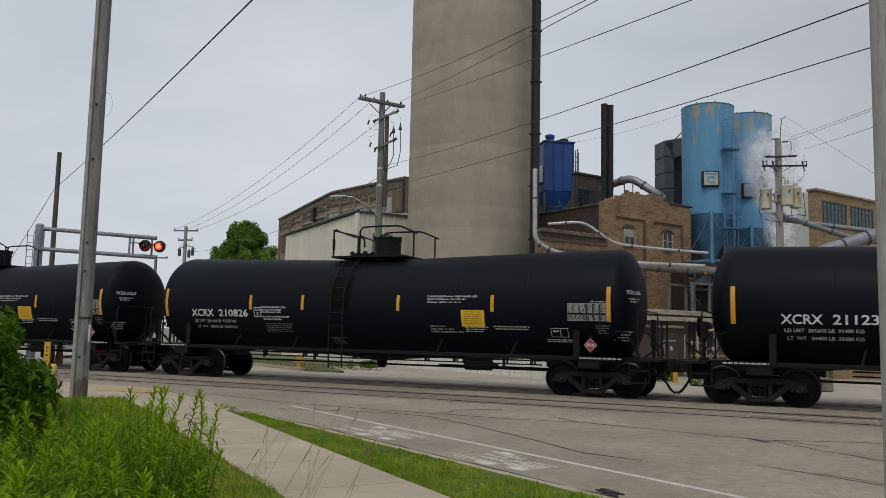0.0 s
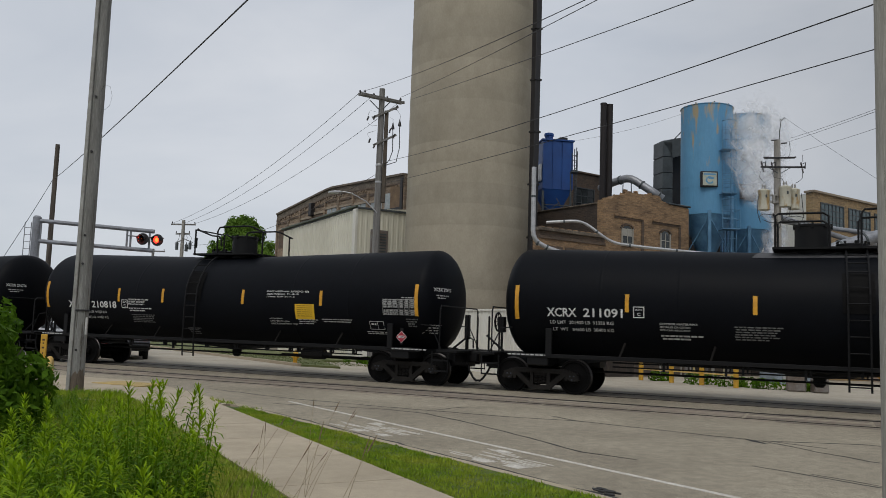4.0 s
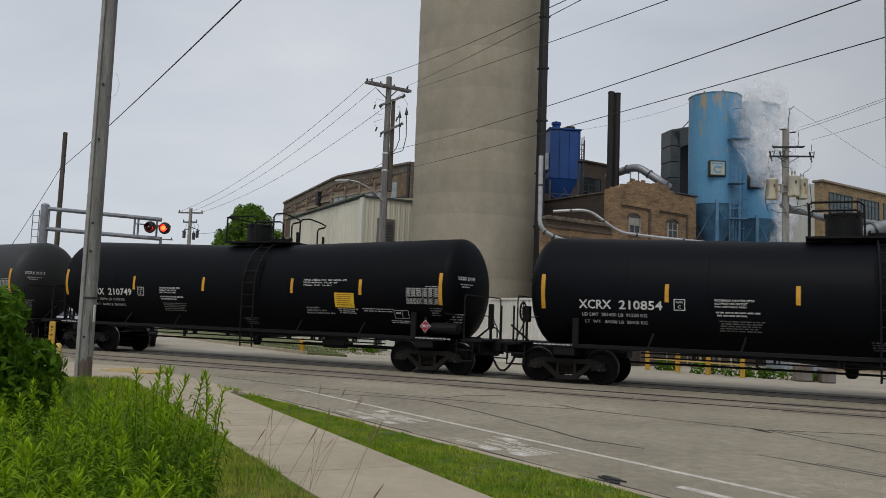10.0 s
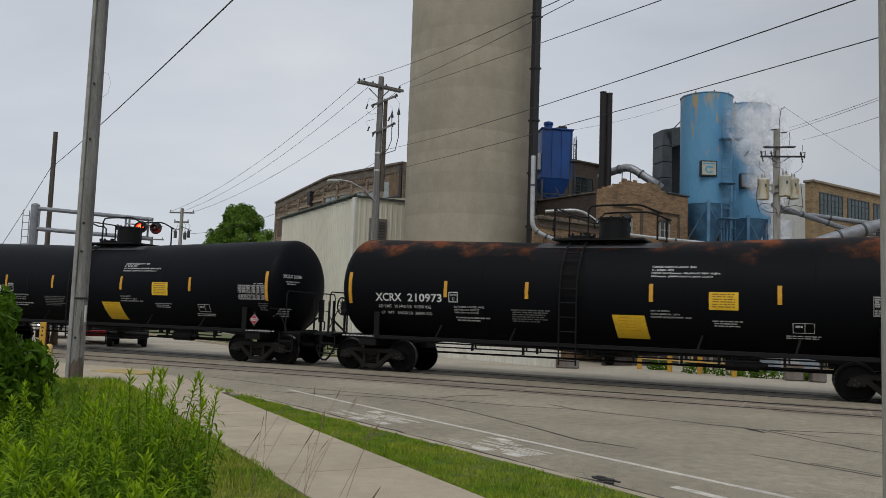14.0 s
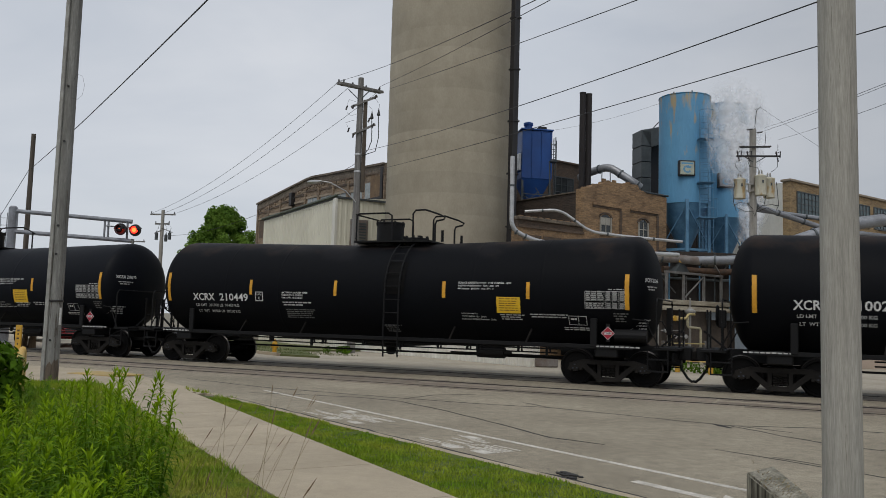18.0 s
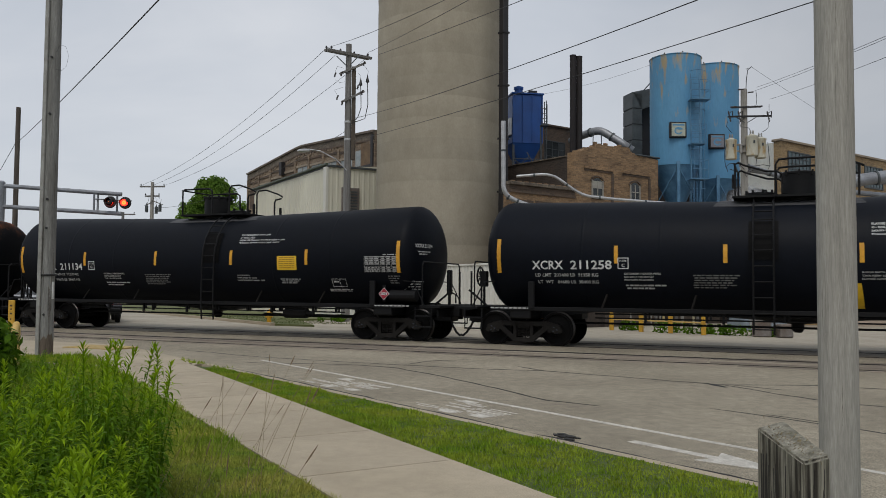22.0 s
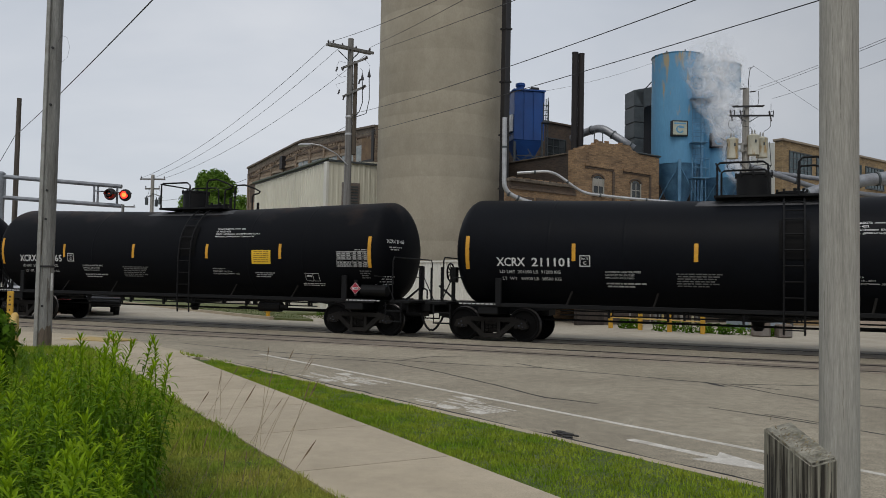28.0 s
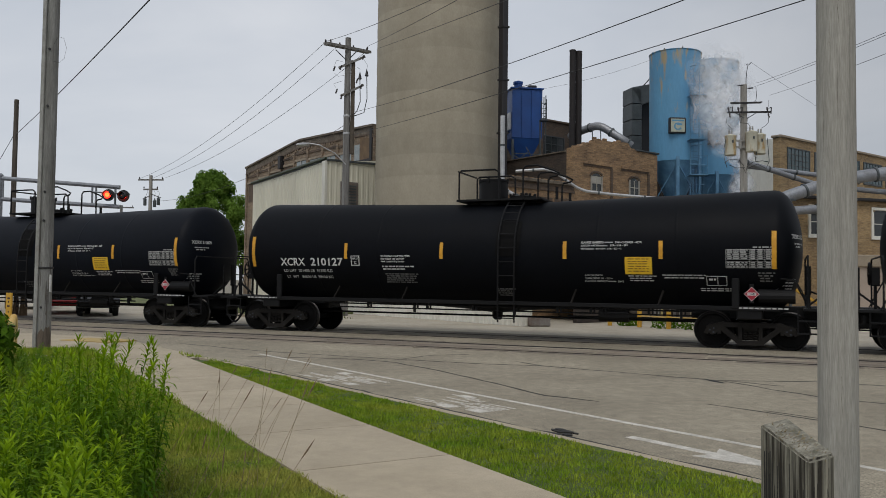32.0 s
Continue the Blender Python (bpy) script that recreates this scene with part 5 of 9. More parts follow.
    part("loading_table", bm, stencil_table, shell, "white stencilled loading table")
    bm = nb()
    bx = B["box"]
    patch_frame(bm, bx, bx + 0.48, 1.56, 1.8, 0.012)
    patch(bm, bx + 0.26, bx + 0.272, 1.58, 1.78, 0.006, 2)
    bars(bm, bx + 0.06, bx + 0.22, 1.74, 1, 0.05, 0.02, 41)
    bars(bm, bx - 0.15, bx + 0.62, 1.5, 2, 0.025, 0.025, 42)
    part("test_box", bm, stencil_white, shell)
    bm = nb()
    bars(bm, 7.12, 7.5, 1.9, 4, 0.035, 0.03, 43)
    tagged(part("small_writing", bm, stencil_faint, shell), kind="stuff")
    # hazard diamond on its bracket
    bm = nb()
    c = Vector((6.97, -1.36, 1.37))
    m = Matrix.Translation(c) @ pose(0, 0, 0, 0, 45, 0)
    box(bm, -0.124, 0.124, -0.006, 0.006, -0.124, 0.124, 0.0, m)
    hz = part("hazard_diamond", bm, placard_white, car, "red and white hazard diamond")
    bm = nb()
    box(bm, -0.115, 0.115, -0.009, 0.0, -0.115, 0.115, 0.0, m)
    part("diamond_face", bm, placard_red, hz)
    bm = nb()
    box(bm, c.x - 0.1, c.x + 0.1, c.y - 0.012, c.y - 0.003, c.z - 0.034, c.z + 0.038)
    part("diamond_band", bm, placard_white, hz)
    stencil("1268", c.x - 0.085, c.z - 0.028, 0.06, 0.16, hz, black_steel, lambda a, b: (a, c.y - 0.014, b))
    bm = nb()
    box(bm, c.x - 0.05, c.x + 0.05, c.y + 0.004, c.y + 0.02, 1.15, 1.62)
    part("diamond_bracket", bm, frame_black, hz)
    bm = nb()
    for k in (-1, 1):
        for i in range(9):
            box(bm, k * 7.2 - 0.55 + i * 0.13, k * 7.2 - 0.45 + i * 0.13, -1.395, -1.392, 1.01, 1.045)
    tagged(part("small_writing", bm, stencil_mid, car), kind="stuff")
    bm = nb()
    bars(bm, -1.12, -0.6, 2.62, 2, 0.035, 0.035, 44, place=lambda a, b: (head_x(a, b, 0.006), a, b))
    bars(bm, -1.15, -0.75, 1.75, 4, 0.035, 0.04, 45, place=lambda a, b: (head_x(a, b, 0.006), a, b))
    tagged(part("small_writing", bm, stencil_mid, shell), kind="stuff")
    return car


NUMBERS = ["211232", "210826", "210247", "211091", "210818", "210776", "210399", "210854", "210749", "701713", "210973", "211081",
           "211002", "210449", "210170", "211258", "211134", "210952", "210896", "211101", "211065", "211051", "210127", "210809", "211064", "210431"]
LIMITS = {"701713": ("199400", "90400", "86600", "39300"), "211002": ("201100", "91200", "84900", "38500"), "210399": ("201400", "91350", "84600", "38350"), "211232": ("201600", "91400", "84400", "38300"), "210449": ("201700", "91450", "84300", "38250"), "210952": ("202100", "91650", "83900", "38050"),
          "211065": ("201400", "91300", "84600", "38400"), "211101": ("201100", "91200", "84900", "38500"), "211051": ("201500", "91350", "84500", "38350")}
BLACK = "glossy black railway tank car with white stencilled markings"
NAVY = "satin blue-black railway tank car with white stencilled markings"
SCORCHED = "black railway tank car with a pale brown scorched crown"
COATS = {"black": (tank_black, BLACK), "navy": (tank_navy, NAVY), "grey": (tank_grey, "dull grey railway tank car with white stencilled markings"),
         "dust": (tank_dust, SCORCHED), "char": (tank_char, SCORCHED), "rust": (tank_rust, "black railway tank car with a rusty burnt crown")}
# build and coat of each car, from the first to the last
STYLE = ["a navy", "a navy", "a navy", "d black", "a black", "b black", "b black", "b black", "b black", "c grey", "r rust", "e black", "m char", "b char", "h navy", "k navy", "d navy",
         "r rust", "e dust", "d black", "d char", "k navy", "b black", "b navy", "b black", "e black"]
CARS, PROTO = [], {}
for style in STYLE:
    kind, coat = style.split()
    if style in PROTO:
        CARS.append(copy_thing(PROTO[style], Matrix()))
    else:
        PROTO[style] = tank_car(kind, *COATS[coat])
        CARS.append(PROTO[style])
for num, style, car in zip(NUMBERS, STYLE, CARS):
    shell = [o for o in car.children if o.data and o.data.name.startswith("tank")][0]
    build = BUILDS[style.split()[0]]
    x1, zn, w = build["strips"][0] - (0.28 if "thermal" in build else 0.11), build["num"], build["wide"]
    x0 = x1 - w
    for body, x, wide in (("XCRX", x0, 0.40), (num, x0 + w * 0.49, 0.51)):
        lettered(body, x, zn, 0.235, w * wide, shell, stencil_white)
    a, b, c, d = LIMITS.get(num, ("201400", "91350", "84600", "38400"))
    stencil("LD LMT  " + a + " LB  " + b + " KG", x0 + 0.08, zn - 0.19, 0.09, 1.7, shell, stencil_mid)
    stencil("LT  WT   " + c + " LB  " + d + " KG", x0 + 0.14, zn - 0.37, 0.085, 1.64, shell, stencil_mid)
    stencil("XCRX " + num, -1.2, 2.72, 0.11, 0.72, shell, stencil_white, lambda u, v: (head_x(u, v, 0.007), u, v))
WHEELS = [o for car in CARS for o in car.children_recursive if o.data and o.data.name == "wheelset"]


# ---- factory behind the track ----
def slope_wall(bm, prof, y0, y1):
    """A wall along x whose outline in x and z is given, between y0 and y1."""
    lo = [bm.verts.new((x, y0, z)) for x, z in prof]
    hi = [bm.verts.new((x, y1, z)) for x, z in prof]
    bm.faces.new(lo)
    bm.faces.new(hi[::-1])
    for i in range(len(prof)):
        j = (i + 1) % len(prof)
        bm.faces.new((lo[j], lo[i], hi[i], hi[j]))
    bmesh.ops.recalc_face_normals(bm, faces=bm.faces)
    return bm


def sash(parent, x0, x1, z0, z1, y, cols, rows, glass, bar, name="window", arch=0.0, label=""):
    """A window set into a wall that faces -y: glass, then bars and a frame proud of it."""
    bm = nb()
    box(bm, x0, x1, y - 0.02, y + 0.03, z0, z1)
    if arch:
        n = 6
        pts = [(x0 + (x1 - x0) * i / n, z1 + arch * math.sin(math.pi * i / n)) for i in range(n + 1)]
        slope_wall(bm, [(x0, z1 - 0.01)] + pts[1:-1] + [(x1, z1 - 0.01)], y - 0.02, y + 0.03)
    w = part(name, bm, glass, parent, label)
    bm = nb()
    t = 0.035
    for i in range(1, cols):
        x = x0 + (x1 - x0) * i / cols
        box(bm, x - t / 2, x + t / 2, y - 0.05, y - 0.02, z0, z1)
    for i in range(1, rows):
        z = z0 + (z1 - z0) * i / rows
        box(bm, x0, x1, y - 0.045, y - 0.02, z - t / 2, z + t / 2)
    part("glazing_grid", bm, bar, w)
    bm = nb()
    for a, b, c, d in ((x0 - 0.06, x0, z0, z1), (x1, x1 + 0.06, z0, z1), (x0 - 0.06, x1 + 0.06, z0 - 0.1, z0), (x0 - 0.06, x1 + 0.06, z1, z1 + 0.06)):
        if not (arch and c == z1):
            box(bm, a, b, y - 0.06, y + 0.02, c, d)
    part("window_frame", bm, bar, w)
    return w


house = thing("boiler_house", at_road(26.35, 27.29), "two-storey tan brick boiler house with a broken parapet", "factory")
TOP = ([0, 0.5, 0.7, 1.4, 1.5, 3.85, 3.95, 4.6, 6.0], [7.90, 7.98, 8.15, 8.2, 8.42, 8.46, 8.22, 8.2, 8.12])
bm = nb()
slope_wall(bm, [(0, 0), (6.0, 0)] + list(zip(*TOP))[::-1], 0, 0.45)
part("front_wall", bm, brick, house)
# this side lies in shade, which its near-black brick colour carries
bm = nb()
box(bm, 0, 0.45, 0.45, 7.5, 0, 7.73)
part("side_wall", bm, brick_shaded, house, "dark brick side wall with its shade put into the colour")
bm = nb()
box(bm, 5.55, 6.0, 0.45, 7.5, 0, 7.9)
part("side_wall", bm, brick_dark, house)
bm = nb()
box(bm, 0.45, 5.55, 0.45, 7.5, 7.2, 7.4)
part("roof", bm, grey_steel, house)
bm = nb()
box(bm, -0.06, 0.51, 0.46, 7.5, 7.73, 7.79, 0.01)
part("coping", bm, coping_old, house)
bm = nb()
box(bm, 4.4, 6.1, -0.07, 0.52, 8.17, 8.25, 0.02)
part("coping", bm, grey_steel, house)
bm = nb()
box(bm, -0.115, 0.115, -0.055, 0.055, -0.035, 0.035, 0.006)
loose = bpy.data.meshes.new("brick")
bm.to_mesh(loose)
bm.free()
rnd = random.Random(12)
x = 0.1
while x < 4.3:
    if rnd.random() < 0.8:
        for j in range(rnd.choice((1, 1, 1, 2))):
            ob = link("brick", loose, brick_piece, house)
            ob.matrix_basis = pose(x, 0.06 + rnd.uniform(0, 0.1), float(np.interp(x, *TOP)) + 0.02 + j * 0.077, 0, 0, rnd.uniform(-6, 6))
    x += 0.24
for x0, x1 in ((1.2, 1.85), (3.9, 4.52)):
    w = sash(house, x0, x1, 5.98, 6.68, 0.0, 2, 2, window_dark, frame_pale, arch=0.14)
    bm = nb()
    for i in range(7):
        a = math.pi * (i + 0.5) / 7
        c = Vector(((x0 + x1) / 2 - 0.40 * math.cos(a), 0, 6.68 + 0.20 * math.sin(a)))
        box(bm, -0.09, 0.09, -0.05, 0.03, -0.035, 0.035, 0, Matrix.Translation(c) @ pose(0, 0, 0, 0, -math.degrees(math.pi / 2 - a) * 0.6, 0))
    part("arch_brick", bm, brick_dark, w)
bm = nb()
box(bm, 1.22, 1.83, -0.03, -0.021, 6.34, 6.66)
part("blind", bm, frame_pale, house, "pale half-lowered window blind")
for x0, x1 in ((0.64, 2.65), (3.27, 5.36)):
    bm = nb()
    box(bm, x0, x1, -0.07, 0.0, 7.2, 7.33)
    part("corbel", bm, brick, house)
    bm = nb()
    box(bm, x0 + 0.02, x1 - 0.02, -0.03, 0.0, 7.1, 7.2)
    part("corbel", bm, brick_dark, house)
    bm = nb()
    box(bm, x1 - 0.14, x1, -0.05, 0.0, 3.5, 7.1)
    part("pilaster", bm, brick_dark, house)
for x in (1.12, 3.82):
    bm = nb()
    box(bm, x, x + 0.8, -0.08, 0.0, 5.82, 5.92, 0.01)
    part("window_sill", bm, stone_trim, house)
# low wing
wing = thing("brick_wing", at_road(26.25, 23.24), "low brick wing with sunken wall panels", "factory")
bm = nb()
box(bm, 0, 4.0, 0, 0.4, 0, 5.72)
part("front_wall", bm, brick, wing)
bm = nb()
box(bm, 0, 4.0, 0.01, 0.39, 5.72, 6.05)
part("parapet", bm, brick_dark, wing)
bm = nb()
box(bm, -0.05, 4.0, -0.1, 0.5, 6.05, 6.2, 0.02)
part("coping", bm, coping_old, wing)
bm = nb()
box(bm, 0, 4.0, -0.05, 0.0, 5.72, 5.84)
part("string_course", bm, brick_dark, wing)
for k in range(3):
    x = 0.3 + k * 1.22
    bm = nb()
    box(bm, x, x + 1.05, -0.06, 0.0, 5.3, 5.42)
    box(bm, x, x + 0.12, -0.06, 0.0, 2.5, 5.3)
    part("corbel", bm, brick_dark, wing)
    bm = nb()
    box(bm, x + 0.2, x + 0.98, -0.03, 0.0, 3.2, 5.15)
    part("blocked_window", bm, plywood if k == 1 else brick_red, wing, "boarded window" if k == 1 else "window bricked up in red brick")
bm = nb()
box(bm, 0.3, 4.0, 0.4, 1.0, 5.7, 5.9)
part("roof", bm, tar, wing)
rnd = random.Random(41)
for k in range(9):
    ob = link("brick", loose, brick_piece, wing)
    ob.matrix_basis = pose(0.3 + k * 0.4, 0.15, 6.235, 0, 0, rnd.uniform(-20, 20))
upper = thing("brick_block", pose(8.55, 48.2, 0, 0, 0, RZ), "dark brick upper storey behind the boiler house", "factory")
bm = nb()
box(bm, -1.2, 1.75, 0, 4, 0, 11.2)
part("wall", bm, brick_dark, upper)
bm = nb()
box(bm, -1.3, 1.85, -0.1, 4.1, 11.2, 11.32, 0.02)
part("coping", bm, brick_dark, upper)
sash(upper, -0.9, 0.6, 9.0, 10.3, 0.0, 3, 3, window_dark, grey_steel)

mill = thing("brick_mill", at_road(25.8, 43.6), "long tan brick mill with steel windows and white end wall", "factory")
bm = nb()
box(bm, 0, 26, 0, 0.45, 0, 10.2)
part("front_wall", bm, brick_tan, mill)
bm = nb()
box(bm, -0.03, 0.42, 0.45, 11, 0, 10.15)
part("end_wall", bm, sheet_white, mill, "white painted end wall")
bm = nb()
box(bm, -0.08, 26, -0.1, 0.55, 10.2, 10.34, 0.02)
part("coping", bm, stone_trim, mill)
bm = nb()
box(bm, 0.4, 26, 0.45, 11, 9.6, 9.8)
part("roof", bm, grey_steel, mill)
for k in range(8):
    x = 0.75 + k * 3.0
    sash(mill, x, x + 2.35, 8.35, 9.65, 0.0, 6, 4, window_teal, grey_steel)
    sash(mill, x, x + 2.35, 4.6, 6.6, 0.0, 6, 4, window_teal, grey_steel)

# dust collector
dust = thing("dust_collector", pose(5.9, 43.0, 0, 0, 0, 8), "dark blue metal dust collector with a hopper on legs", "dust collector")
bm = nb()
box(bm, -0.86, 0.78, -0.8, 0.8, 9.15, 11.75, 0.03)
body = part("housing", bm, blue_dark, dust)
for k in range(4):
    bm = nb()
    box(bm, -0.85 + k * 0.52, -0.79 + k * 0.52, -0.86, -0.8, 9.2, 11.7)
    part("rib", bm, blue_dark, body)
bm = nb()
box(bm, -0.92, 0.84, -0.88, 0.86, 11.75, 11.83, 0.01)
part("lid", bm, blue_dark, dust)
bm = nb()
lo = [bm.verts.new(p) for p in ((-0.84, -0.78, 9.15), (0.76, -0.78, 9.15), (0.76, 0.78, 9.15), (-0.84, 0.78, 9.15))]
hi = [bm.verts.new(p) for p in ((-0.3, -0.2, 7.75), (0.1, -0.2, 7.75), (0.1, 0.2, 7.75), (-0.3, 0.2, 7.75))]
for i in range(4):
    bm.faces.new((lo[i], hi[i], hi[(i + 1) % 4], lo[(i + 1) % 4]))
bm.faces.new(hi)
part("hopper", bm, blue_dark, dust)
for x in (-0.78, 0.7):
    for y in (-0.7, 0.7):
        bm = nb()
        box(bm, x - 0.05, x + 0.05, y - 0.05, y + 0.05, 7.4, 9.2)
        part("leg", bm, grey_steel, dust)
for p, q in (((-0.78, -0.7, 7.45), (0.7, -0.7, 8.3)), ((0.7, -0.7, 7.45), (-0.78, -0.7, 8.3)), ((-0.78, -0.7, 8.35), (0.7, -0.7, 8.35))):
    bm = nb()
    beam(bm, p, q, 0.045, 0.045)
    part("brace", bm, grey_steel, dust)
bm = nb()
lathe(bm, [(0.22, 11.83), (0.22, 12.15), (0.26, 12.18), (0.26, 12.3), (0.1, 12.36)], 14, pose(-0.32, 0, 0))
part("fan", bm, blue_dark, dust)
bm = nb()
box(bm, 0.15, 0.6, -0.4, 0.3, 11.83, 12.08, 0.03)
part("motor_box", bm, black_steel, dust)
bm = nb()
box(bm, -0.99, -0.86, -0.7, 0.1, 9.6, 10.5, 0.01)
part("inlet_plate", bm, galvanised, dust)
bm = nb()
for y in (-0.25, 0.1):
    tube(bm, [(1.15, y, 8.0), (1.15, y, 11.6)], 0.025, 6)
for k in range(10):
    tube(bm, [(1.15, -0.25, 8.2 + k * 0.33), (1.15, 0.1, 8.2 + k * 0.33)], 0.018, 5)
part("ladder", bm, grey_steel, dust)
bm = nb()
tube(bm, [(-1.12, 0.2, 10.4), (-1.12, 0.2, 6.0)], 0.12, 10)
part("drop_pipe", bm, galvanised, dust)

chimney = thing("chimney", pose(9.27, 46, 0), "pair of tall dark brown steel flue pipes", "chimney")
bm = nb()
lathe(bm, [(0.18, 0.0), (0.18, 14.9), (0.19, 14.9), (0.19, 14.98), (0.15, 14.98), (0.15, 14.0)], 20, pose(-0.17, 0, 0))
part("flue", bm, chimney_brown, chimney, smooth=True)
bm = nb()
lathe(bm, [(0.175, 0.0), (0.175, 14.86), (0.185, 14.86), (0.185, 14.93), (0.15, 14.93), (0.15, 14.0)], 20, pose(0.2, 0.05, 0))
part("flue", bm, chimney_brown, chimney, smooth=True)
bm = nb()
lathe(bm, [(0.45, 7.5), (0.45, 8.2), (0.35, 8.4)], 20)
part("collar", bm, chimney_brown, chimney)

# tall elevator leg and chute beside the silo
leg = thing("elevator_leg", pose(4.2, 37.6, 0, 0, 0, RZ), "black bucket-elevator casing fixed to the silo", "elevator")
bm = nb()
box(bm, -0.16, 0.16, -0.16, 0.16, 0, 33, 0.02)
part("casing", bm, black_steel, leg)
for k in range(13):
    bm = nb()
    box(bm, -0.2, 0.2, -0.2, 0.2, 1.0 + k * 2.5, 1.08 + k * 2.5)
    part("flange", bm, black_steel, leg)


pipe_grey = surface("pipe_grey", (0.30, 0.32, 0.35), (0.20, 0.205, 0.22), 0.5, 2, 16, 0.15, 0.08, metal=0.3)


pipe_light = surface("pipe_light", (0.36, 0.37, 0.39), (0.25, 0.255, 0.265), 0.45, 2, 16, 0.15, 0.08, metal=0.4)


def pipe(label, pts, r, material, bands=0, name="pipe", n=12):
    """A pipe with rounded bends and clamp bands."""
    pts = [Vector(p) for p in pts]
    out = [pts[0]]
    for a, b, c in zip(pts, pts[1:], pts[2:]):
        k = min(0.45, (b - a).length / 2, (c - b).length / 2)
        p, q = b + (a - b).normalized() * k, b + (c - b).normalized() * k
        out += [p.lerp(b, i / 4).lerp(b.lerp(q, i / 4), i / 4) for i in range(5)]
    out.append(pts[-1])
    t = thing(name, Matrix.Translation(pts[0]), label, "pipe")
    bm = nb()
    tube(bm, [p - pts[0] for p in out], r, n)
    part("run", bm, material, t, smooth=True)
    for i in range(bands):
        f = (i + 0.5) / bands * (len(pts) - 1)
        a, b = pts[int(f)], pts[int(f) + 1]
        p = a.lerp(b, 0.2 + 0.6 * (f - int(f))) - pts[0]
        d = (b - a).normalized() * 0.04
        bm = nb()
        tube(bm, [p - d, p + d], r * 1.18, n)
        part("clamp", bm, grey_steel, t)
    return t


pipe("silver dust pipe that drops beside the silo", [(3.83, 34.20, 8.66), (3.85, 34.20, 5.51), (4.85, 34.29, 5.08), (7.39, 34.67, 4.78), (11.21, 34.86, 4.71)], 0.1, galvanised, 6)
pipe("silver pipe bent down over the brick wing", [(4.40, 34.21, 6.31), (5.90, 34.21, 6.44), (7.20, 34.21, 5.52), (8.69, 34.21, 5.38), (11.15, 34.21, 5.22)], 0.062, galvanised, 4)
pipe("thick grey pipe along the boiler house wall", [(8.2, 36.7, 4.85), (12.6, 37.2, 4.70), (13.6, 37.4, 4.62)], 0.2, rust_pipe, 4)
pipe("large silver exhaust elbow behind the boiler house", [(9.3, 47.6, 10.3), (9.75, 46.6, 10.45), (10.55, 45.6, 10.62), (11.8, 45, 9.66), (12.25, 45, 9.35)], 0.225, pipe_light, 4)
trestle = thing("pipe_trestle", pose(10.35, 45, 0), "thin grey steel trestle under the exhaust elbow", "frame")
for p, q in (((-0.6, 0, 0.0), (-0.3, 0, 10.3)), ((0.4, 0, 0.0), (0.15, 0, 10.3)), ((-0.5, 0, 9.2), (0.3, 0, 9.15)), ((-0.45, 0, 9.6), (0.28, 0, 9.25))):
    bm = nb()
    beam(bm, p, q, 0.045, 0.045)
    part("strut", bm, grey_steel, trestle)
pipe("grey steam pipe that runs from the yard to the mill", [(14.6, 35.6, 7.15), (15.5, 36, 7.02), (18.5, 36.3, 6.2), (22, 37.5, 6.1), (30, 41, 6.3)], 0.12, pipe_grey, 6)
pipe("grey steam pipe that runs level to the mill", [(15.0, 36.4, 7.05), (19.6, 36.6, 6.62), (26, 38, 6.7)], 0.1, pipe_grey, 5)
pipe("fat light grey duct with clamp bands", [(14.6, 34.4, 4.75), (16.3, 34.4, 5.5), (18.6, 34.4, 6.25), (21.0, 34.2, 6.6)], 0.27, pipe_grey, 4, "duct", 16)
pipe("fat light grey duct near the yard", [(12.7, 37.35, 4.7), (14.4, 36.5, 4.72), (16.5, 36.0, 4.95), (20.0, 36.0, 5.2)], 0.2, pipe_grey, 3, "duct", 16)

for x, y, z in ((16.3, 34.4, 5.25), (18.6, 34.4, 6.0), (20.6, 34.25, 6.3), (14.4, 36.5, 4.5), (16.5, 36.0, 4.73), (19.6, 36.0, 4.95)):
    st_ = thing("pipe_stand", pose(x, y, 0), "slim grey steel stand under a duct", "stand", "stands under the ducts")
    bm = nb()
    box(bm, -0.05, 0.05, -0.05, 0.05, 0, z)
    part("post", bm, grey_steel, st_)
    bm = nb()
    box(bm, -0.12, 0.12, -0.3, 0.3, z, z + 0.05)
    part("saddle", bm, grey_steel, st_)

# dark air box by the blue silos
air = thing("air_box", pose(12.9, 46.6, 0, 0, 0, 12), "dark grey panelled air box with an open side", "air box")
for k in range(4):
    bm = nb()
    box(bm, -0.52, 0.1, -0.6, 0.6, 9.2 + k * 0.92, 10.1 + k * 0.92, 0.03)
    part("panel", bm, grey_steel, air)
bm = nb()
slope_wall(bm, [(0.1, 11.9), (0.5, 12.1), (1.05, 12.3), (1.05, 13.25), (-0.52, 12.88)], -0.6, 0.6)
part("hood", bm, grey_steel, air)
bm = nb()
box(bm, 0.1, 1.3, 0.1, 0.6, 8.0, 12.4)
part("recess", bm, black_steel, air)
for x, y in ((-0.45, -0.5), (0.0, -0.5), (-0.45, 0.5), (0.0, 0.5)):
    bm = nb()
    box(bm, x - 0.06, x + 0.06, y - 0.06, y + 0.06, 0, 9.2)
    part("leg", bm, grey_steel, air)
bm = nb()
beam(bm, (0.1, -0.5, 12.9), (1.5, -0.5, 14.4), 0.05, 0.05)
part("stay", bm, black_steel, air)


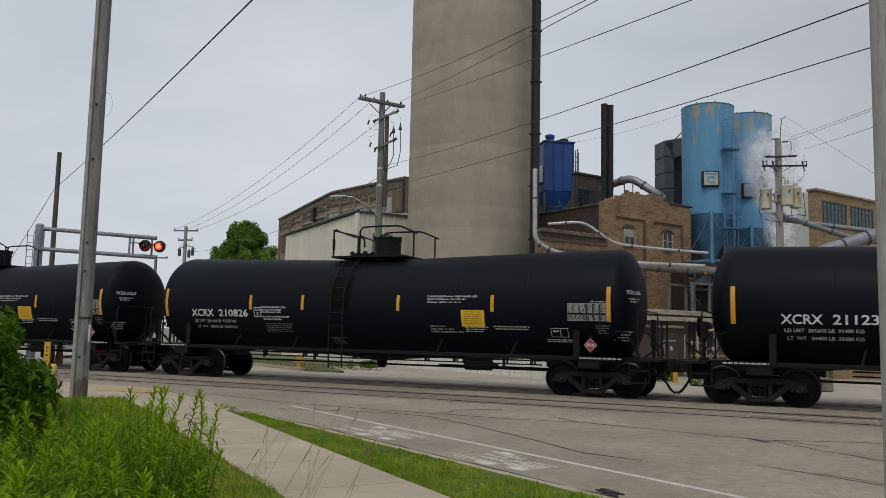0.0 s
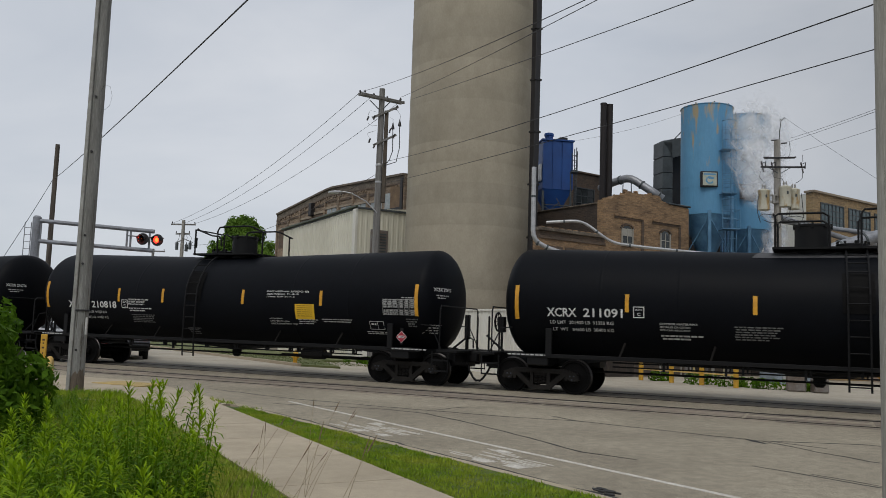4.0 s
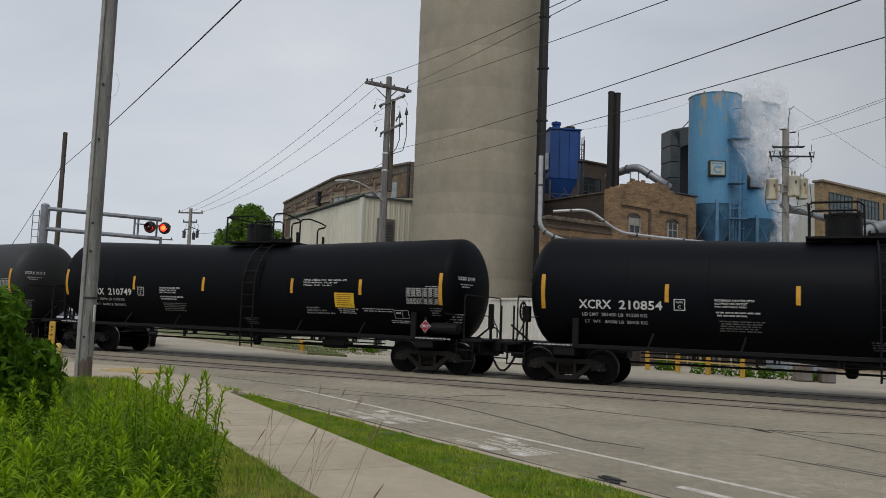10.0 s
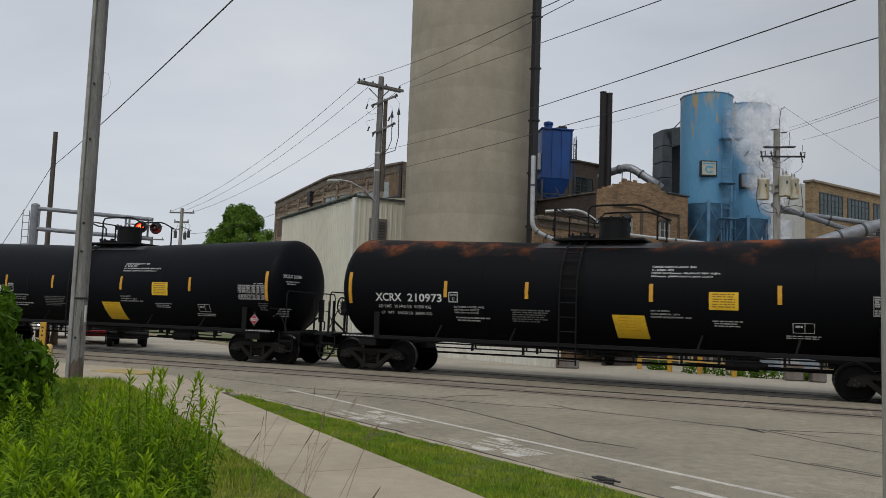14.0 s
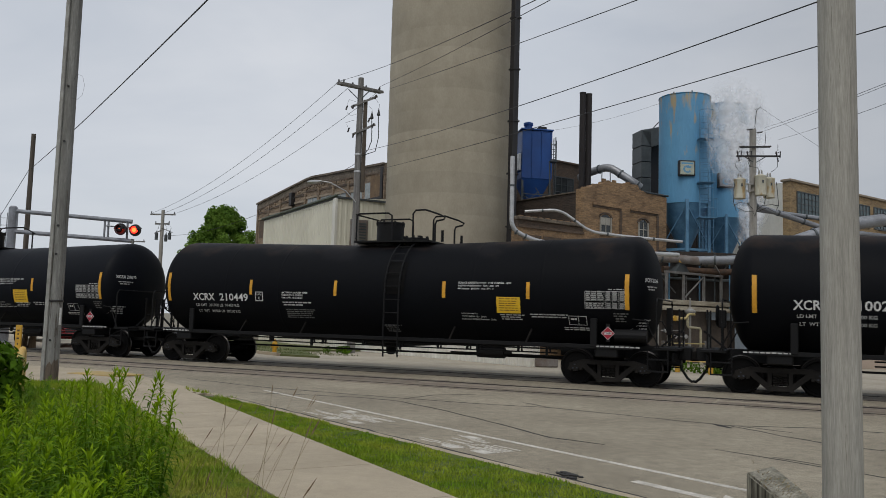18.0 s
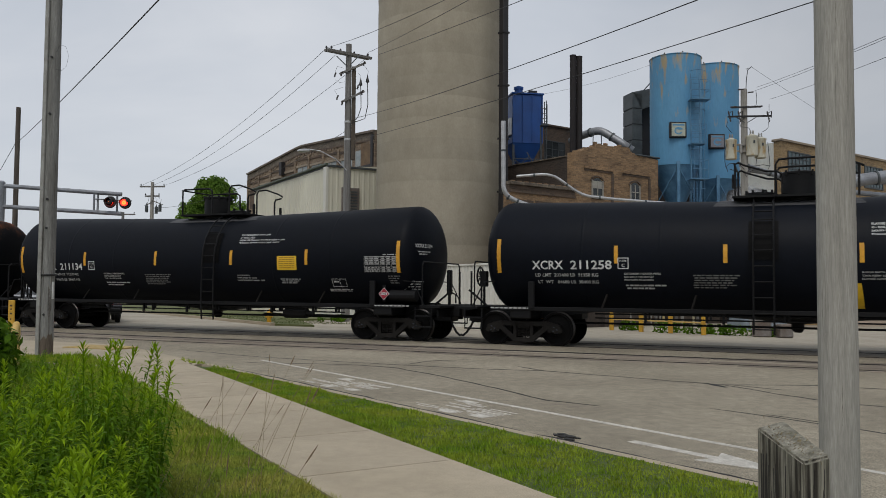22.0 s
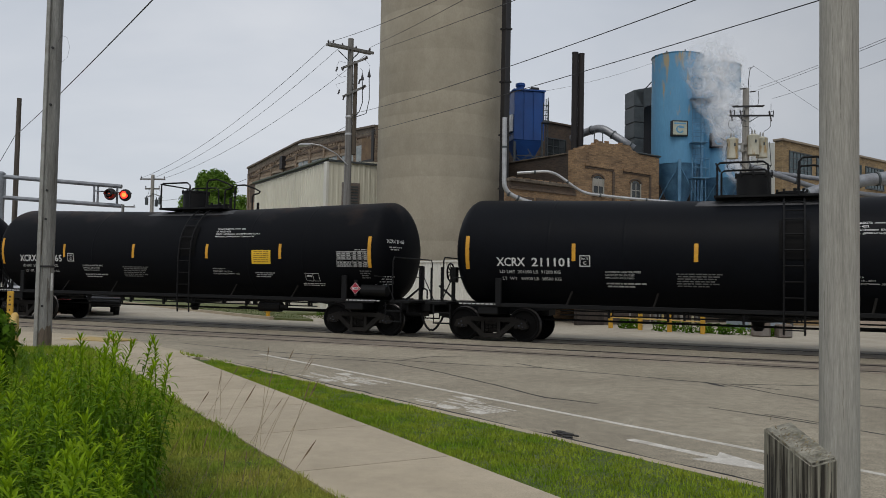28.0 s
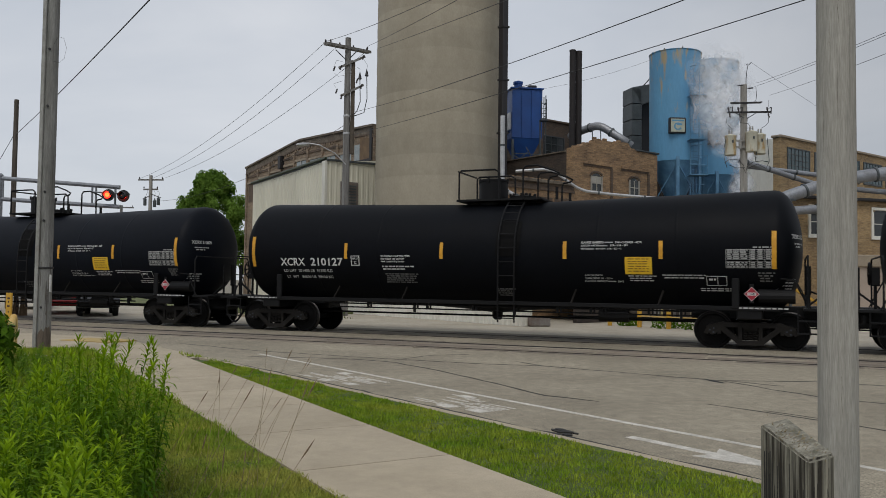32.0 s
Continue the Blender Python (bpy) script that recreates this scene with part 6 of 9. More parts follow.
def rust_streaks(m):
    """Lets rust run down from the rim of a painted drum."""
    t = m.node_tree
    p = t.nodes["Principled BSDF"]
    old = p.inputs["Base Color"].links[0].from_socket
    co = t.nodes.new("ShaderNodeTexCoord")
    mp = t.nodes.new("ShaderNodeMapping")
    mp.inputs["Scale"].default_value = (2.4, 2.4, 0.55)
    nz = t.nodes.new("ShaderNodeTexNoise")
    nz.inputs["Scale"].default_value, nz.inputs["Detail"].default_value = 1.6, 5.0
    sep = t.nodes.new("ShaderNodeSeparateXYZ")
    t.links.new(co.outputs["Object"], mp.inputs["Vector"])
    t.links.new(co.outputs["Object"], sep.inputs[0])
    t.links.new(mp.outputs[0], nz.inputs["Vector"])
    add = t.nodes.new("ShaderNodeMath")
    add.operation = "MULTIPLY_ADD"
    t.links.new(sep.outputs["Z"], add.inputs[0])
    add.inputs[1].default_value = 0.055
    t.links.new(nz.outputs["Fac"], add.inputs[2])
    rg = t.nodes.new("ShaderNodeMapRange")
    rg.inputs[1].default_value, rg.inputs[2].default_value = 1.22, 1.34
    t.links.new(add.outputs[0], rg.inputs[0])
    mx = t.nodes.new("ShaderNodeMix")
    mx.data_type = "RGBA"
    t.links.new(rg.outputs[0], mx.inputs["Factor"])
    t.links.new(old, mx.inputs[6])
    mx.inputs[7].default_value = (0.38, 0.31, 0.19, 1)
    t.links.new(mx.outputs[2], p.inputs["Base Color"])


rust_streaks(blue_light)


def drum(x, y, r, z0, z1, label):
    t = thing("blue_silo", pose(x, y, 0), label, "silo", "pale blue steel silos")
    bm = nb()
    lathe(bm, [(r, z0), (r, z1 - 0.05), (r + 0.03, z1 - 0.03), (r + 0.03, z1), (r * 0.6, z1 + 0.12), (0.05, z1 + 0.16)], 40)
    sh = part("drum", bm, blue_light, t, smooth=True)
    for k in range(1, 4):
        bm = nb()
        z = z0 + (z1 - z0) * k / 4
        lathe(bm, [(r + 0.002, z - 0.012), (r + 0.005, z - 0.01), (r + 0.005, z + 0.01), (r + 0.002, z + 0.012)], 40, caps=False)
        part("seam_band", bm, blue_light, sh)
    for k in range(8):
        a = k * math.pi / 4
        bm = nb()
        tube(bm, [(r * 0.9 * math.cos(a), r * 0.9 * math.sin(a), z1), (r * 0.9 * math.cos(a), r * 0.9 * math.sin(a), z1 + 0.11)], 0.03, 6)
        part("rim_bolt", bm, black_steel, sh)
    bm = nb()
    lathe(bm, [(0.25, z0 - 2.5), (0.3, z0 - 2.3), (r * 0.98, z0)], 32)
    part("cone", bm, blue_frame, t, smooth=True)
    for k in range(6):
        a = k * math.pi / 3 + 0.3
        p = Vector((r * math.cos(a), r * math.sin(a), 0))
        bm = nb()
        box(bm, p.x - 0.08, p.x + 0.08, p.y - 0.08, p.y + 0.08, 3.2, z0 + 0.15)
        part("leg", bm, blue_frame, t)
        a2 = a + math.pi / 3
        q = Vector((r * math.cos(a2), r * math.sin(a2), 0))
        bm = nb()
        if k % 2:
            p, q = q, p
        beam(bm, p + Vector((0, 0, z0 - 0.1)), q + Vector((0, 0, z0 - 2.2)), 0.045, 0.045)
        part("brace", bm, blue_frame, t)
        bm = nb()
        beam(bm, p + Vector((0, 0, z0 - 2.4)), q + Vector((0, 0, z0 - 2.4)), 0.09, 0.12)
        part("ring_beam", bm, blue_frame, t)
    bm = nb()
    lathe(bm, [(r + 0.02, 3.0), (r + 0.02, 3.2)], 24)
    part("deck", bm, grey_steel, t)
    return t


sign_pale = surface("sign_pale", (0.52, 0.53, 0.40), (0.36, 0.40, 0.34), 0.6, 3, 20, 0.1, 0)
sign_dull = surface("sign_dull", (0.26, 0.25, 0.26), (0.18, 0.2, 0.24), 0.6, 3, 20, 0.1, 0)
d1 = drum(13.75, 42.0, 1.32, 7.95, 13.68, "pale blue steel silo with rust streaks, ladder and conical base")
d2 = drum(16.75, 44.6, 1.34, 7.6, 13.95, "pale blue steel silo half hidden in steam")
for t, x, z in ((d1, -0.32, 9.68), (d2, -0.35, 9.6)):
    r = 1.33
    bm = nb()
    box(bm, x - 0.42, x + 0.42, -r - 0.1, -r + 0.15, z - 0.4, z + 0.4, 0.02)
    pl = part("sign_frame", bm, black_steel, t)
    bm = nb()
    box(bm, x - 0.35, x + 0.35, -r - 0.12, -r - 0.1, z - 0.33, z + 0.33)
    part("sign_face", bm, sign_pale if t is d1 else sign_dull, pl, "worn pale sign panel with a blue mark")
    bm = nb()
    for i in range(2, 13):
        a0, a1 = i * math.pi / 7, (i + 0.92) * math.pi / 7
        f = [(x + q * math.cos(w), -r - 0.124, z - 0.06 + q * math.sin(w) * 0.9) for q, w in ((0.13, a0), (0.22, a0), (0.22, a1), (0.13, a1))]
        bm.faces.new([bm.verts.new(p) for p in f])
    box(bm, x - 0.05, x + 0.2, -r - 0.13, -r - 0.12, z + 0.0, z + 0.09)
    box(bm, x - 0.3, x + 0.3, -r - 0.126, -r - 0.12, z + 0.2, z + 0.28)
    part("sign_mark", bm, blue_light, pl)
# caged ladder and landings
cage = thing("caged_ladder", pose(14.3, 40.62, 0), "blue caged steel ladder with landings on the silo", "ladder")
for x in (-0.22, 0.22):
    bm = nb()
    tube(bm, [(x, 0, 3.2), (x, 0, 12.6)], 0.022, 6)
    part("ladder_rail", bm, blue_frame, cage)
for k in range(30):
    bm = nb()
    tube(bm, [(-0.22, 0, 3.4 + k * 0.31), (0.22, 0, 3.4 + k * 0.31)], 0.012, 5)
    part("rung", bm, blue_frame, cage)
for k in range(9):
    bm = nb()
    tube(bm, [(0.36 * math.cos(a), -0.36 + 0.36 * math.sin(a), 4.6 + k * 1.0) for a in [i * math.pi / 6 - math.pi for i in range(7)]], 0.016, 5)
    part("cage_hoop", bm, blue_frame, cage)
for k in range(5):
    a = -math.pi + k * math.pi / 4
    bm = nb()
    tube(bm, [(0.36 * math.cos(a), -0.36 + 0.36 * math.sin(a), 4.6), (0.36 * math.cos(a), -0.36 + 0.36 * math.sin(a), 12.4)], 0.008, 4)
    part("cage_bar", bm, blue_frame, cage)
for z, wide in ((7.1, 0.5), (8.9, 0.4), (11.15, 0.62)):
    bm = nb()
    box(bm, -0.35, wide, -0.5, 0.2, z, z + 0.05)
    ld = part("landing", bm, blue_frame, cage)
    bm = nb()
    for zz in (0.5, 1.0):
        tube(bm, [(-0.35, -0.48, z + zz), (wide, -0.48, z + zz), (wide, 0.2, z + zz)], 0.013, 5)
    for x in (-0.35, 0.08, wide):
        tube(bm, [(x, -0.48, z), (x, -0.48, z + 1.0)], 0.018, 5)
    part("landing_rail", bm, blue_frame, ld)
# machinery and frames low in the yard
platform = thing("loading_platform", at_road(23.0, 27.29), "raised brown platform with a pale weathered ledge", "platform")
bm = nb()
box(bm, -3.2, 8.2, 0, 3.1, 2.60, 2.81, 0.02)
part("deck", bm, ledge_worn, platform)
rnd = random.Random(77)
for k in range(11):
    x = -3.1 + k * 1.02
    bm = nb()
    slope_wall(bm, [(x, 2.34), (x + 1.0, 2.35 + rnd.uniform(-0.02, 0.02)), (x + 1.0, 2.51 + rnd.uniform(-0.02, 0.02)), (x, 2.52)], -0.22, 0.0)
    part("canopy_sheet", bm, ledge_worn, platform)
for k in range(7):
    bm = nb()
    box(bm, -3.1 + k * 1.6, -1.52 + k * 1.6, 0.12 + 0.03 * (k % 2), 0.3, 0, 2.6)
    part("wall_panel", bm, yard_wall if k % 3 else shed_rust, platform)
bm = nb()
box(bm, -3.1, 1.2, -0.05, 0.1, 2.04, 2.16, 0.01)
part("ledger", bm, ledge_worn, platform)
bm = nb()
box(bm, 4.75, 7.4, -0.1, 0.1, 1.97, 2.36, 0.02)
part("side_panel", bm, cabinet_blue, platform, "blue-grey steel panel")
for x in (2.0, 4.75, 7.4):
    bm = nb()
    box(bm, x - 0.05, x + 0.05, -0.12, -0.02, 0, 2.34)
    part("post", bm, grey_steel, platform)
tower = thing("steel_frame", at_road(23.3, 27.29), "slim grey steel support frame with machinery on the platform", "frame")
for x in (2.2, 3.4, 4.88, 6.2):
    for y in (0, 1.3):
        bm = nb()
        box(bm, x - 0.05, x + 0.05, y - 0.05, y + 0.05, 2.81, 4.0)
        part("post", bm, frame_steel, tower)
bm = nb()
box(bm, 2.1, 6.3, -0.06, 0.06, 4.0, 4.1)
part("beam", bm, frame_steel, tower)
bm = nb()
box(bm, 2.1, 6.3, 1.24, 1.36, 4.0, 4.1)
part("beam", bm, frame_steel, tower)
for p, q in (((3.5, 0, 2.95), (4.82, 0, 3.92)), ((3.5, 1.3, 3.9), (4.8, 1.3, 3.0)), ((5.0, 1.3, 2.95), (6.1, 1.3, 3.9))):
    bm = nb()
    beam(bm, p, q, 0.05, 0.05)
    part("brace", bm, frame_steel, tower)
bm = nb()
for x in (3.62, 3.86):
    tube(bm, [(x, 0.2, 2.85), (x, 0.2, 3.95)], 0.02, 5)
for k in range(5):
    tube(bm, [(3.62, 0.2, 3.0 + k * 0.2), (3.86, 0.2, 3.0 + k * 0.2)], 0.015, 5)
part("ladder", bm, frame_steel, tower)
bm = nb()
beam(bm, (6.2, 0, 4.1), (5.66, 0, 4.6), 0.06, 0.06)
beam(bm, (6.2, 0, 4.1), (6.75, 0, 4.66), 0.06, 0.06)
part("duct_fork", bm, frame_steel, tower)
bm = nb()
slope_wall(bm, [(3.3, 4.1), (4.3, 4.1), (4.05, 4.42), (3.9, 4.46), (3.85, 4.7), (3.6, 4.7), (3.5, 4.4)], 0.35, 0.85)
part("motor", bm, grey_steel, tower)
bm = nb()
box(bm, 3.5, 3.95, 0.3, 0.345, 4.56, 4.68)
part("label_plate", bm, yellow_paint, tower)
bm = nb()
tube(bm, [(4.6, 1.2, 4.92), (5.3, 1.2, 4.74), (6.1, 1.2, 4.6), (7.4, 1.2, 4.5)], 0.17, 10)
part("rusty_duct", bm, rust_brown, tower, "rust-brown duct", smooth=True)

backing = thing("machine_hall", pose(12.6, 48.5, 0), "dark sheet-metal machine hall behind the blue silos", "building")
for k in range(6):
    bm = nb()
    box(bm, -0.6 + k * 0.92, 0.3 + k * 0.92, 0, 0.08 + 0.02 * (k % 2), 0, 7.9 - 0.12 * (k % 3))
    part("cladding", bm, shed_rust, backing)
bm = nb()
box(bm, -0.6, 4.9, 0.11, 3, 0, 7.6)
part("core", bm, shed_rust, backing)

process = thing("process_shed", pose(12.2, 38.3, 0, 0, 0, 6), "dark rusty sheet-metal process shed under the blue silos", "shed")
for k in range(6):
    bm = nb()
    box(bm, -0.9 + k * 0.98, 0.06 + k * 0.98, 0, 0.06 + 0.02 * (k % 2), 2.4, 5.2)
    part("cladding", bm, shed_rust, process)
bm = nb()
box(bm, -0.9, 5.0, 0.08, 2.5, 0, 5.1)
part("core", bm, shed_rust, process)
for z, r, m_ in ((4.75, 0.12, rust_pipe), (4.3, 0.16, rust_brown), (3.9, 0.07, grey_steel)):
    bm = nb()
    tube(bm, [(-0.8, -0.25, z), (2.0, -0.25, z - 0.05), (4.9, -0.25, z + 0.1)], r, 10)
    part("header", bm, m_, process, smooth=True)
for k in range(7):
    bm = nb()
    tube(bm, [(-0.5 + k * 0.75, -0.3, 2.4), (-0.5 + k * 0.75, -0.3, 5.2 - 0.3 * (k % 3))], 0.035, 6)
    part("riser", bm, grey_steel if k % 2 else blue_frame, process)

# pipework and barriers in the yard
manifold = thing("pipe_manifold", at_road(22.4, 27.29), "thin pale pipes and valves in front of the platform", "pipework")
for pts, r in (([(0.75, 0, 1.44), (1.95, 0, 1.46), (1.95, 0, 0.3)], 0.03), ([(1.28, 0.1, 0.2), (1.28, 0.1, 1.2), (2.72, 0.1, 1.2), (2.72, 0.1, 0.2)], 0.035), ([(0.8, 0.2, 1.8), (0.8, 0.2, 0.1)], 0.03), ([(-0.4, 0.3, 0.1), (-0.4, 0.3, 1.5), (0.3, 0.3, 1.5)], 0.035), ([(6.5, 0.2, 0.1), (6.5, 0.2, 1.5)], 0.05)):
    bm = nb()
    tube(bm, pts, r, 8)
    part("standpipe", bm, pipe_chalk, manifold, smooth=True)
for x, z in ((0.95, 1.44), (1.6, 1.2), (2.3, 1.2), (-0.4, 1.2)):
    bm = nb()
    lathe(bm, [(0.09, -0.02), (0.1, 0), (0.09, 0.02)], 12, pose(x, -0.09, z, 90))
    part("valve_wheel", bm, galvanised, manifold)
    bm = nb()
    box(bm, x - 0.06, x + 0.06, -0.06, 0.06, z - 0.07, z + 0.07, 0.02)
    part("valve_body", bm, grey_steel, manifold)
bm = nb()
lathe(bm, [(0.2, 2.2), (0.24, 2.28), (0.24, 2.34), (0.1, 2.42), (0.04, 2.5), (0.035, 2.9)], 12, pose(2.95, 0.2, 0))
part("vent_cowl", bm, pipe_chalk, manifold, "pale domed vent")
bm = nb()
tube(bm, [(2.95, 0.2, 0), (2.95, 0.2, 2.22)], 0.05, 8)
part("vent_stack", bm, pipe_chalk, manifold)
bm = nb()
beam(bm, (0.5, -0.25, 0.92), (3.45, -0.25, 0.9), 0.03, 0.05)
part("kick_rail", bm, gas_yellow, manifold, "worn yellow rail")
for x in (0.55, 1.9, 3.4):
    bm = nb()
    box(bm, x - 0.05, x + 0.05, -0.3, -0.2, 0, 1.02, 0.01)
    part("rail_post", bm, frame_steel, manifold)
gas = thing("gas_pipe", at_road(22.2, 27.29), "cream and yellow bent gas pipe with a valve in the yard", "pipe")
bm = nb()
tube(bm, [(1.12, 0, 0), (1.12, 0, 1.9), (1.18, 0, 1.96), (2.1, 0, 1.98), (2.2, 0, 2.04), (2.27, 0, 2.14), (2.4, 0, 2.17), (2.74, 0, 2.17)], 0.05, 8)
part("run", bm, gas_yellow, gas, smooth=True)
bm = nb()
tube(bm, [(2.27, 0.02, 2.12), (2.27, 0.02, 1.7), (2.35, 0.02, 1.61), (3.1, 0.02, 1.58), (3.19, 0.02, 1.5), (3.2, 0.02, 0)], 0.052, 8)
part("drop", bm, cream_pipe, gas, "cream painted pipe", smooth=True)
bm = nb()
lathe(bm, [(0.11, -0.03), (0.12, 0), (0.11, 0.03)], 12, pose(1.3, -0.07, 1.97, 90))
part("valve_wheel", bm, yellow_paint, gas)
bm = nb()
box(bm, 1.32, 1.62, -0.08, 0.08, 1.87, 2.08, 0.03)
part("regulator", bm, yellow_worn, gas)
scaf = thing("roof_gantry", pose(6.6, 41.6, 0), "thin grey steel mast and struts on the roof", "frame")
bm = nb()
tube(bm, [(0, 0, 7.4), (-0.04, 0, 10.0)], 0.035, 6)
part("mast", bm, grey_steel, scaf)
for x in (0.03, 0.3):
    bm = nb()
    tube(bm, [(x, 0, 10.0), (x, 0, 11.0 + 0.1 * (x > 0.2))], 0.022, 5)
    part("handrail", bm, grey_steel, scaf)
for k in range(4):
    bm = nb()
    tube(bm, [(0.03, 0, 10.1 + 0.26 * k), (0.3, 0, 10.1 + 0.26 * k)], 0.016, 5)
    part("rung", bm, grey_steel, scaf)
bm = nb()
box(bm, -0.05, 0.34, -0.25, 0.25, 9.95, 10.0)
part("landing", bm, grey_steel, scaf)
for p, q in (((-0.1, 0, 7.45), (-0.75, 0, 8.6)), ((-1.65, 0, 7.45), (-0.6, 0, 8.4)), ((-1.7, 0, 7.5), (0.0, 0, 7.55))):
    bm = nb()
    beam(bm, p, q, 0.04, 0.04)
    part("strut", bm, grey_steel, scaf)
shack = thing("control_cabinet", pose(14.2, 31.5, 0, 0, 0, 12), "pale blue-grey steel cabinet in the yard", "cabinet")
bm = nb()
box(bm, -1.3, 0.6, 0, 1.2, 0, 2.7, 0.03)
part("body", bm, cabinet_blue, shack)
bm = nb()
box(bm, -1.1, -0.3, -0.03, 0.0, 0.15, 2.4)
part("door", bm, galvanised, shack)
store = thing("brick_annex", pose(18.0, 36.5, 0, 0, 0, 14), "low tan brick annex with white-framed sash windows", "building")
bm = nb()
box(bm, -0.9, 13, 0, 4, 0, 5.6)
part("wall", bm, brick_tan, store)
bm = nb()
box(bm, -1.1, 13.2, -0.25, 4.2, 5.6, 5.74, 0.03)
part("roof_edge", bm, black_steel, store)
for x in (0.25, 3.78, 7.3):
    w = sash(store, x, x + 0.85, 4.0, 5.12, 0.0, 1, 2, window_dark, sheet_white, arch=0.1)
    bm = nb()
    box(bm, x - 0.14, x + 0.99, -0.1, 0.0, 3.82, 3.9, 0.01)
    box(bm, x - 0.14, x - 0.06, -0.08, 0.0, 3.9, 5.2)
    box(bm, x + 0.91, x + 0.99, -0.08, 0.0, 3.9, 5.2)
    box(bm, x - 0.14, x + 0.99, -0.08, 0.0, 5.2, 5.34, 0.02)
    part("casing", bm, sheet_white, w, "white window casing")
dock = thing("loading_dock", pose(18.0, 35.3, 0, 0, 0, 14), "pale plastered loading dock with a weathered ledge", "loading dock")
bm = nb()
box(bm, 1.6, 13, 0, 1.1, 0, 2.5)
part("wall", bm, surface("dock_plaster", (0.47, 0.38, 0.31), (0.38, 0.31, 0.25), 0.85, 0.6, 20, 0.1, 0.1), dock)
bm = nb()
box(bm, 1.4, 13.1, -0.12, 1.15, 2.5, 3.05, 0.05)
part("ledge", bm, stone_trim, dock)
bm = nb()
beam(bm, (-1.6, -0.3, 1.5), (1.0, -0.3, 0.2), 0.1, 0.1)
part("stair_rail", bm, yellow_paint, dock)

guard = thing("guard_rail", Matrix(), "yellow steel posts with a low rail beside the yard", "guard rail")
GP = [(7.7, 31.1), (8.55, 30.05), (9.35, 29.1), (10.2, 28.1), (11.1, 27.1)]
for p in GP[:-1]:
    bm = nb()
    lathe(bm, [(0.09, 0), (0.09, 0.62), (0.06, 0.68)], 10, pose(*p, 0))
    part("post", bm, yellow_paint, guard)
for a, b in zip(GP[:-1], GP[1:-1]):
    bm = nb()
    beam(bm, (*a, 0.42), (*b, 0.42), 0.03, 0.05)
    part("rail", bm, yellow_worn, guard)
for k, (x, y, w) in enumerate(((11.9, 27.3, 0.3), (12.5, 26.9, 0.22), (4.75, 30.0, 0.42))):
    b = thing("concrete_block", pose(x, y, 0, 0, 0, -20 + 15 * k), "weathered concrete block at the edge of the yard", "block")
    bm = nb()
    box(bm, -w, w, -0.25, 0.25, 0, 0.55 - 0.1 * k, 0.04)
    part("body", bm, rust_pipe, b)


# ---- poles, lamps and wires ----
def wire_run(p, q, sag, r=0.016, label="black overhead wire", n=18):
    p, q = Vector(p), Vector(q)
    w = thing("wire", Matrix.Translation(p), label, "wire", "overhead wires")
    bm = nb()
    tube(bm, [(q - p) * (i / n) - Vector((0, 0, 4 * sag * (i / n) * (1 - i / n))) for i in range(n + 1)], r, 5)
    part("strand", bm, wire, w)


def wood_pole(x, y, top, r0, r1, label, base=0.0, material=None, lean=(0, 0)):
    t = thing("utility_pole", pose(x, y, base), label, "utility pole", "wooden utility poles")
    bm = nb()
    tube(bm, [(lean[0] * i / 8, lean[1] * i / 8, (top - base) * i / 8) for i in range(9)], r0, 20, r1=r1)
    part("shaft", bm, material or pole_wood, t, smooth=True)
    return t


def arm(t, p, q, w=0.11, pins=4, cap=True):
    bm = nb()
    beam(bm, p, q, w, w * 1.2)
    a = part("crossarm", bm, pole_wood, t)
    for i in range(pins):
        c = Vector(p).lerp(Vector(q), (i + 0.1) / (pins - 0.8))
        bm = nb()
        lathe(bm, [(0.03, 0.05), (0.03, 0.14), (0.07, 0.15), (0.07, 0.2), (0.04, 0.22), (0.06, 0.24), (0.03, 0.3)], 8, Matrix.Translation(c) @ Matrix.Scale(0.7, 4))
        part("insulator", bm, insulator, a)


pa = wood_pole(-3.02, 37.4, 12.8, 0.20, 0.13, "weathered wooden utility pole with crossarm, cutouts and street lamp")
arm(pa, (-1.0, -0.9, 12.25), (0.85, 1.1, 12.45), 0.1, 4)
arm(pa, (-0.86, -1.1, 12.22), (0.99, 0.9, 12.42), 0.1, 2)
bm = nb()
box(bm, 0.16, 0.34, -0.1, 0.08, 7.4, 11.75, 0.02)
part("riser_board", bm, bark, pa, "dark brown riser board")
for p, q in (((-0.55, -0.14, 12.2), (-0.08, -0.14, 11.75)), ((0.5, -0.14, 12.25), (0.08, -0.14, 11.8))):
    bm = nb()
    beam(bm, p, q, 0.04, 0.04)
    part("arm_brace", bm, grey_steel, pa)
for p, q in (((-0.4, -0.2, 11.35), (0.8, -0.1, 11.93)), ((-0.3, -0.2, 10.05), (0.75, -0.1, 10.6))):
    bm = nb()
    beam(bm, p, q, 0.08, 0.09)
    part("side_arm", bm, pole_wood, pa)
for x, z in ((-0.6, 11.3), (-0.48, 10.25), (-0.25, 10.0), (0.72, 11.85), (0.45, 10.75), (0.65, 10.5), (-0.3, 11.35)):
    bm = nb()
    lathe(bm, [(0.03, -0.14), (0.065, -0.1), (0.035, -0.05), (0.065, 0.0), (0.035, 0.05), (0.065, 0.1), (0.025, 0.17)], 8, pose(x, -0.22, z, 0, 18) @ Matrix.Scale(0.75, 4))
    part("cutout", bm, insulator, pa)
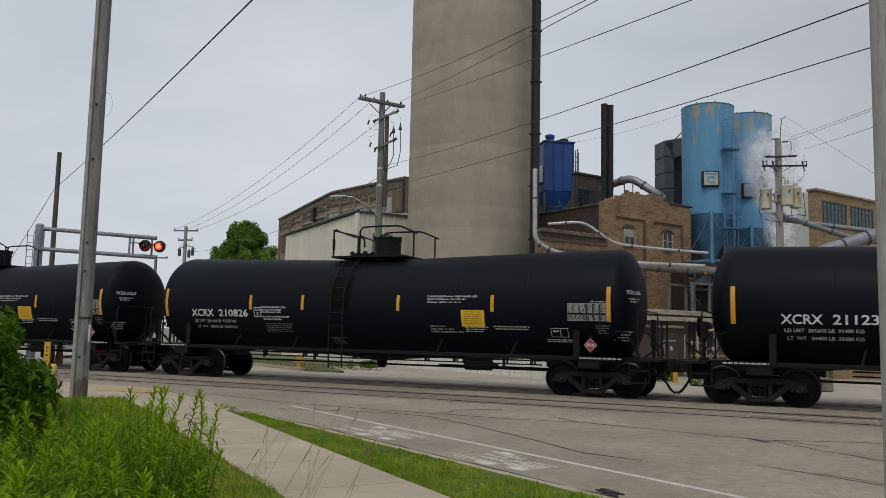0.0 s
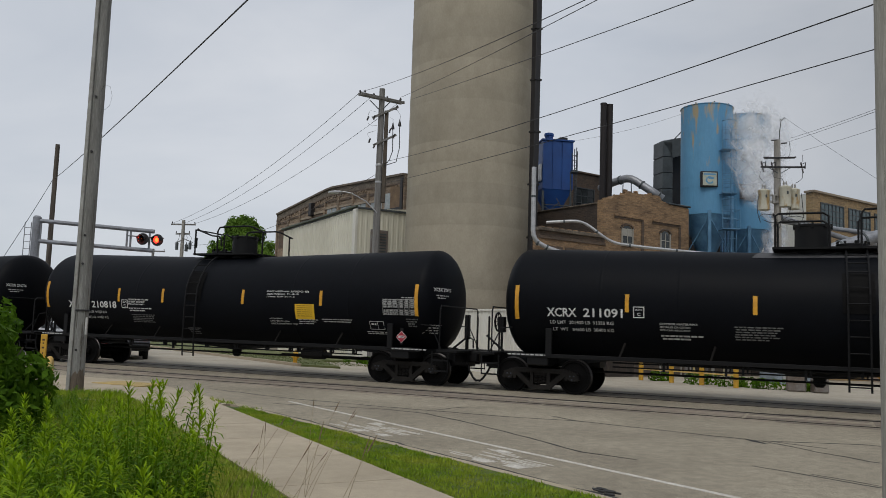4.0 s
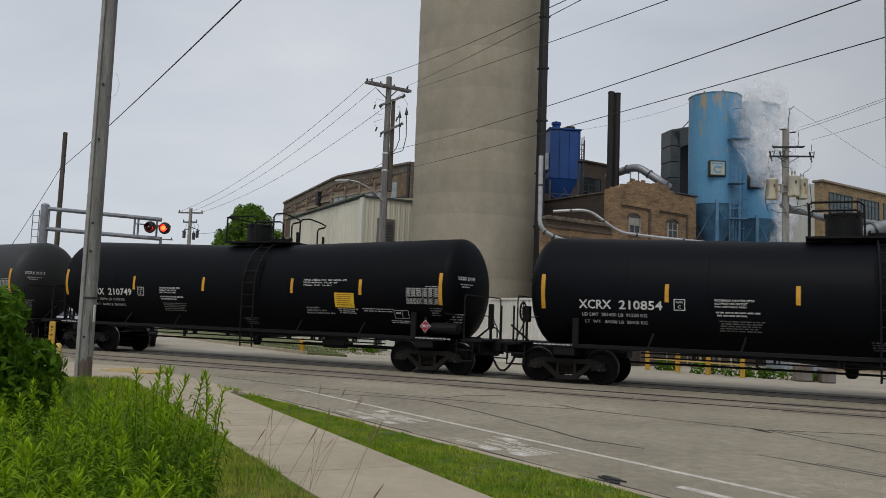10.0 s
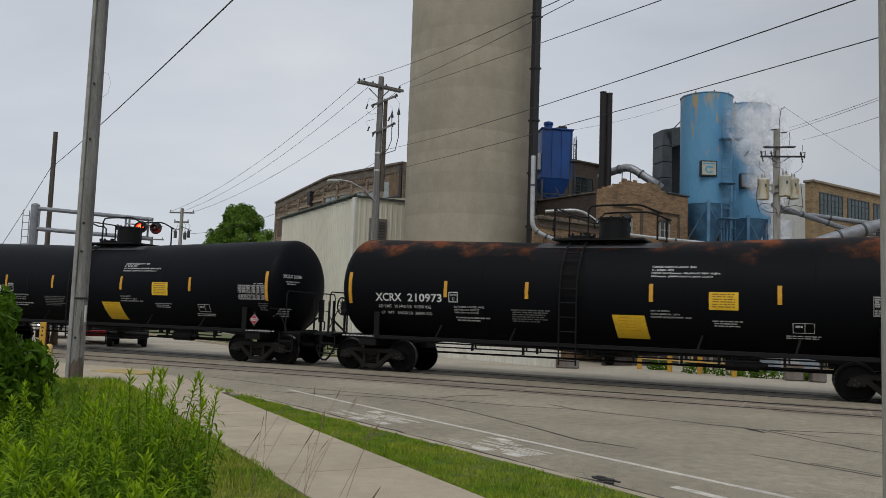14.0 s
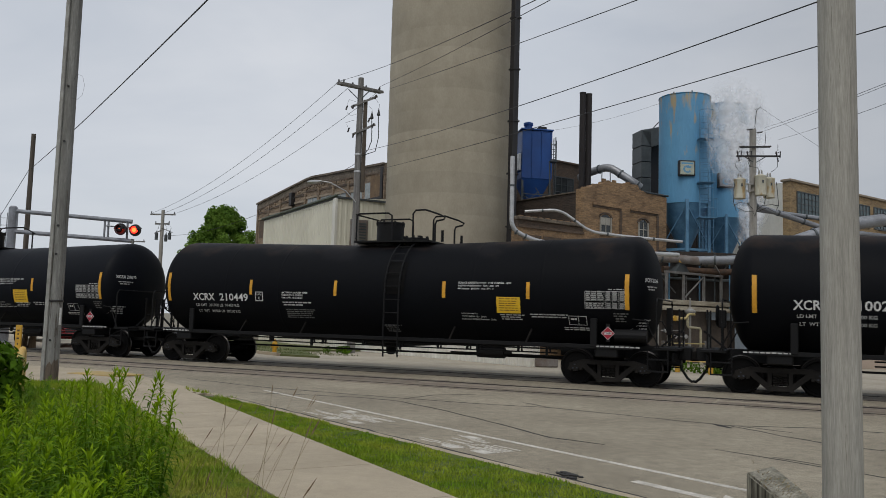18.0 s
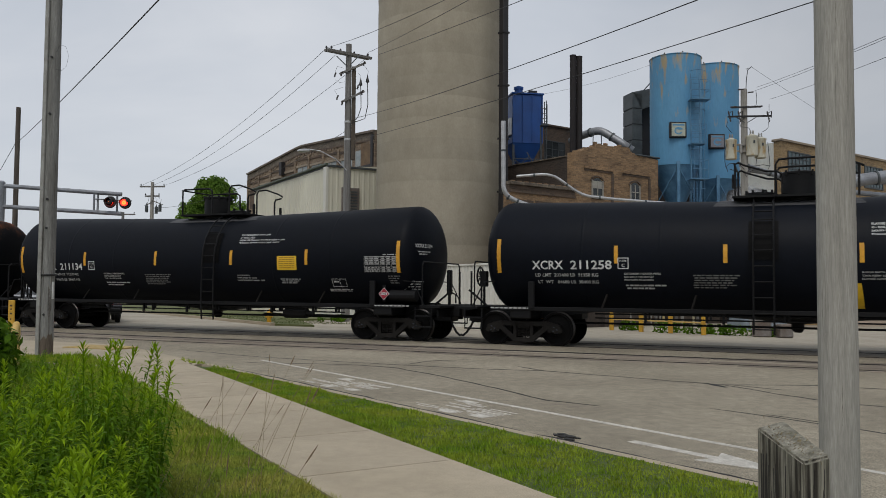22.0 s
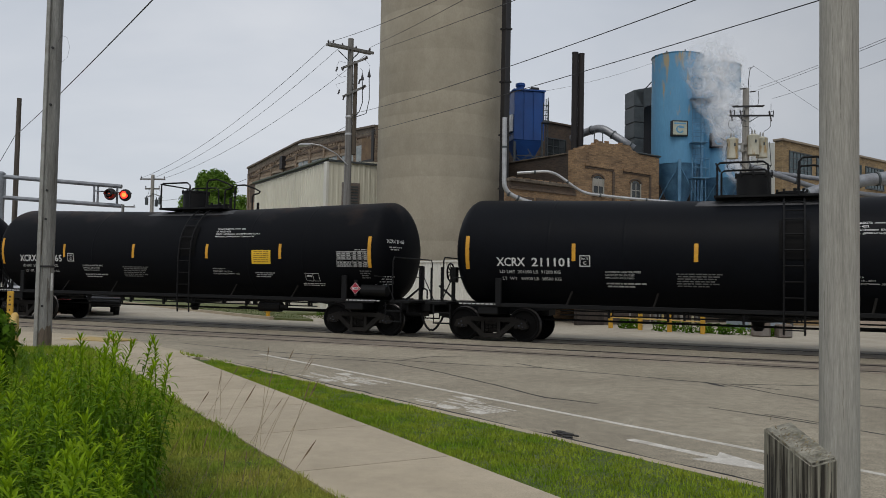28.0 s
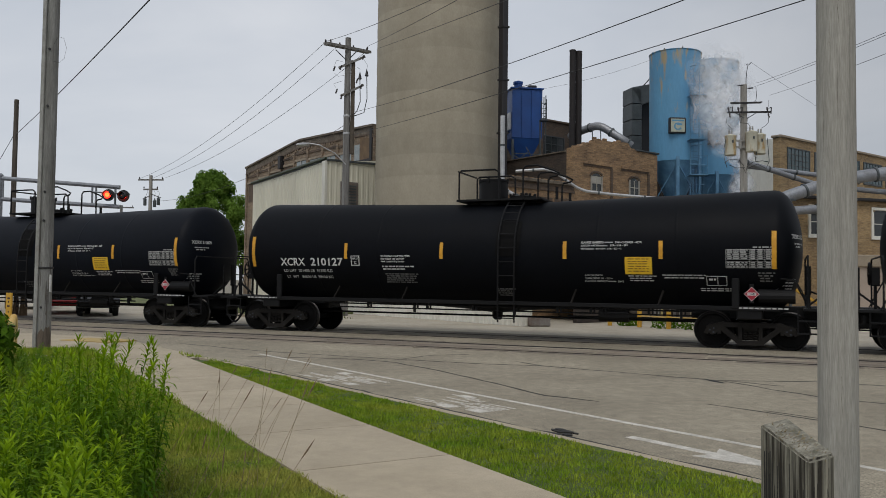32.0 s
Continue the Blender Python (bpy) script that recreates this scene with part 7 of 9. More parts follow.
for x, z, low in ((0.58, 10.85, 9.25), (0.89, 11.0, 9.15)):
    bm = nb()
    lathe(bm, [(0.05, -0.02), (0.085, 0.0), (0.06, 0.12), (0.03, 0.24), (0.012, 0.34)], 10, pose(x, -0.2, z))
    tm = part("terminator", bm, black_steel, pa)
    bm = nb()
    tube(bm, [(x, -0.2, z), (x + 0.02, -0.2, z - 0.6), (x + 0.03, -0.2, z - 1.05), (x - 0.1, -0.2, low + 0.15), (0.38, -0.2, low), (0.2, -0.15, low - 0.06)], 0.02, 6)
    part("cable", bm, wire, tm)
for pts in ([(-0.6, -0.2, 11.45), (-0.5, -0.2, 11.7), (-0.2, -0.2, 11.62)], [(-0.6, -0.2, 11.1), (-0.4, -0.2, 10.95), (-0.15, -0.2, 11.0)], [(0.75, -0.2, 11.75), (0.92, -0.2, 11.5), (0.9, -0.2, 11.34)], [(0.45, -0.2, 11.4), (0.58, -0.2, 11.3), (0.58, -0.2, 11.2)], [(-0.5, -0.2, 10.4), (-0.62, -0.2, 10.6), (-0.2, -0.2, 10.75)]):
    bm = nb()
    tube(bm, pts, 0.008, 4)
    part("jumper", bm, wire, pa)
for z in (9.15, 8.35):
    bm = nb()
    lathe(bm, [(0.15, -0.06), (0.17, -0.03), (0.17, 0.03), (0.15, 0.06)], 14, pose(0, 0, z), caps=False)
    part("band", bm, galvanised, pa)
bm = nb()
tube(bm, [(0, -0.15, 6.9), (-0.5, -0.2, 7.4), (-1.2, -0.3, 7.75), (-1.75, -0.35, 7.82)], 0.03, 6)
la = part("lamp_arm", bm, galvanised, pa)
bm = nb()
lathe(bm, [(0.02, -0.28), (0.11, -0.2), (0.15, 0.05), (0.1, 0.28), (0.02, 0.33)], 10, pose(-1.98, -0.38, 7.75, 0, 86, 0) @ Matrix.Diagonal((0.6, 1, 1, 1)))
part("lamp_head", bm, galvanised, la, "grey cobra-head street lamp")

fp = wood_pole(-19.1, 60, 9.1, 0.17, 0.12, "distant pale wooden utility pole with crossarms and transformers", material=pole_light)
for z, w in ((8.8, 0.88), (8.1, 0.5)):
    arm(fp, (-w, -0.1, z - 0.05), (w, 0.1, z), 0.09, 3)
for x, z in ((0.36, 7.05), (0.62, 7.2), (-0.34, 7.15)):
    bm = nb()
    lathe(bm, [(0.09, -0.28), (0.12, -0.26), (0.12, 0.2), (0.05, 0.26), (0.02, 0.4)], 10, pose(x, -0.15, z))
    part("transformer", bm, grey_steel, fp)
for p, q in (((0, -0.12, 7.75), (0.8, -0.12, 7.45)), ((0, -0.12, 7.6), (-0.5, -0.12, 7.35))):
    bm = nb()
    beam(bm, p, q, 0.06, 0.06)
    part("side_arm", bm, pole_wood, fp)
for x in (-0.3, 0.3, 0.62):
    bm = nb()
    tube(bm, [(x, -0.15, 7.5), (x + 0.1, -0.15, 7.8), (x * 0.6, -0.1, 8.1)], 0.012, 4)
    part("jumper", bm, wire, fp)
fq = wood_pole(-26.5, 75, 8.2, 0.17, 0.12, "far wooden utility pole seen low over the road")
arm(fq, (-1.1, 0, 8.0), (1.1, 0, 8.0), 0.1, 3)

lp = wood_pole(-20.2, 42, 10.6, 0.14, 0.11, "bare dark wooden pole behind the crossing gantry", material=pole_dark)
rp = wood_pole(13.95, 33.6, 10.05, 0.17, 0.13, "grey utility pole with three rusty transformers", material=pole_light)
for z, a, b in ((8.86, -0.76, 1.10), (9.25, -0.60, 0.66)):
    bm = nb()
    beam(bm, (a, -0.18, z - 0.03), (b, -0.18, z + 0.03), 0.06, 0.07)
    part("crossarm", bm, black_steel, rp)
for x, z in ((-0.72, 8.86), (-0.3, 8.86), (0.93, 8.88)):
    bm = nb()
    lathe(bm, [(0.02, -0.26), (0.04, -0.22), (0.02, -0.17), (0.042, -0.12), (0.02, -0.06), (0.03, 0.06), (0.045, 0.12), (0.025, 0.2)], 8, pose(x, -0.24, z, 0, -12))
    co_ = part("cutout", bm, insulator, rp)
    bm = nb()
    tube(bm, [(x + 0.03, -0.26, z + 0.14), (x + 0.14, -0.26, z + 0.2), (x + 0.12, -0.26, z - 0.08)], 0.022, 6)
    part("fuse_tube", bm, black_steel, co_)
for x, z in ((-0.52, 9.24), (0.4, 9.27), (0.6, 9.28), (0.22, 9.87), (-0.2, 9.98)):
    bm = nb()
    tube(bm, [(x - 0.13, -0.2, z - 0.01), (x + 0.1, -0.2, z + 0.02)], 0.03, 8)
    part("strain_insulator", bm, insulator, rp)
for p, q in (((-0.45, -0.18, 8.84), (-0.05, -0.17, 8.6)), ((0.5, -0.18, 8.86), (0.08, -0.17, 8.6))):
    bm = nb()
    beam(bm, p, q, 0.025, 0.03)
    part("arm_brace", bm, grey_steel, rp)
for pts in ([(0.44, -0.2, 9.92), (0.47, -0.2, 9.6), (0.44, -0.2, 9.35), (0.3, -0.2, 9.26)], [(0.97, -0.24, 9.38), (0.97, -0.24, 9.1)], [(-0.8, -0.24, 8.62), (-0.84, -0.24, 8.4), (-0.72, -0.24, 8.24), (-0.58, -0.2, 8.14)], [(0.95, -0.24, 8.62), (0.95, -0.24, 8.42), (0.82, -0.24, 8.28), (0.68, -0.2, 8.2)], [(-0.3, -0.24, 8.6), (-0.24, -0.24, 8.4), (0.1, -0.24, 8.36), (0.22, -0.2, 8.16)]):
    bm = nb()
    tube(bm, pts, 0.011, 5)
    part("jumper", bm, wire, rp)
for x, y, z in ((-0.60, -0.1, 7.03), (0.185, -0.34, 7.16), (0.66, -0.06, 7.11)):
    bm = nb()
    lathe(bm, [(0.2, 0.0), (0.232, 0.02), (0.232, 0.75), (0.245, 0.77), (0.245, 0.83), (0.1, 0.89)], 20, pose(x, y, z))
    tf = part("transformer", bm, transformer_paint, rp, "cream transformer drum streaked with rust", smooth=True)
    for k in (-0.06, 0.05):
        bm = nb()
        lathe(bm, [(0.035, 0.86), (0.05, 0.9), (0.03, 0.96), (0.042, 1.0), (0.02, 1.08)], 8, pose(x + k, y, z))
        part("bushing", bm, pipe_chalk, tf)
    bm = nb()
    box(bm, x - 0.03, x + 0.03, y - 0.26, y - 0.22, z + 0.5, z + 0.62)
    part("terminal", bm, grey_steel, tf)
for pts in ([(-0.82, -0.15, 7.7), (-0.92, -0.2, 7.3), (-0.91, -0.2, 6.9), (-0.79, -0.2, 6.5)], [(-0.9, -0.2, 6.7), (-0.69, -0.2, 6.86), (-0.3, -0.2, 6.84), (-0.09, -0.2, 6.6)], [(-0.7, -0.2, 6.62), (-0.4, -0.2, 6.5), (-0.04, -0.2, 6.52)], [(0.05, -0.2, 6.55), (0.3, -0.2, 6.76), (0.7, -0.2, 6.82), (1.01, -0.2, 6.77)], [(0.1, -0.2, 6.5), (0.5, -0.2, 6.68), (0.86, -0.2, 6.5), (1.0, -0.2, 6.8), (0.94, -0.15, 7.78)], [(0.4, -0.3, 7.8), (0.44, -0.3, 7.3), (0.36, -0.3, 6.8)], [(-0.1, -0.2, 6.5), (0.0, -0.2, 6.3), (0.06, -0.2, 6.55)]):
    bm = nb()
    tube(bm, pts, 0.014, 5)
    part("lead", bm, wire, rp)
for z in (7.35, 7.62):
    bm = nb()
    box(bm, -0.38, 0.5, -0.19, -0.13, z, z + 0.07)
    part("hanger", bm, pipe_chalk, rp)
bm = nb()
box(bm, -0.29, -0.19, -0.26, -0.16, 7.3, 7.68, 0.01)
part("junction_box", bm, pipe_chalk, rp)
bm = nb()
tube(bm, [(0.09, 0, 9.9), (0.11, 0, 10.4), (0.17, 0, 10.87), (0.34, 0, 11.03)], 0.016, 5)
tube(bm, [(0.1, 0, 10.9), (0.2, 0, 10.96)], 0.012, 5)
part("ground_spike", bm, wire, rp)

near_left = wood_pole(-7.56, 17.3, 14.5, 0.165, 0.12, "grey wooden pole with a metal conduit and band beside the pavement", 0.05, pole_grey)
bm = nb()
box(bm, -0.115, -0.04, -0.195, -0.12, 0.05, 11.0, 0.01)
part("conduit", bm, pipe_chalk, near_left)
bm = nb()
lathe(bm, [(0.175, -0.02), (0.18, 0.0), (0.175, 0.02)], 20, pose(0, 0, 1.72), caps=False)
part("band", bm, black_steel, near_left)
bm = nb()
box(bm, 0.135, 0.168, -0.075, -0.02, 1.22, 1.58, 0)
part("tag_strip", bm, stencil_white, near_left)
bm = nb()
rnd = random.Random(77)
rim = []
for k in range(25):
    a = -math.pi * 0.98 + k * math.pi * 1.96 / 24
    rim.append((a, 0.08 + 0.2 * rnd.random() + 0.3 * max(0.0, math.cos(a + 0.75))))
lo_ = [bm.verts.new((0.167 * math.cos(a), 0.167 * math.sin(a), 0.0)) for a, h in rim]
hi_ = [bm.verts.new((0.1665 * math.cos(a), 0.1665 * math.sin(a), h)) for a, h in rim]
for i in range(24):
    bm.faces.new((lo_[i], lo_[i + 1], hi_[i + 1], hi_[i]))
part("stained_foot", bm, wood_base, near_left, "dark brown stained foot of the pole", smooth=True)
rnd = random.Random(78)
for k in range(16):
    a, z0, h = rnd.uniform(-2.6, -0.3), rnd.uniform(0.1, 3.5), rnd.uniform(0.2, 0.9)
    bm = nb()
    tube(bm, [(0.1655 * math.cos(a), 0.1655 * math.sin(a), z0), (0.1645 * math.cos(a + 0.02), 0.1645 * math.sin(a + 0.02), z0 + h)], 0.0035, 4)
    part("crack", bm, bark, near_left)
for z in (0.9, 2.7, 3.3, 5.1, 6.3):
    bm = nb()
    lathe(bm, [(0.025, -0.17), (0.025, 0.17)], 8, pose(0.03, 0, z, 90))
    part("bolt_head", bm, black_steel, near_left)
bm = nb()
tube(bm, [(0.1, -0.1, 6.42), (0.22, -0.2, 6.55), (0.36, -0.25, 6.5), (0.42, -0.25, 6.3), (0.38, -0.25, 6.08), (0.26, -0.2, 6.0), (0.1, -0.12, 6.05)], 0.003, 4)
part("loose_wire", bm, wire, near_left)

near_right = wood_pole(2.885, 5.15, 14.0, 0.121, 0.105, "pale weathered utility pole close to the pavement", 0.05, post_wood)
rnd = random.Random(8)
for k in range(12):
    a, z0 = rnd.uniform(-2.9, -0.2), rnd.uniform(0.3, 3.6)
    h = rnd.uniform(0.15, 0.7)
    bm = nb()
    w = rnd.uniform(0.0004, 0.0009)
    f = []
    for i in range(5):
        z = z0 + h * i / 4
        rr = 0.121 - 0.016 * z / 14 + 0.0008
        aa = a + 0.02 * math.sin(3 * i + k)
        ww = w * math.sin(math.pi * (0.08 + 0.84 * i / 4)) / 0.12
        f.append([bm.verts.new((rr * math.cos(aa + q), rr * math.sin(aa + q), z)) for q in (-ww, ww)])
    for u, v in zip(f, f[1:]):
        bm.faces.new((u[0], u[1], v[1], v[0]))
    part("crack", bm, bark, near_right)

bp = thing("sawn_post", pose(0.851, 1.445, 0.06, 0, 0, 36), "sawn square wooden post with a slanting mossy top", "post")
bm = nb()
H = 0.0464
top = {(-1, -1): 1.210, (1, -1): 1.211, (1, 1): 1.266, (-1, 1): 1.262}
lo = [bm.verts.new((x * H, y * H, 0)) for x, y in top]
hi = [bm.verts.new((x * H, y * H, z)) for (x, y), z in top.items()]
for i in range(4):
    j = (i + 1) % 4
    bm.faces.new((lo[i], lo[j], hi[j], hi[i]))
bm.faces.new(hi)
bm.faces.new(lo[::-1])
bmesh.ops.bevel(bm, geom=[e for e in bm.edges], offset=0.004, segments=2, affect="EDGES")
pt = part("timber", bm, block_wood, bp)
pt.data.materials.append(block_top)
for f in pt.data.polygons:
    f.material_index = 1 if f.normal.z > 0.6 else 0
for k in range(64):
    side = rnd.choice(((0, -1), (-1, 0), (-1, 0)))
    u = rnd.uniform(-0.04, 0.04)
    z0, z1 = rnd.uniform(0.6, 1.05), rnd.uniform(1.08, 1.2) + 0.7 * max(0.0, u if side[0] else 0.0)
    bm = nb()
    w = rnd.uniform(0.0003, 0.0009)
    if side[0] == 0:
        box(bm, u - w, u + w, -0.047, -0.0455, z0, z1)
    else:
        box(bm, side[0] * 0.0464 - 0.0006, side[0] * 0.0464 + 0.0006, u - w, u + w, z0, z1)
    part("crack", bm, tar, bp)
bm = nb()
r2 = random.Random(4)
for k in range(110):
    x, y = r2.gauss(0.0, 0.02), r2.gauss(-0.004, 0.018)
    z = 1.237 + y * 0.62
    a = r2.uniform(0, 6.28)
    tube(bm, [(x, y, z - 0.003), (x + 0.006 * math.cos(a), y + 0.006 * math.sin(a), z + r2.uniform(0.0005, 0.004))], 0.0006, 3)
part("moss", bm, seed_straw, bp, "dry moss tuft")

# overhead wires
for p, q, s in (((-2.66, 37.2, 9.32), (4.81, 9.0, 5.55), 0.2), ((-2.75, 37.2, 8.26), (6.2, 11.0, 5.83), 0.1), ((-2.2, 38.4, 12.71), (3.49, 10.0, 6.84), 0.1), ((-3.91, 36.6, 12.4), (3.35, 10.0, 6.83), 0.27), ((-1.67, 38.40, 12.64), (4.32, 10.00, 6.42), 0.05)):
    far = Vector(q) + (Vector(q) - Vector(p)) * 0.12
    wire_run(p, far, s, 0.009, "black overhead wire that rises toward the street")
for k, (x, y, z) in enumerate(((-4.0, 36.5, 12.3), (-3.4, 37.1, 12.4), (-2.3, 38.3, 12.4))):
    wire_run((x, y, z), (-19.9 + k * 0.8, 60, 8.85), 0.72, 0.010, "black overhead wire between two utility poles")
wire_run((-3.0, 37.3, 8.8), (-19.1, 60, 7.2), 0.9, 0.011, "black overhead wire between two utility poles")
wire_run((6.76, 43.00, 11.95), (12.44, 42.20, 13.42), 0.15, 0.006, "thin grey wire between the dust collector and the silos")
wire_run((-20.2, 42, 8.8), (-1.15, 9.0, 6.57), 0.12, 0.014, "black overhead wire above the crossing")
wire_run((-20.2, 42, 8.95), (-23.5, 42.5, 3.4), 0.1, 0.014, "thin black guy wire of the bare pole")
for p, q in (((14.46, 33.5, 10.12), (9.51, 15.0, 6.63)), ((15.02, 33.5, 9.62), (10.14, 16.0, 6.52)), ((14.2, 33.5, 9.9), (9.9, 15.0, 6.75))):
    wire_run(p, q, 0.05, 0.006, "thin black overhead wire from the transformer pole")
wire_run((14.3, 33.6, 11.0), (21.0, 38.3, 9.3), 0.02, 0.006, "thin black wire from the transformer pole")

# ---- level crossing ----
gan = thing("crossing_gantry", pose(-18.95, 38, 0, 0, 0, 0), "grey cantilever gantry with flashing red crossing lights", "crossing signal")
bm = nb()
lathe(bm, [(0.3, 0), (0.3, 0.05), (0.2, 0.08), (0.19, 6.25), (0.12, 6.32)], 16)
part("mast", bm, pipe_grey, gan, smooth=True)
bm = nb()
tube(bm, [(0, 0, 6.1), (5.5, 0, 5.76)], 0.10, 10)
part("arm_tube", bm, pipe_grey, gan)
bm = nb()
tube(bm, [(0, 0, 5.14), (5.53, 0, 4.86)], 0.10, 10)
part("arm_tube", bm, pipe_grey, gan)
for x in (0.2, 4.25, 4.42, 5.3):
    bm = nb()
    tube(bm, [(x, 0, 6.1 - x * 0.062), (x, 0, 5.14 - x * 0.05)], 0.05, 8)
    part("upright", bm, pipe_grey, gan)
bm = nb()
for x in (-0.55, -0.25):
    tube(bm, [(x, 0, 0.5), (x, 0, 6.0)], 0.02, 5)
for k in range(16):
    tube(bm, [(-0.55, 0, 0.8 + k * 0.33), (-0.25, 0, 0.8 + k * 0.33)], 0.015, 5)
part("ladder", bm, pipe_grey, gan)
bm = nb()
tube(bm, [(4.3, -0.1, 5.52), (6.0, -0.1, 5.45)], 0.03, 6)
part("lamp_bar", bm, pipe_grey, gan)
LENSES = []
for x, z in ((5.08, 5.37), (5.76, 5.34)):
    bm = nb()
    lathe(bm, [(0.05, 0.10), (0.27, 0.10), (0.28, 0.05), (0.24, 0.03), (0.17, 0.02)], 20, pose(x, -0.3, z, 90) @ pose(0, 0, -0.1), caps=False)
    lathe(bm, [(0.17, 0.02), (0.16, -0.12), (0.03, -0.16)], 16, pose(x, -0.3, z, 90) @ pose(0, 0, -0.1), caps=False)
    back = part("lamp_shield", bm, black_steel, gan, "round black backing shield with hood")
    bm = nb()
    pts = [(0.19 * math.cos(a), 0.19 * math.sin(a)) for a in [i * math.pi / 8 for i in range(9)]]
    for (a0, b0), (a1, b1) in zip(pts, pts[1:]):
        f = [(x + a0, -0.3, z + b0), (x + a1, -0.3, z + b1), (x + a1 * 0.95, -0.62, z + b1 * 0.95 - 0.02), (x + a0 * 0.95, -0.62, z + b0 * 0.95 - 0.02)]
        bm.faces.new([bm.verts.new(p) for p in f])
    part("hood", bm, black_steel, gan)
    bm = nb()
    lathe(bm, [(0.01, 0.035), (0.1, 0.03), (0.165, 0.004)], 20, pose(0, 0, 0, 90), caps=False)
    for f in bm.faces:
        f.material_index = 0 if f.calc_center_median().xz.length > 0.08 else 2
    n1 = len(bm.faces)
    lathe(bm, [(0.165, -0.004), (0.1, -0.03), (0.01, -0.035)], 20, pose(0, 0, 0, 90), caps=False)
    bm.faces.ensure_lookup_table()
    for f in bm.faces[n1:]:
        f.material_index = 1
    lens = part("lens", bm, lamp_red_lit, gan, "red flashing lens")
    lens.data.materials.append(lamp_red_dark)
    lens.data.materials.append(lamp_core_lit)
    lens.matrix_parent_inverse = pose(x, -0.40, z)
    LENSES.append(lens)

bol = thing("bollard", pose(-6.98, 14.9, 0.05, 0, -3, 0), "bent yellow steel pipe bollard beside the pole", "bollard")
bm = nb()
tube(bm, [(0, 0, 0), (0.02, 0, 0.6)], 0.058, 12)
tube(bm, [(0.02, 0, 0.52), (0.03, -0.02, 0.74), (0.045, -0.06, 0.80), (0.055, -0.12, 0.76), (0.06, -0.16, 0.66)], 0.062, 12)
part("pipe", bm, yellow_worn, bol, smooth=True)
bm = nb()
lathe(bm, [(0.001, 0.0), (0.06, 0.0), (0.062, 0.004)], 12, pose(0.0605, -0.1605, 0.654) @ Vector((0.005, -0.04, -0.1)).to_track_quat("Z", "Y").to_matrix().to_4x4(), caps=False)
part("opening", bm, rust_brown, bol, "dark rusty open end")
mk = thing("marker_post", pose(-10.05, 21.0, 0.05), "flat yellow marker post with a black top mark", "marker post")
bm = nb()
box(bm, -0.075, 0.075, -0.03, 0.03, 0, 1.12, 0.01)
part("blade", bm, yellow_paint, mk)
for z, w in ((0.96, 0.03), (0.87, 0.015), (0.76, 0.03), (0.62, 0.012)):
    bm = nb()
    box(bm, -w, w, -0.034, -0.03, z, z + 0.045)
    part("mark", bm, rust_brown, mk)
stump = thing("wooden_stump", pose(-15.89, 33.92, 0), "pair of weathered brown wooden stumps beyond the track", "stump")
for dx, h, r in ((-0.17, 1.0, 0.13), (0.14, 0.9, 0.17)):
    bm = nb()
    tube(bm, [(dx, 0, 0), (dx + 0.03, 0, h * 0.5), (dx, 0.02, h)], r, 10, r1=r * 0.6)
    part("stump_post", bm, plywood, stump)
hyd = thing("hydrant", pose(-5.8, 33.6, 0.03), "yellow fire hydrant on the grass verge", "hydrant")
bm = nb()
lathe(bm, [(0.14, 0), (0.14, 0.05), (0.09, 0.06), (0.09, 0.38), (0.115, 0.39), (0.115, 0.43), (0.085, 0.51), (0.03, 0.55), (0.03, 0.6)], 14)
part("barrel", bm, hydrant_yellow, hyd, smooth=True)
for s in (-1, 1):
    bm = nb()
    tube(bm, [(0, 0, 0.31), (s * 0.15, 0, 0.31)], 0.048, 8)
    part("outlet", bm, hydrant_yellow, hyd)


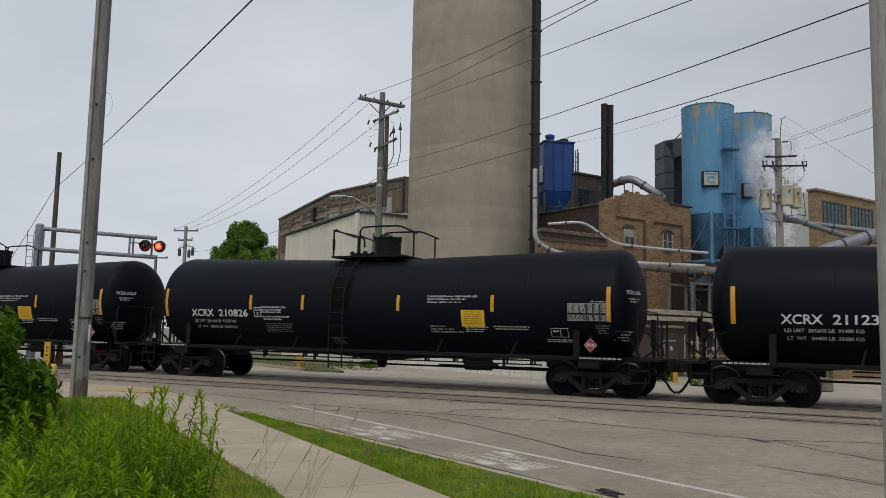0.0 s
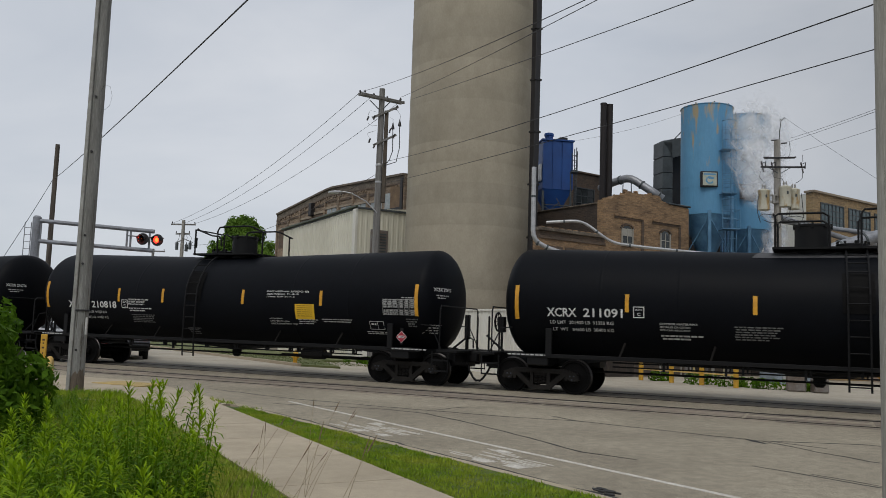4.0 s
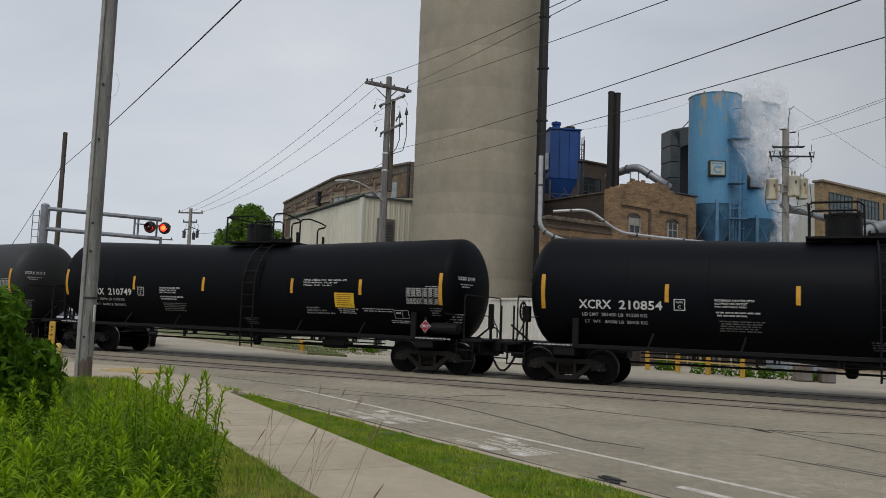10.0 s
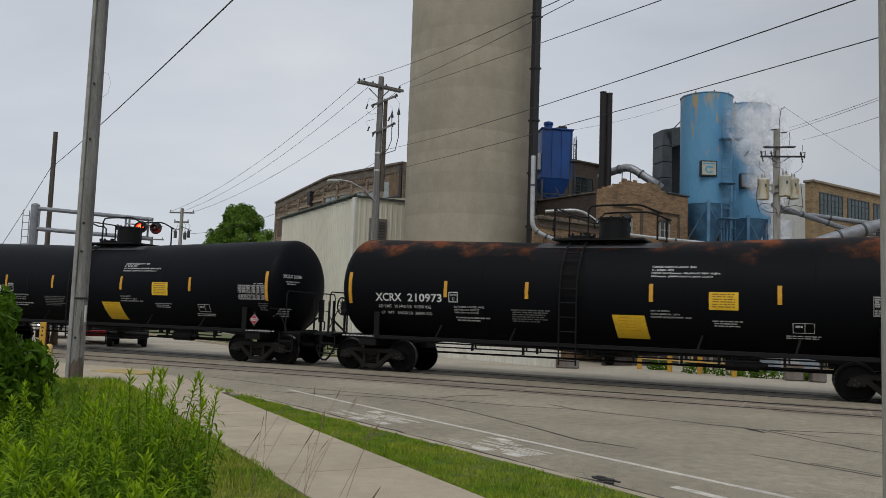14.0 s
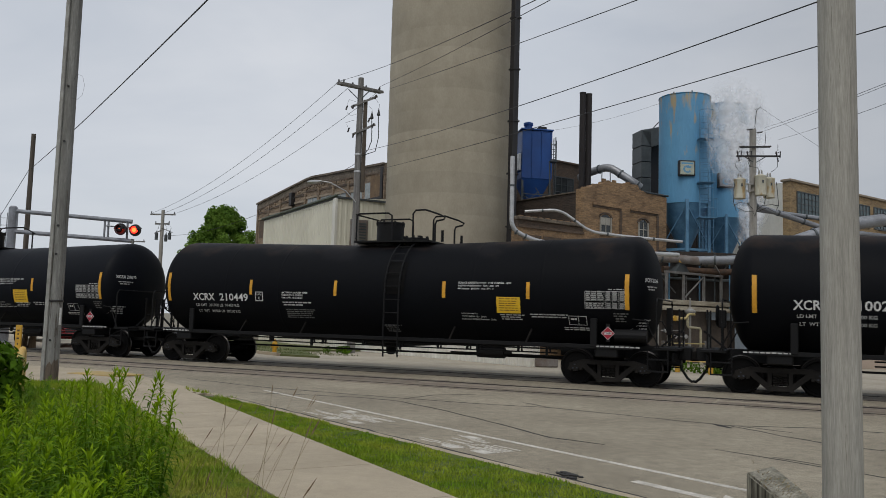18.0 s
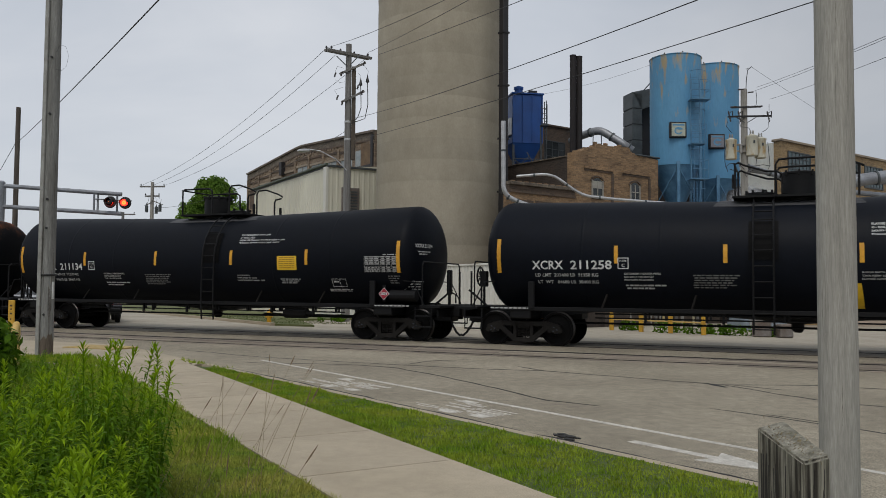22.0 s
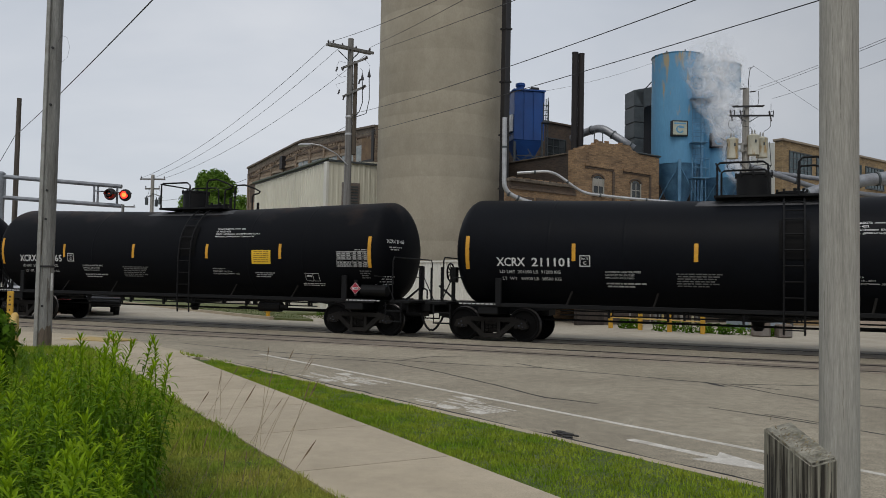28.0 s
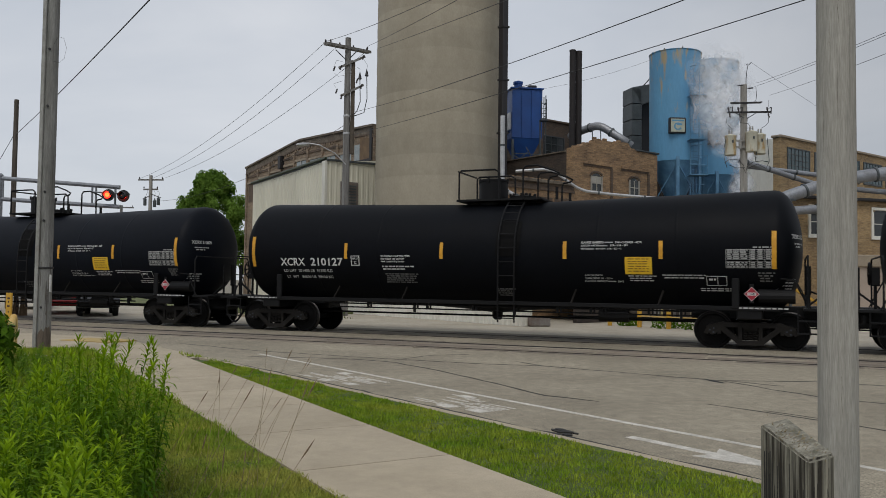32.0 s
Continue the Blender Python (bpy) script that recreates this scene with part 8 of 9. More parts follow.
def vehicle(name, m, paint, label, high, bonnet, length=4.7, width=1.85):
    """A parked road vehicle whose front faces -y."""
    v = thing(name, m, label, "car", "vehicles waiting at the crossing")
    w = width / 2
    bm = nb()
    prof = [(0, 0.35), (0.0, bonnet - 0.12), (0.12, bonnet), (1.15, bonnet + 0.12), (1.9, high), (length - 1.2, high), (length - 0.5, bonnet + 0.1), (length, bonnet), (length, 0.35)]
    lo = [bm.verts.new((-w + (0.14 if z > bonnet + 0.13 else 0), y, z)) for y, z in prof]
    hi = [bm.verts.new((w - (0.14 if z > bonnet + 0.13 else 0), y, z)) for y, z in prof]
    bm.faces.new(lo)
    bm.faces.new(hi[::-1])
    for i in range(len(prof)):
        j = (i + 1) % len(prof)
        bm.faces.new((lo[j], lo[i], hi[i], hi[j]))
    bmesh.ops.recalc_face_normals(bm, faces=bm.faces)
    bmesh.ops.bevel(bm, geom=list(bm.edges), offset=0.05, segments=2, affect="EDGES")
    part("body", bm, paint, v, smooth=True)
    bm = nb()
    d = Vector((0, 1.9 - 1.15, high - bonnet - 0.12)).normalized()
    nrm = Vector((0, -d.z, d.y)) * 0.012
    a, b = Vector((0, 1.2, bonnet + 0.17)) + nrm, Vector((0, 1.85, high - 0.06)) + nrm
    bm.faces.new([bm.verts.new(p) for p in ((-w + 0.16, a.y, a.z), (w - 0.16, a.y, a.z), (w - 0.24, b.y, b.z), (-w + 0.24, b.y, b.z))])
    part("windscreen", bm, window_dark, v)
    for s in (-1, 1):
        bm = nb()
        box(bm, s * (w - 0.15) - 0.07, s * (w - 0.15) + 0.07, -0.03, 0.05, bonnet - 0.30, bonnet - 0.21, 0.02)
        part("headlight", bm, headlight_lit, v, "headlamp")
        bm = nb()
        box(bm, s * (w + 0.08) - 0.1, s * (w + 0.08) + 0.1, 1.25, 1.4, bonnet + 0.2, bonnet + 0.38, 0.03)
        part("mirror", bm, paint, v)
        for y in (0.9, length - 1.0):
            bm = nb()
            lathe(bm, [(0.05, -0.1), (0.22, -0.11), (0.33, -0.1), (0.35, -0.05), (0.35, 0.1), (0.2, 0.11)], 18, pose(s * (w - 0.12), y, 0.35, 0, 90, 0))
            wh = part("wheel", bm, rubber, v, smooth=True)
            bm = nb()
            lathe(bm, [(0.03, s * 0.125), (0.2, s * 0.12)], 14, pose(s * (w - 0.12), y, 0.35, 0, 90, 0))
            part("rim", bm, chrome, wh)
    bm = nb()
    for k in range(4):
        box(bm, -w + 0.45, w - 0.45, -0.03, 0.0, bonnet - 0.33 + k * 0.07, bonnet - 0.29 + k * 0.07)
    part("grille", bm, grey_steel, v)
    bm = nb()
    box(bm, -w + 0.05, w - 0.05, -0.1, 0.02, 0.4, 0.62, 0.04)
    part("bumper", bm, rubber if paint is car_black else paint, v)
    return v


vehicle("dark_car", pose(-12.62, 33.7, 0, 0, 0, 23), car_black, "dark car with lit headlamps waiting at the crossing", 1.45, 0.78, 4.6, 1.6)
vehicle("red_car", pose(-14.55, 35.4, 0, 0, 0, 24), car_red, "red car waiting at the crossing", 1.5, 0.85)
vehicle("white_car", pose(-18.6, 40.3, 0, 0, 0, 26), car_white, "white car waiting further back at the crossing", 1.5, 0.9)
# a low pale building closes the street
low = thing("low_building", pose(-34, 62, 0, 0, 0, 24), "low pale building far down the street", "building")
bm = nb()
box(bm, -8, 8, 0, 8, 0, 3.2)
part("wall", bm, sheet_white, low)
bm = nb()
box(bm, -8.3, 8.3, -0.3, 8.3, 3.2, 3.5, 0.05)
part("roof", bm, grey_steel, low)
for k in range(5):
    sash(low, -7 + k * 3, -5.4 + k * 3, 1.0, 2.3, 0, 2, 1, window_dark, frame_pale)


# ---- plants ----
def leaf(bm, base, way, up, length, width, droop=0.3):
    """A narrow pointed leaf, folded along its rib and arching down towards the tip."""
    way, up = way.normalized(), up.normalized()
    side = way.cross(up).normalized() * width / 2
    rows = []
    for f, w in ((0.0, 0.25), (0.3, 0.95), (0.62, 0.8)):
        p = base + way * length * f + up * length * (0.10 * f - droop * f * f)
        rib = bm.verts.new(p - up * width * 0.12 * w)
        rows.append((bm.verts.new(p + side * w), rib, bm.verts.new(p - side * w)))
    tip = bm.verts.new(base + way * length * (1 - 0.25 * droop) + up * length * (0.08 - droop * 1.05))
    for u, v in zip(rows, rows[1:]):
        bm.faces.new((u[0], u[1], v[1], v[0]))
        bm.faces.new((u[1], u[2], v[2], v[1]))
    bm.faces.new((rows[2][0], rows[2][1], tip))
    bm.faces.new((rows[2][1], rows[2][2], tip))


def goldenrod_mesh(seed):
    """Stem and foliage of one tall leafy stalk, one metre high."""
    r = random.Random(seed)
    stem, fol = nb(), nb()
    lean = Vector((r.uniform(-0.12, 0.12), r.uniform(-0.12, 0.12), 0))
    pts = [lean * (i / 6) ** 2 + Vector((0, 0, i / 6)) for i in range(7)]
    tube(stem, pts, 0.006, 5, r1=0.003)
    a, z = r.uniform(0, 6), 0.12
    while z < 1.02:
        c = lean * z * z + Vector((0, 0, min(z, 1.0)))
        k = max(0.0, (z - 0.82) / 0.2)
        ln = r.uniform(0.085, 0.15) * (1 - 0.5 * k) * (0.75 + 0.25 * min(1, z * 2))
        rise = 0.15 + 1.5 * k + r.uniform(-0.15, 0.25)
        leaf(fol, c, Vector((math.cos(a), math.sin(a), rise)), Vector((0, 0, 1)), ln, ln * r.uniform(0.13, 0.19), r.uniform(0.35, 0.9) * (1 - 0.8 * k))
        a += 2.4 + r.uniform(-0.3, 0.3)
        z += 0.0115 if z < 0.85 else 0.0065
    me = mesh_of("foliage", fol, leaf_bright)
    me.materials.append(leaf_tip)
    for p in me.polygons:
        p.material_index = 1 if p.center.z > 0.87 else 0
    return mesh_of("stem", stem, leaf_bright), me


GOLD = [goldenrod_mesh(s) for s in range(8)]
rnd = random.Random(21)
placed = 0
for tries in range(4000):
    if placed >= 300:
        break
    y = 2.2 + (rnd.random() ** 0.85) * 4.0
    x = rnd.uniform(-0.66, -0.283) * y
    edge = (-0.283 * y - x)
    if y < 3.0 and edge < 0.12:
        continue
    h = rnd.uniform(0.5, 0.95) if y < 4.4 else rnd.uniform(0.55, 0.97)
    if edge < 0.6 and y > 4.4 and rnd.random() < 0.45:
        h = rnd.uniform(0.95, 1.12)
    if edge < 0.18:
        h *= rnd.uniform(0.6, 1.0)
    stem, fol = GOLD[rnd.randrange(8)]
    g = thing("goldenrod", pose(x, y, 0.08, rnd.uniform(-6, 6), rnd.uniform(-6, 6), rnd.uniform(0, 360)) @ Matrix.Diagonal((1.0, 1.0, h, 1)), "tall leafy green goldenrod stalk in the grass", "weed", "goldenrod stalks")
    link("stem", stem, None, g)
    link("foliage", fol, None, g)
    placed += 1

# seed stalks of tall grass
rnd = random.Random(5)
for k in range(19):
    y = rnd.uniform(2.9, 6.6)
    x = -y * rnd.uniform(0.15, 0.31)
    h, lx, ly = rnd.uniform(0.5, 1.0), rnd.uniform(0.02, 0.42), rnd.uniform(-0.1, 0.15)
    g = thing("grass_stalk", pose(x, y, 0.08), "thin dry grass stalk with a brown seed head", "grass", "seeding grass stalks")
    bm = nb()
    pts = [(lx * (i / 8) ** 1.4, ly * (i / 8) ** 2, h * i / 8) for i in range(9)]
    tube(bm, pts, 0.0017, 4, r1=0.0011)
    part("stalk", bm, seed_straw, g)
    bm = nb()
    p, q = Vector(pts[7]), Vector(pts[8])
    d = (q - p).normalized()
    w, ln = rnd.uniform(0.0026, 0.0042), rnd.uniform(0.05, 0.10)
    lathe(bm, [(0.0012, -0.2 * ln), (w * 0.8, 0.0), (w, 0.3 * ln), (w * 0.75, 0.65 * ln), (0.0008, ln)], 6, Matrix.Translation(q) @ d.to_track_quat("Z", "Y").to_matrix().to_4x4())
    part("seed_head", bm, seed_head, g)


def leaf_cloud(centres, count, size, seed, spread=0.35):
    """Many small leaves on the outsides of lumps; centres: (x, y, z, radius)."""
    r = np.random.default_rng(seed)
    w = np.array([c[3] ** 2 for c in centres])
    idx = r.choice(len(centres), count, p=w / w.sum())
    c = np.array([c[:3] for c in centres])[idx]
    rad = np.array([c[3] for c in centres])[idx]
    d = r.normal(size=(count, 3))
    d /= np.linalg.norm(d, axis=1)[:, None]
    pos = c + d * (rad * (1 - spread * r.random(count) ** 2))[:, None]
    nrm = d + r.normal(size=(count, 3)) * 0.55
    nrm /= np.linalg.norm(nrm, axis=1)[:, None]
    t1 = np.cross(nrm, r.normal(size=(count, 3)))
    t1 /= np.linalg.norm(t1, axis=1)[:, None]
    t2 = np.cross(nrm, t1)
    s = size * r.uniform(0.6, 1.3, count)[:, None]
    v = np.stack([pos - t1 * s, pos + t2 * s * 0.42 - t1 * s * 0.1, pos + t1 * s, pos - t2 * s * 0.42 - t1 * s * 0.1], 1).reshape(-1, 3)
    return v, np.arange(count * 4).reshape(-1, 4)


def cloud_part(name, centres, count, size, seed, material, parent, spread=0.35):
    v, f = leaf_cloud(centres, count, size, seed, spread)
    me = bpy.data.meshes.new(name)
    me.from_pydata(v.tolist(), [], f.tolist())
    ob = link(name, me, material, parent)
    return tagged(ob, kind="stuff")


# lower weeds between the clump and the pole, too many to tell apart
rnd = random.Random(31)
vs, fs, base = [], [], 0
for k in range(125):
    y = rnd.uniform(6.0, 15.5)
    x = -y * rnd.uniform(0.37, 0.60) if y < 11 else -y * rnd.uniform(0.42, 0.52)
    h = rnd.uniform(0.25, 0.6) if y < 11 else rnd.uniform(0.15, 0.35)
    m = pose(x, y, 0.08, rnd.uniform(-9, 9), rnd.uniform(-9, 9), rnd.uniform(0, 360)) @ Matrix.Diagonal((0.9, 0.9, h, 1))
    for me in GOLD[rnd.randrange(8)]:
        vs += [tuple(m @ v.co) for v in me.vertices]
        fs += [tuple(base + i for i in p.vertices) for p in me.polygons]
        base += len(me.vertices)
me = bpy.data.meshes.new("weed_patch")
me.from_pydata(vs, [], fs)
tagged(link("weed_patch", me, leaf_bright), "low young weeds in longer grass near the pole", "weed", kind="stuff")

bush = thing("bush", pose(-5.55, 9.4, 0.05), "dense dark green bush overgrown with vine leaves", "bush")
rnd = random.Random(2)
lumps = []
for k in range(38):
    a, h = rnd.uniform(0, 6.28), rnd.uniform(0.2, 1.5)
    rr = 1.0 * math.sqrt(max(0.05, 1 - (h / 1.85) ** 2)) * rnd.uniform(0.55, 1.0)
    lumps.append((rr * math.cos(a), rr * math.sin(a), h, rnd.uniform(0.22, 0.38)))
cloud_part("leaves", lumps, 6500, 0.075, 3, leaf_dark, bush)
for k in range(7):
    bm = nb()
    a = k * 0.9
    tube(bm, [(0.1 * math.cos(a), 0.1 * math.sin(a), 0), (0.5 * math.cos(a), 0.5 * math.sin(a), 0.6), (0.75 * math.cos(a + 0.2), 0.75 * math.sin(a + 0.2), 1.2)], 0.022, 5, r1=0.008)
    part("branch", bm, bark, bush)


def tree(x, y, h, wide, seed, label, count=6500, size=0.26):
    t = thing("tree", pose(x, y, 0), label, "tree", "broadleaf trees")
    r = random.Random(seed)
    bm = nb()
    tube(bm, [(0, 0, 0), (0.05, 0, h * 0.2), (0.0, 0.1, h * 0.4), (0.1, 0, h * 0.75)], 0.3, 10, r1=0.08)
    part("trunk", bm, bark, t)
    lumps = []
    for k in range(170):
        a = r.uniform(0, 6.28)
        z = r.uniform(0.22, 0.985)
        full = wide * (1 - max(0.0, (z - 0.42) / 0.60) ** 1.7) ** 0.8 if z > 0.42 else wide * (0.72 + 0.28 * z / 0.42)
        k2 = max(0.1, full) * r.uniform(0.3, 1.0) ** 0.6
        lumps.append((k2 * math.cos(a), k2 * math.sin(a), z * h, wide * r.uniform(0.10, 0.20)))
    for c in lumps[::12]:
        bm = nb()
        tube(bm, [(0, 0, c[2] * 0.5), (c[0] * 0.5, c[1] * 0.5, c[2] * 0.75), c[:3]], 0.1, 6, r1=0.03)
        part("limb", bm, bark, t)
    cloud_part("crown", lumps, count, size, seed, leaf_tree, t, 0.9)
    return t


tree(-18.4, 75, 11.3, 4.0, 4, "round leafy green tree beyond the brick hall", 42000, 0.17)
tree(-21.9, 82, 8.2, 2.4, 9, "lower leafy green tree beyond the brick hall", 16000, 0.16)


def grass(name, inside, count, x0, x1, y0, y1, z, tall, seed, label, material):
    r = np.random.default_rng(seed)
    n = count * 4
    x, y = r.uniform(x0, x1, n), r.uniform(y0, y1, n)
    keep = inside(x, y)
    x, y = x[keep][:count], y[keep][:count]
    n = len(x)
    a = r.uniform(0, 6.28, n)
    h = tall * r.uniform(0.45, 1.3, n) * (0.85 + 0.3 * np.sin(x * 2.1) * np.cos(y * 1.7) + 0.3 * np.sin(x * 9.1 + y * 3.3) * np.cos(y * 7.7 - x * 4.1))
    w = 0.0022 + 0.0006 * np.hypot(x, y)
    lean = r.uniform(0.1, 0.7, n) * h
    b = r.uniform(0, 6.28, n)
    p = np.stack([x, y, np.full(n, z)], 1)
    d = np.stack([np.cos(a) * w, np.sin(a) * w, np.zeros(n)], 1)
    tip = p + np.stack([np.cos(b) * lean, np.sin(b) * lean, h], 1)
    v = np.stack([p - d, p + d, tip], 1).reshape(-1, 3)
    me = bpy.data.meshes.new(name)
    me.from_pydata(v.tolist(), [], np.arange(n * 3).reshape(-1, 3).tolist())
    return tagged(link(name, me, material), label, "grass", kind="stuff")


def pave_o(x, y):
    return x * PN.x + y * PN.y


def road_o(x, y):
    return x * O.x + y * O.y


grass_mown = surface("grass_mown", (0.29, 0.335, 0.032), (0.135, 0.24, 0.010), 0.7, 1.6, 30, 0.3, 0, spec=0.2, mid=(6.0, 0.35))
grass_dry = surface("grass_dry", (0.42, 0.39, 0.085), (0.19, 0.285, 0.028), 0.7, 1.6, 30, 0.3, 0, spec=0.2, mid=(5.0, 0.3))
grass("verge_grass", lambda x, y: (pave_o(x, y) > 3.70) & (road_o(x, y) < 5.87 + 0.03 * np.sin(x * 9)) & (x > -4.6) & (y * A.y + x * A.x < 14.8 - 0.6 * (5.9 - road_o(x, y))), 110000, -4.6, 4.9, 2.0, 17.5, 0.045, 0.042, 1, "short mown grass of the roadside verge", grass_mown)
grass("lawn_grass", lambda x, y: (pave_o(x, y) < 2.37 + 0.03 * np.sin(y * 7)) & (x > -0.36 * y - 0.2), 110000, -5.5, 0.6, 2.2, 12.0, 0.075, 0.04, 2, "mown lawn grass with dry patches", grass_dry)
grass("lawn_grass", lambda x, y: (pave_o(x, y) < 2.36) & (y < 17.3), 60000, -11, -1.5, 7.0, 18.0, 0.075, 0.09, 3, "longer lawn grass behind the weeds", grass_mown)
grass("lawn_grass", lambda x, y: (pave_o(x, y) < 2.36), 60000, -7, 3.5, -4.0, 2.25, 0.075, 0.04, 12, "mown lawn grass with dry patches", grass_dry)
grass("verge_weeds", lambda x, y: (road_o(x, y) > 14.4) & (road_o(x, y) < 17.0) & (y > 33.0), 2500, -14, 0, 30.5, 46, 0.06, 0.07, 4, "patchy grass on the far verge", lawn_worn)
grass("kerb_weeds", lambda x, y: (np.abs(road_o(x, y) - 5.93) < 0.07 + 0.05 * np.sin(y * 5)) & (y * A.y + x * A.x > 14.4) & (y * A.y + x * A.x < 16.9), 900, -5.5, -2.5, 15.0, 18.0, 0.03, 0.06, 6, "straggling weeds along the kerb", grass_mown)
for k, (x, y, s) in enumerate(((8.3, 31.2, 0.5), (9.6, 29.8, 0.55), (10.4, 29.0, 0.45), (11.3, 28.2, 0.5), (12.3, 27.6, 0.4), (-3.6, 37.0, 0.4))):
    w = thing("weed_clump", pose(x, y, 0), "low green weeds at the edge of the yard", "weed", "weed clumps")
    cloud_part("leaves", [(r_.uniform(-0.5, 0.5), r_.uniform(-0.3, 0.3), 0.12, s * 0.5) for r_ in [random.Random(k)] for _ in range(6)], 420, 0.07, k, leaf_dark, w)

# ---- steam ----
steam_mat = bpy.data.materials.new("steam")
steam_mat.use_nodes = True
st = steam_mat.node_tree
st.nodes.clear()
s_out = st.nodes.new("ShaderNodeOutputMaterial")
s_mix = st.nodes.new("ShaderNodeMixShader")
s_clear = st.nodes.new("ShaderNodeBsdfTransparent")
s_dif = st.nodes.new("ShaderNodeBsdfTranslucent")
s_dif.inputs["Color"].default_value = (0.93, 0.94, 0.96, 1)
s_co = st.nodes.new("ShaderNodeTexCoord")
s_nz = st.nodes.new("ShaderNodeTexNoise")
s_nz.inputs["Scale"].default_value, s_nz.inputs["Detail"].default_value = 1.3, 5.0
s_rg = st.nodes.new("ShaderNodeMapRange")
s_rg.inputs[1].default_value, s_rg.inputs[2].default_value = 0.36, 0.62
s_rg.inputs[3].default_value, s_rg.inputs[4].default_value = 0.06, 0.86
s_ctr = st.nodes.new("ShaderNodeVectorMath")
s_ctr.operation = "SUBTRACT"
s_ctr.inputs[1].default_value = (0.5, 0.5, 0.5)
s_flat = st.nodes.new("ShaderNodeVectorMath")
s_flat.operation = "MULTIPLY"
s_flat.inputs[1].default_value = (2.0, 0.0, 2.0)
s_len = st.nodes.new("ShaderNodeVectorMath")
s_len.operation = "LENGTH"
s_fade = st.nodes.new("ShaderNodeMapRange")
s_fade.interpolation_type = "SMOOTHSTEP"
s_fade.inputs[1].default_value, s_fade.inputs[2].default_value = 0.97, 0.2
s_mul = st.nodes.new("ShaderNodeMath")
s_mul.operation = "MULTIPLY"
st.links.new(s_co.outputs["Generated"], s_ctr.inputs[0])
st.links.new(s_ctr.outputs[0], s_flat.inputs[0])
st.links.new(s_flat.outputs[0], s_len.inputs[0])
st.links.new(s_len.outputs["Value"], s_fade.inputs[0])
st.links.new(s_co.outputs["Object"], s_nz.inputs["Vector"])
st.links.new(s_nz.outputs["Fac"], s_rg.inputs[0])
st.links.new(s_rg.outputs[0], s_mul.inputs[0])
st.links.new(s_fade.outputs[0], s_mul.inputs[1])
st.links.new(s_mul.outputs[0], s_mix.inputs[0])
st.links.new(s_clear.outputs[0], s_mix.inputs[1])
s_front = st.nodes.new("ShaderNodeBsdfDiffuse")
s_front.inputs["Color"].default_value = (0.93, 0.94, 0.96, 1)
s_two = st.nodes.new("ShaderNodeMixShader")
st.links.new(s_dif.outputs[0], s_two.inputs[1])
st.links.new(s_front.outputs[0], s_two.inputs[2])
st.links.new(s_two.outputs[0], s_mix.inputs[2])
st.links.new(s_mix.outputs[0], s_out.inputs["Surface"])
PUFFS = []
plume = thing("steam_plume", pose(16.15, 39.4, 0), "thin white steam that drifts up past the blue silos", "steam")
rnd = random.Random(11)
PATHS = [(5.6, 0.75), (6.4, 0.8), (7.2, 0.85), (8.0, 0.95), (8.8, 1.1), (9.6, 1.3), (10.4, 1.5), (11.2, 1.65), (12.0, 1.75), (12.8, 1.7)]
for k, (z, r) in enumerate(PATHS):
    bm = nb()
    bmesh.ops.create_icosphere(bm, subdivisions=3, radius=1.0)
    for v in bm.verts:
        d = v.co.normalized()
        q = d * r * (0.85 + 0.35 * noise.noise(d * 1.5 + Vector((k * 3.1, 0, 0))))
        v.co = Vector((q.x, q.y * 0.6, q.z * 1.25))
    ob = part("puff", bm, steam_mat, plume, smooth=True)
    ob.visible_shadow = False
    PUFFS.append((ob, rnd.uniform(-0.12, 0.12), rnd.uniform(-0.4, 0.4), z, rnd.uniform(0, 6.28), rnd.choice((-1, 1))))


# ---- what moves ----
def train_at(t):
    """How far the first full car has come along the track at t seconds."""
    slack = np.interp(t, [0, 5, 10, 13.6, 16.0, 17.3, 18.7, 20.2, 21.7, 32], [-0.07, -0.06, -0.06, -0.04, -0.03, -0.08, -0.15, -0.19, -0.205, -0.195])
    return -1.17112371e-04 * t ** 3 - 1.27624864e-03 * t ** 2 + 12.1447199 * t - 2.42679901 + float(slack)


PITCH = 18.022


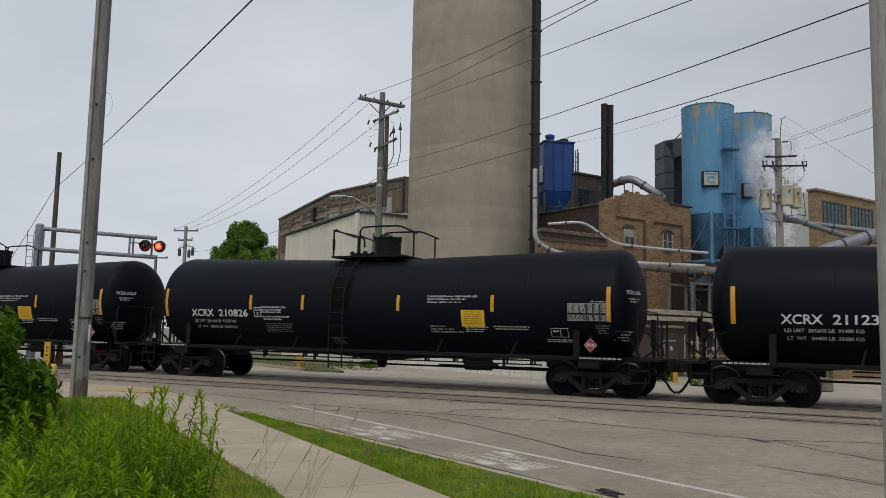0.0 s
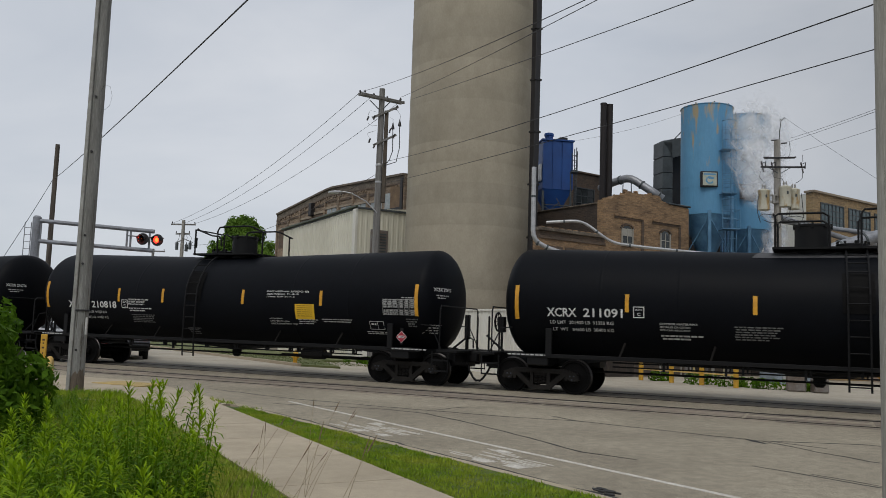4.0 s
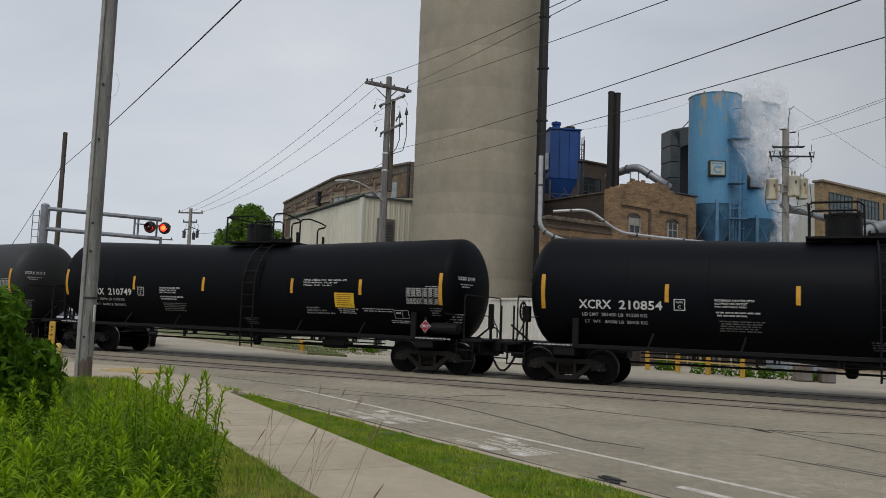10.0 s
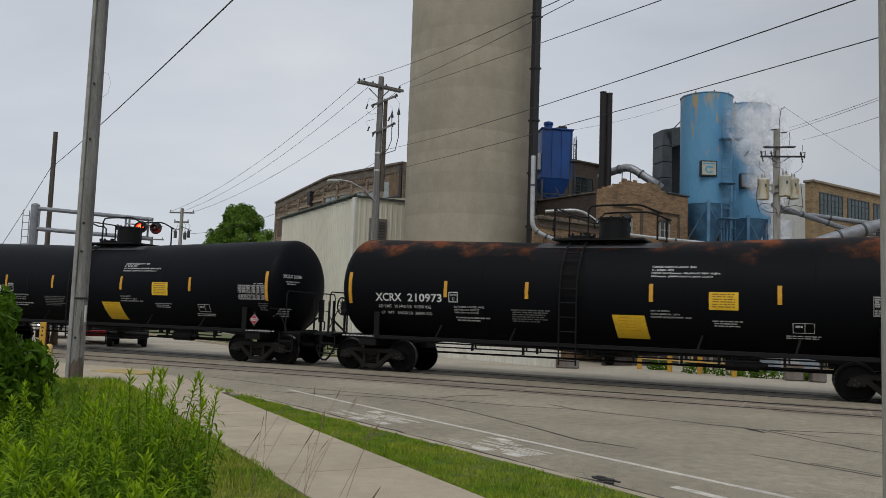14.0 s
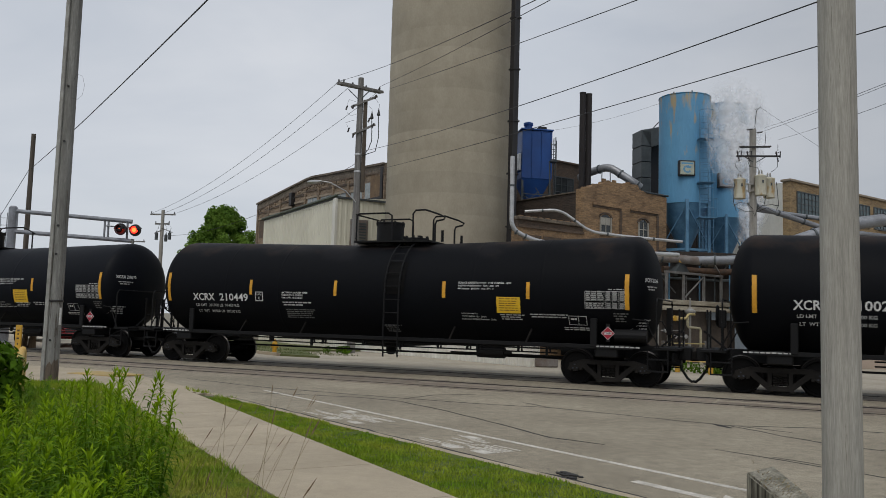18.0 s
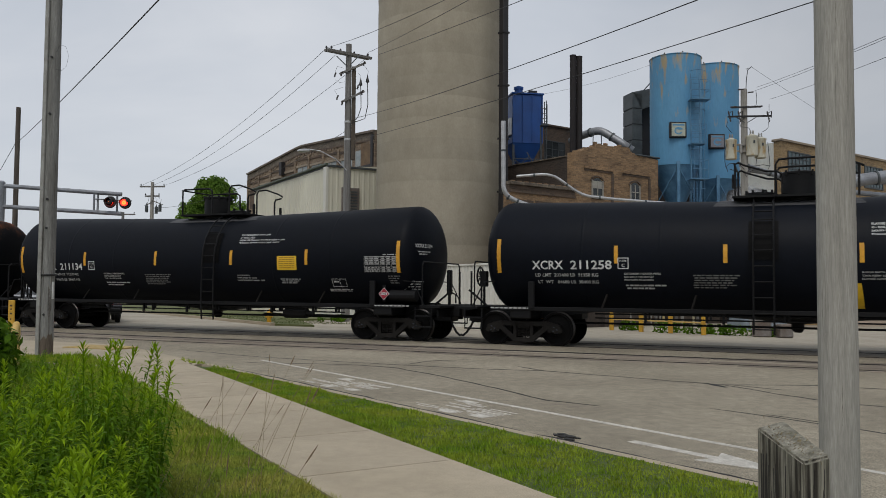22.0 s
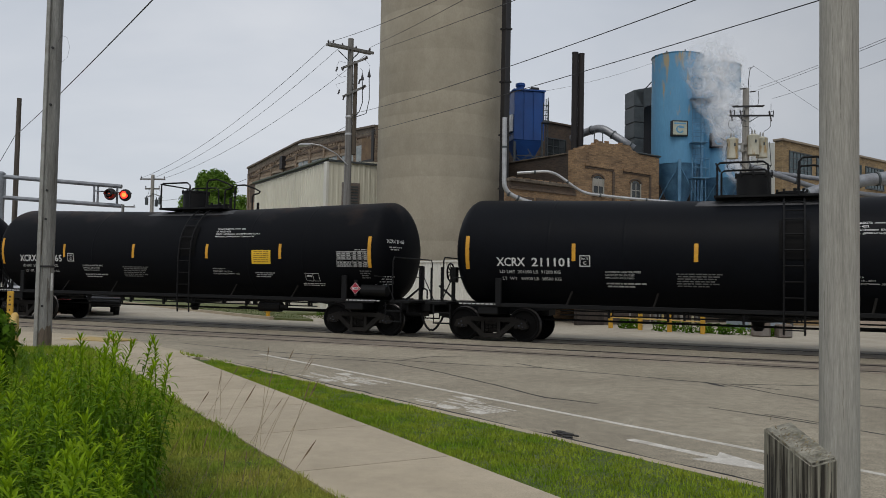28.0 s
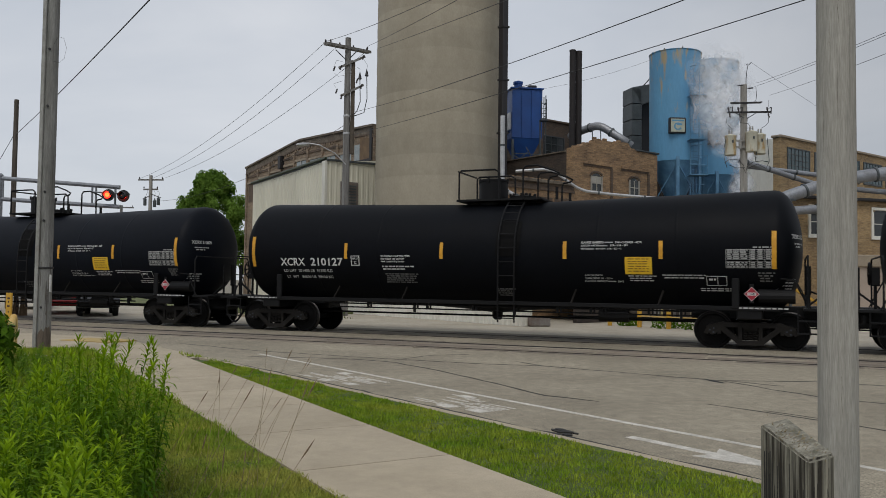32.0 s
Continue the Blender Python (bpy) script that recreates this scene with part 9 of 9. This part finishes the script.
def motions():
    for i, car in enumerate(CARS):
        rows = []
        for t in range(0, 33):
            x, y = on_track(train_at(t) - PITCH * (i - 1), 1.02)
            rows.append((t, pose(x, y, 0.012, 0, 0, -24.775)))
        walk(car, rows)
    # the crossing lights swap every 0.6 s
    for k, lens in enumerate(LENSES):
        rows, a, on = [], 0.0, None
        for i in range(0, 56):
            lit = (i % 2 == 1) == (k == 0)
            t = max(0.0, i * 0.6012 - 0.19)
            if on is None:
                a = 0.0 if lit else 180.0
                rows.append((0.0, pose(0, 0, 0, 0, 0, a)))
            elif lit != on and 0.05 < t < 31.93:
                rows += [(t - 0.04, pose(0, 0, 0, 0, 0, a)), (t - 0.02, pose(0, 0, 0, 0, 0, a)), (t - 0.007, pose(0, 0, 0, 0, 0, a + 60)), (t + 0.007, pose(0, 0, 0, 0, 0, a + 120)), (t + 0.02, pose(0, 0, 0, 0, 0, a + 180)), (t + 0.04, pose(0, 0, 0, 0, 0, a + 180))]
                a += 180
            on = lit
        rows.append((32.0, pose(0, 0, 0, 0, 0, a)))
        walk(lens, rows)
    # steam rolls, and leans with the wind
    LEAN = ([0, 2, 3.5, 6, 8, 10, 12, 14, 17, 18.5, 20, 22, 24, 25.5, 28, 31, 32], [0.5, 0.9, 0.7, 0.38, 0.8, 0.75, 0.75, 0.6, 0.75, 0.4, 0.05, 0.05, 0.3, 0.75, 1.1, 1.0, 0.65])
    for ob, x, y, z, f, s in PUFFS:
        rows = []
        for k in range(0, 65):
            t = k / 2
            lean = float(np.interp(t - (z - 5) * 0.12, *LEAN))
            z_now = 5.4 + (z - 5.6) * (-0.1 + 1.06 * min(1.0, lean * 1.6))
            up = max(0.0, z_now - 7.0)
            rows.append((t, pose(x + 0.35 - lean * 0.36 * up + 0.22 * math.sin(t * 0.9 + f), y, z_now + 0.3 * math.sin(t * 0.7 + 2 * f), 0, s * 25 * math.sin(t * 0.5 + f), 0)))
        walk(ob, rows)
    # all wheels roll together
    walk(WHEELS[0], [(k / 30, pose(0, 0, 0, 0, math.degrees((train_at(k / 30) - train_at(0)) / 0.457) % 360, 0)) for k in range(0, 961)])
    keys = WHEELS[0].animation_data
    for w in WHEELS[1:]:
        w.rotation_mode = "QUATERNION"
        w.animation_data_create()
        w.animation_data.action = keys.action
        w.animation_data.action_slot = keys.action_slot


motions()
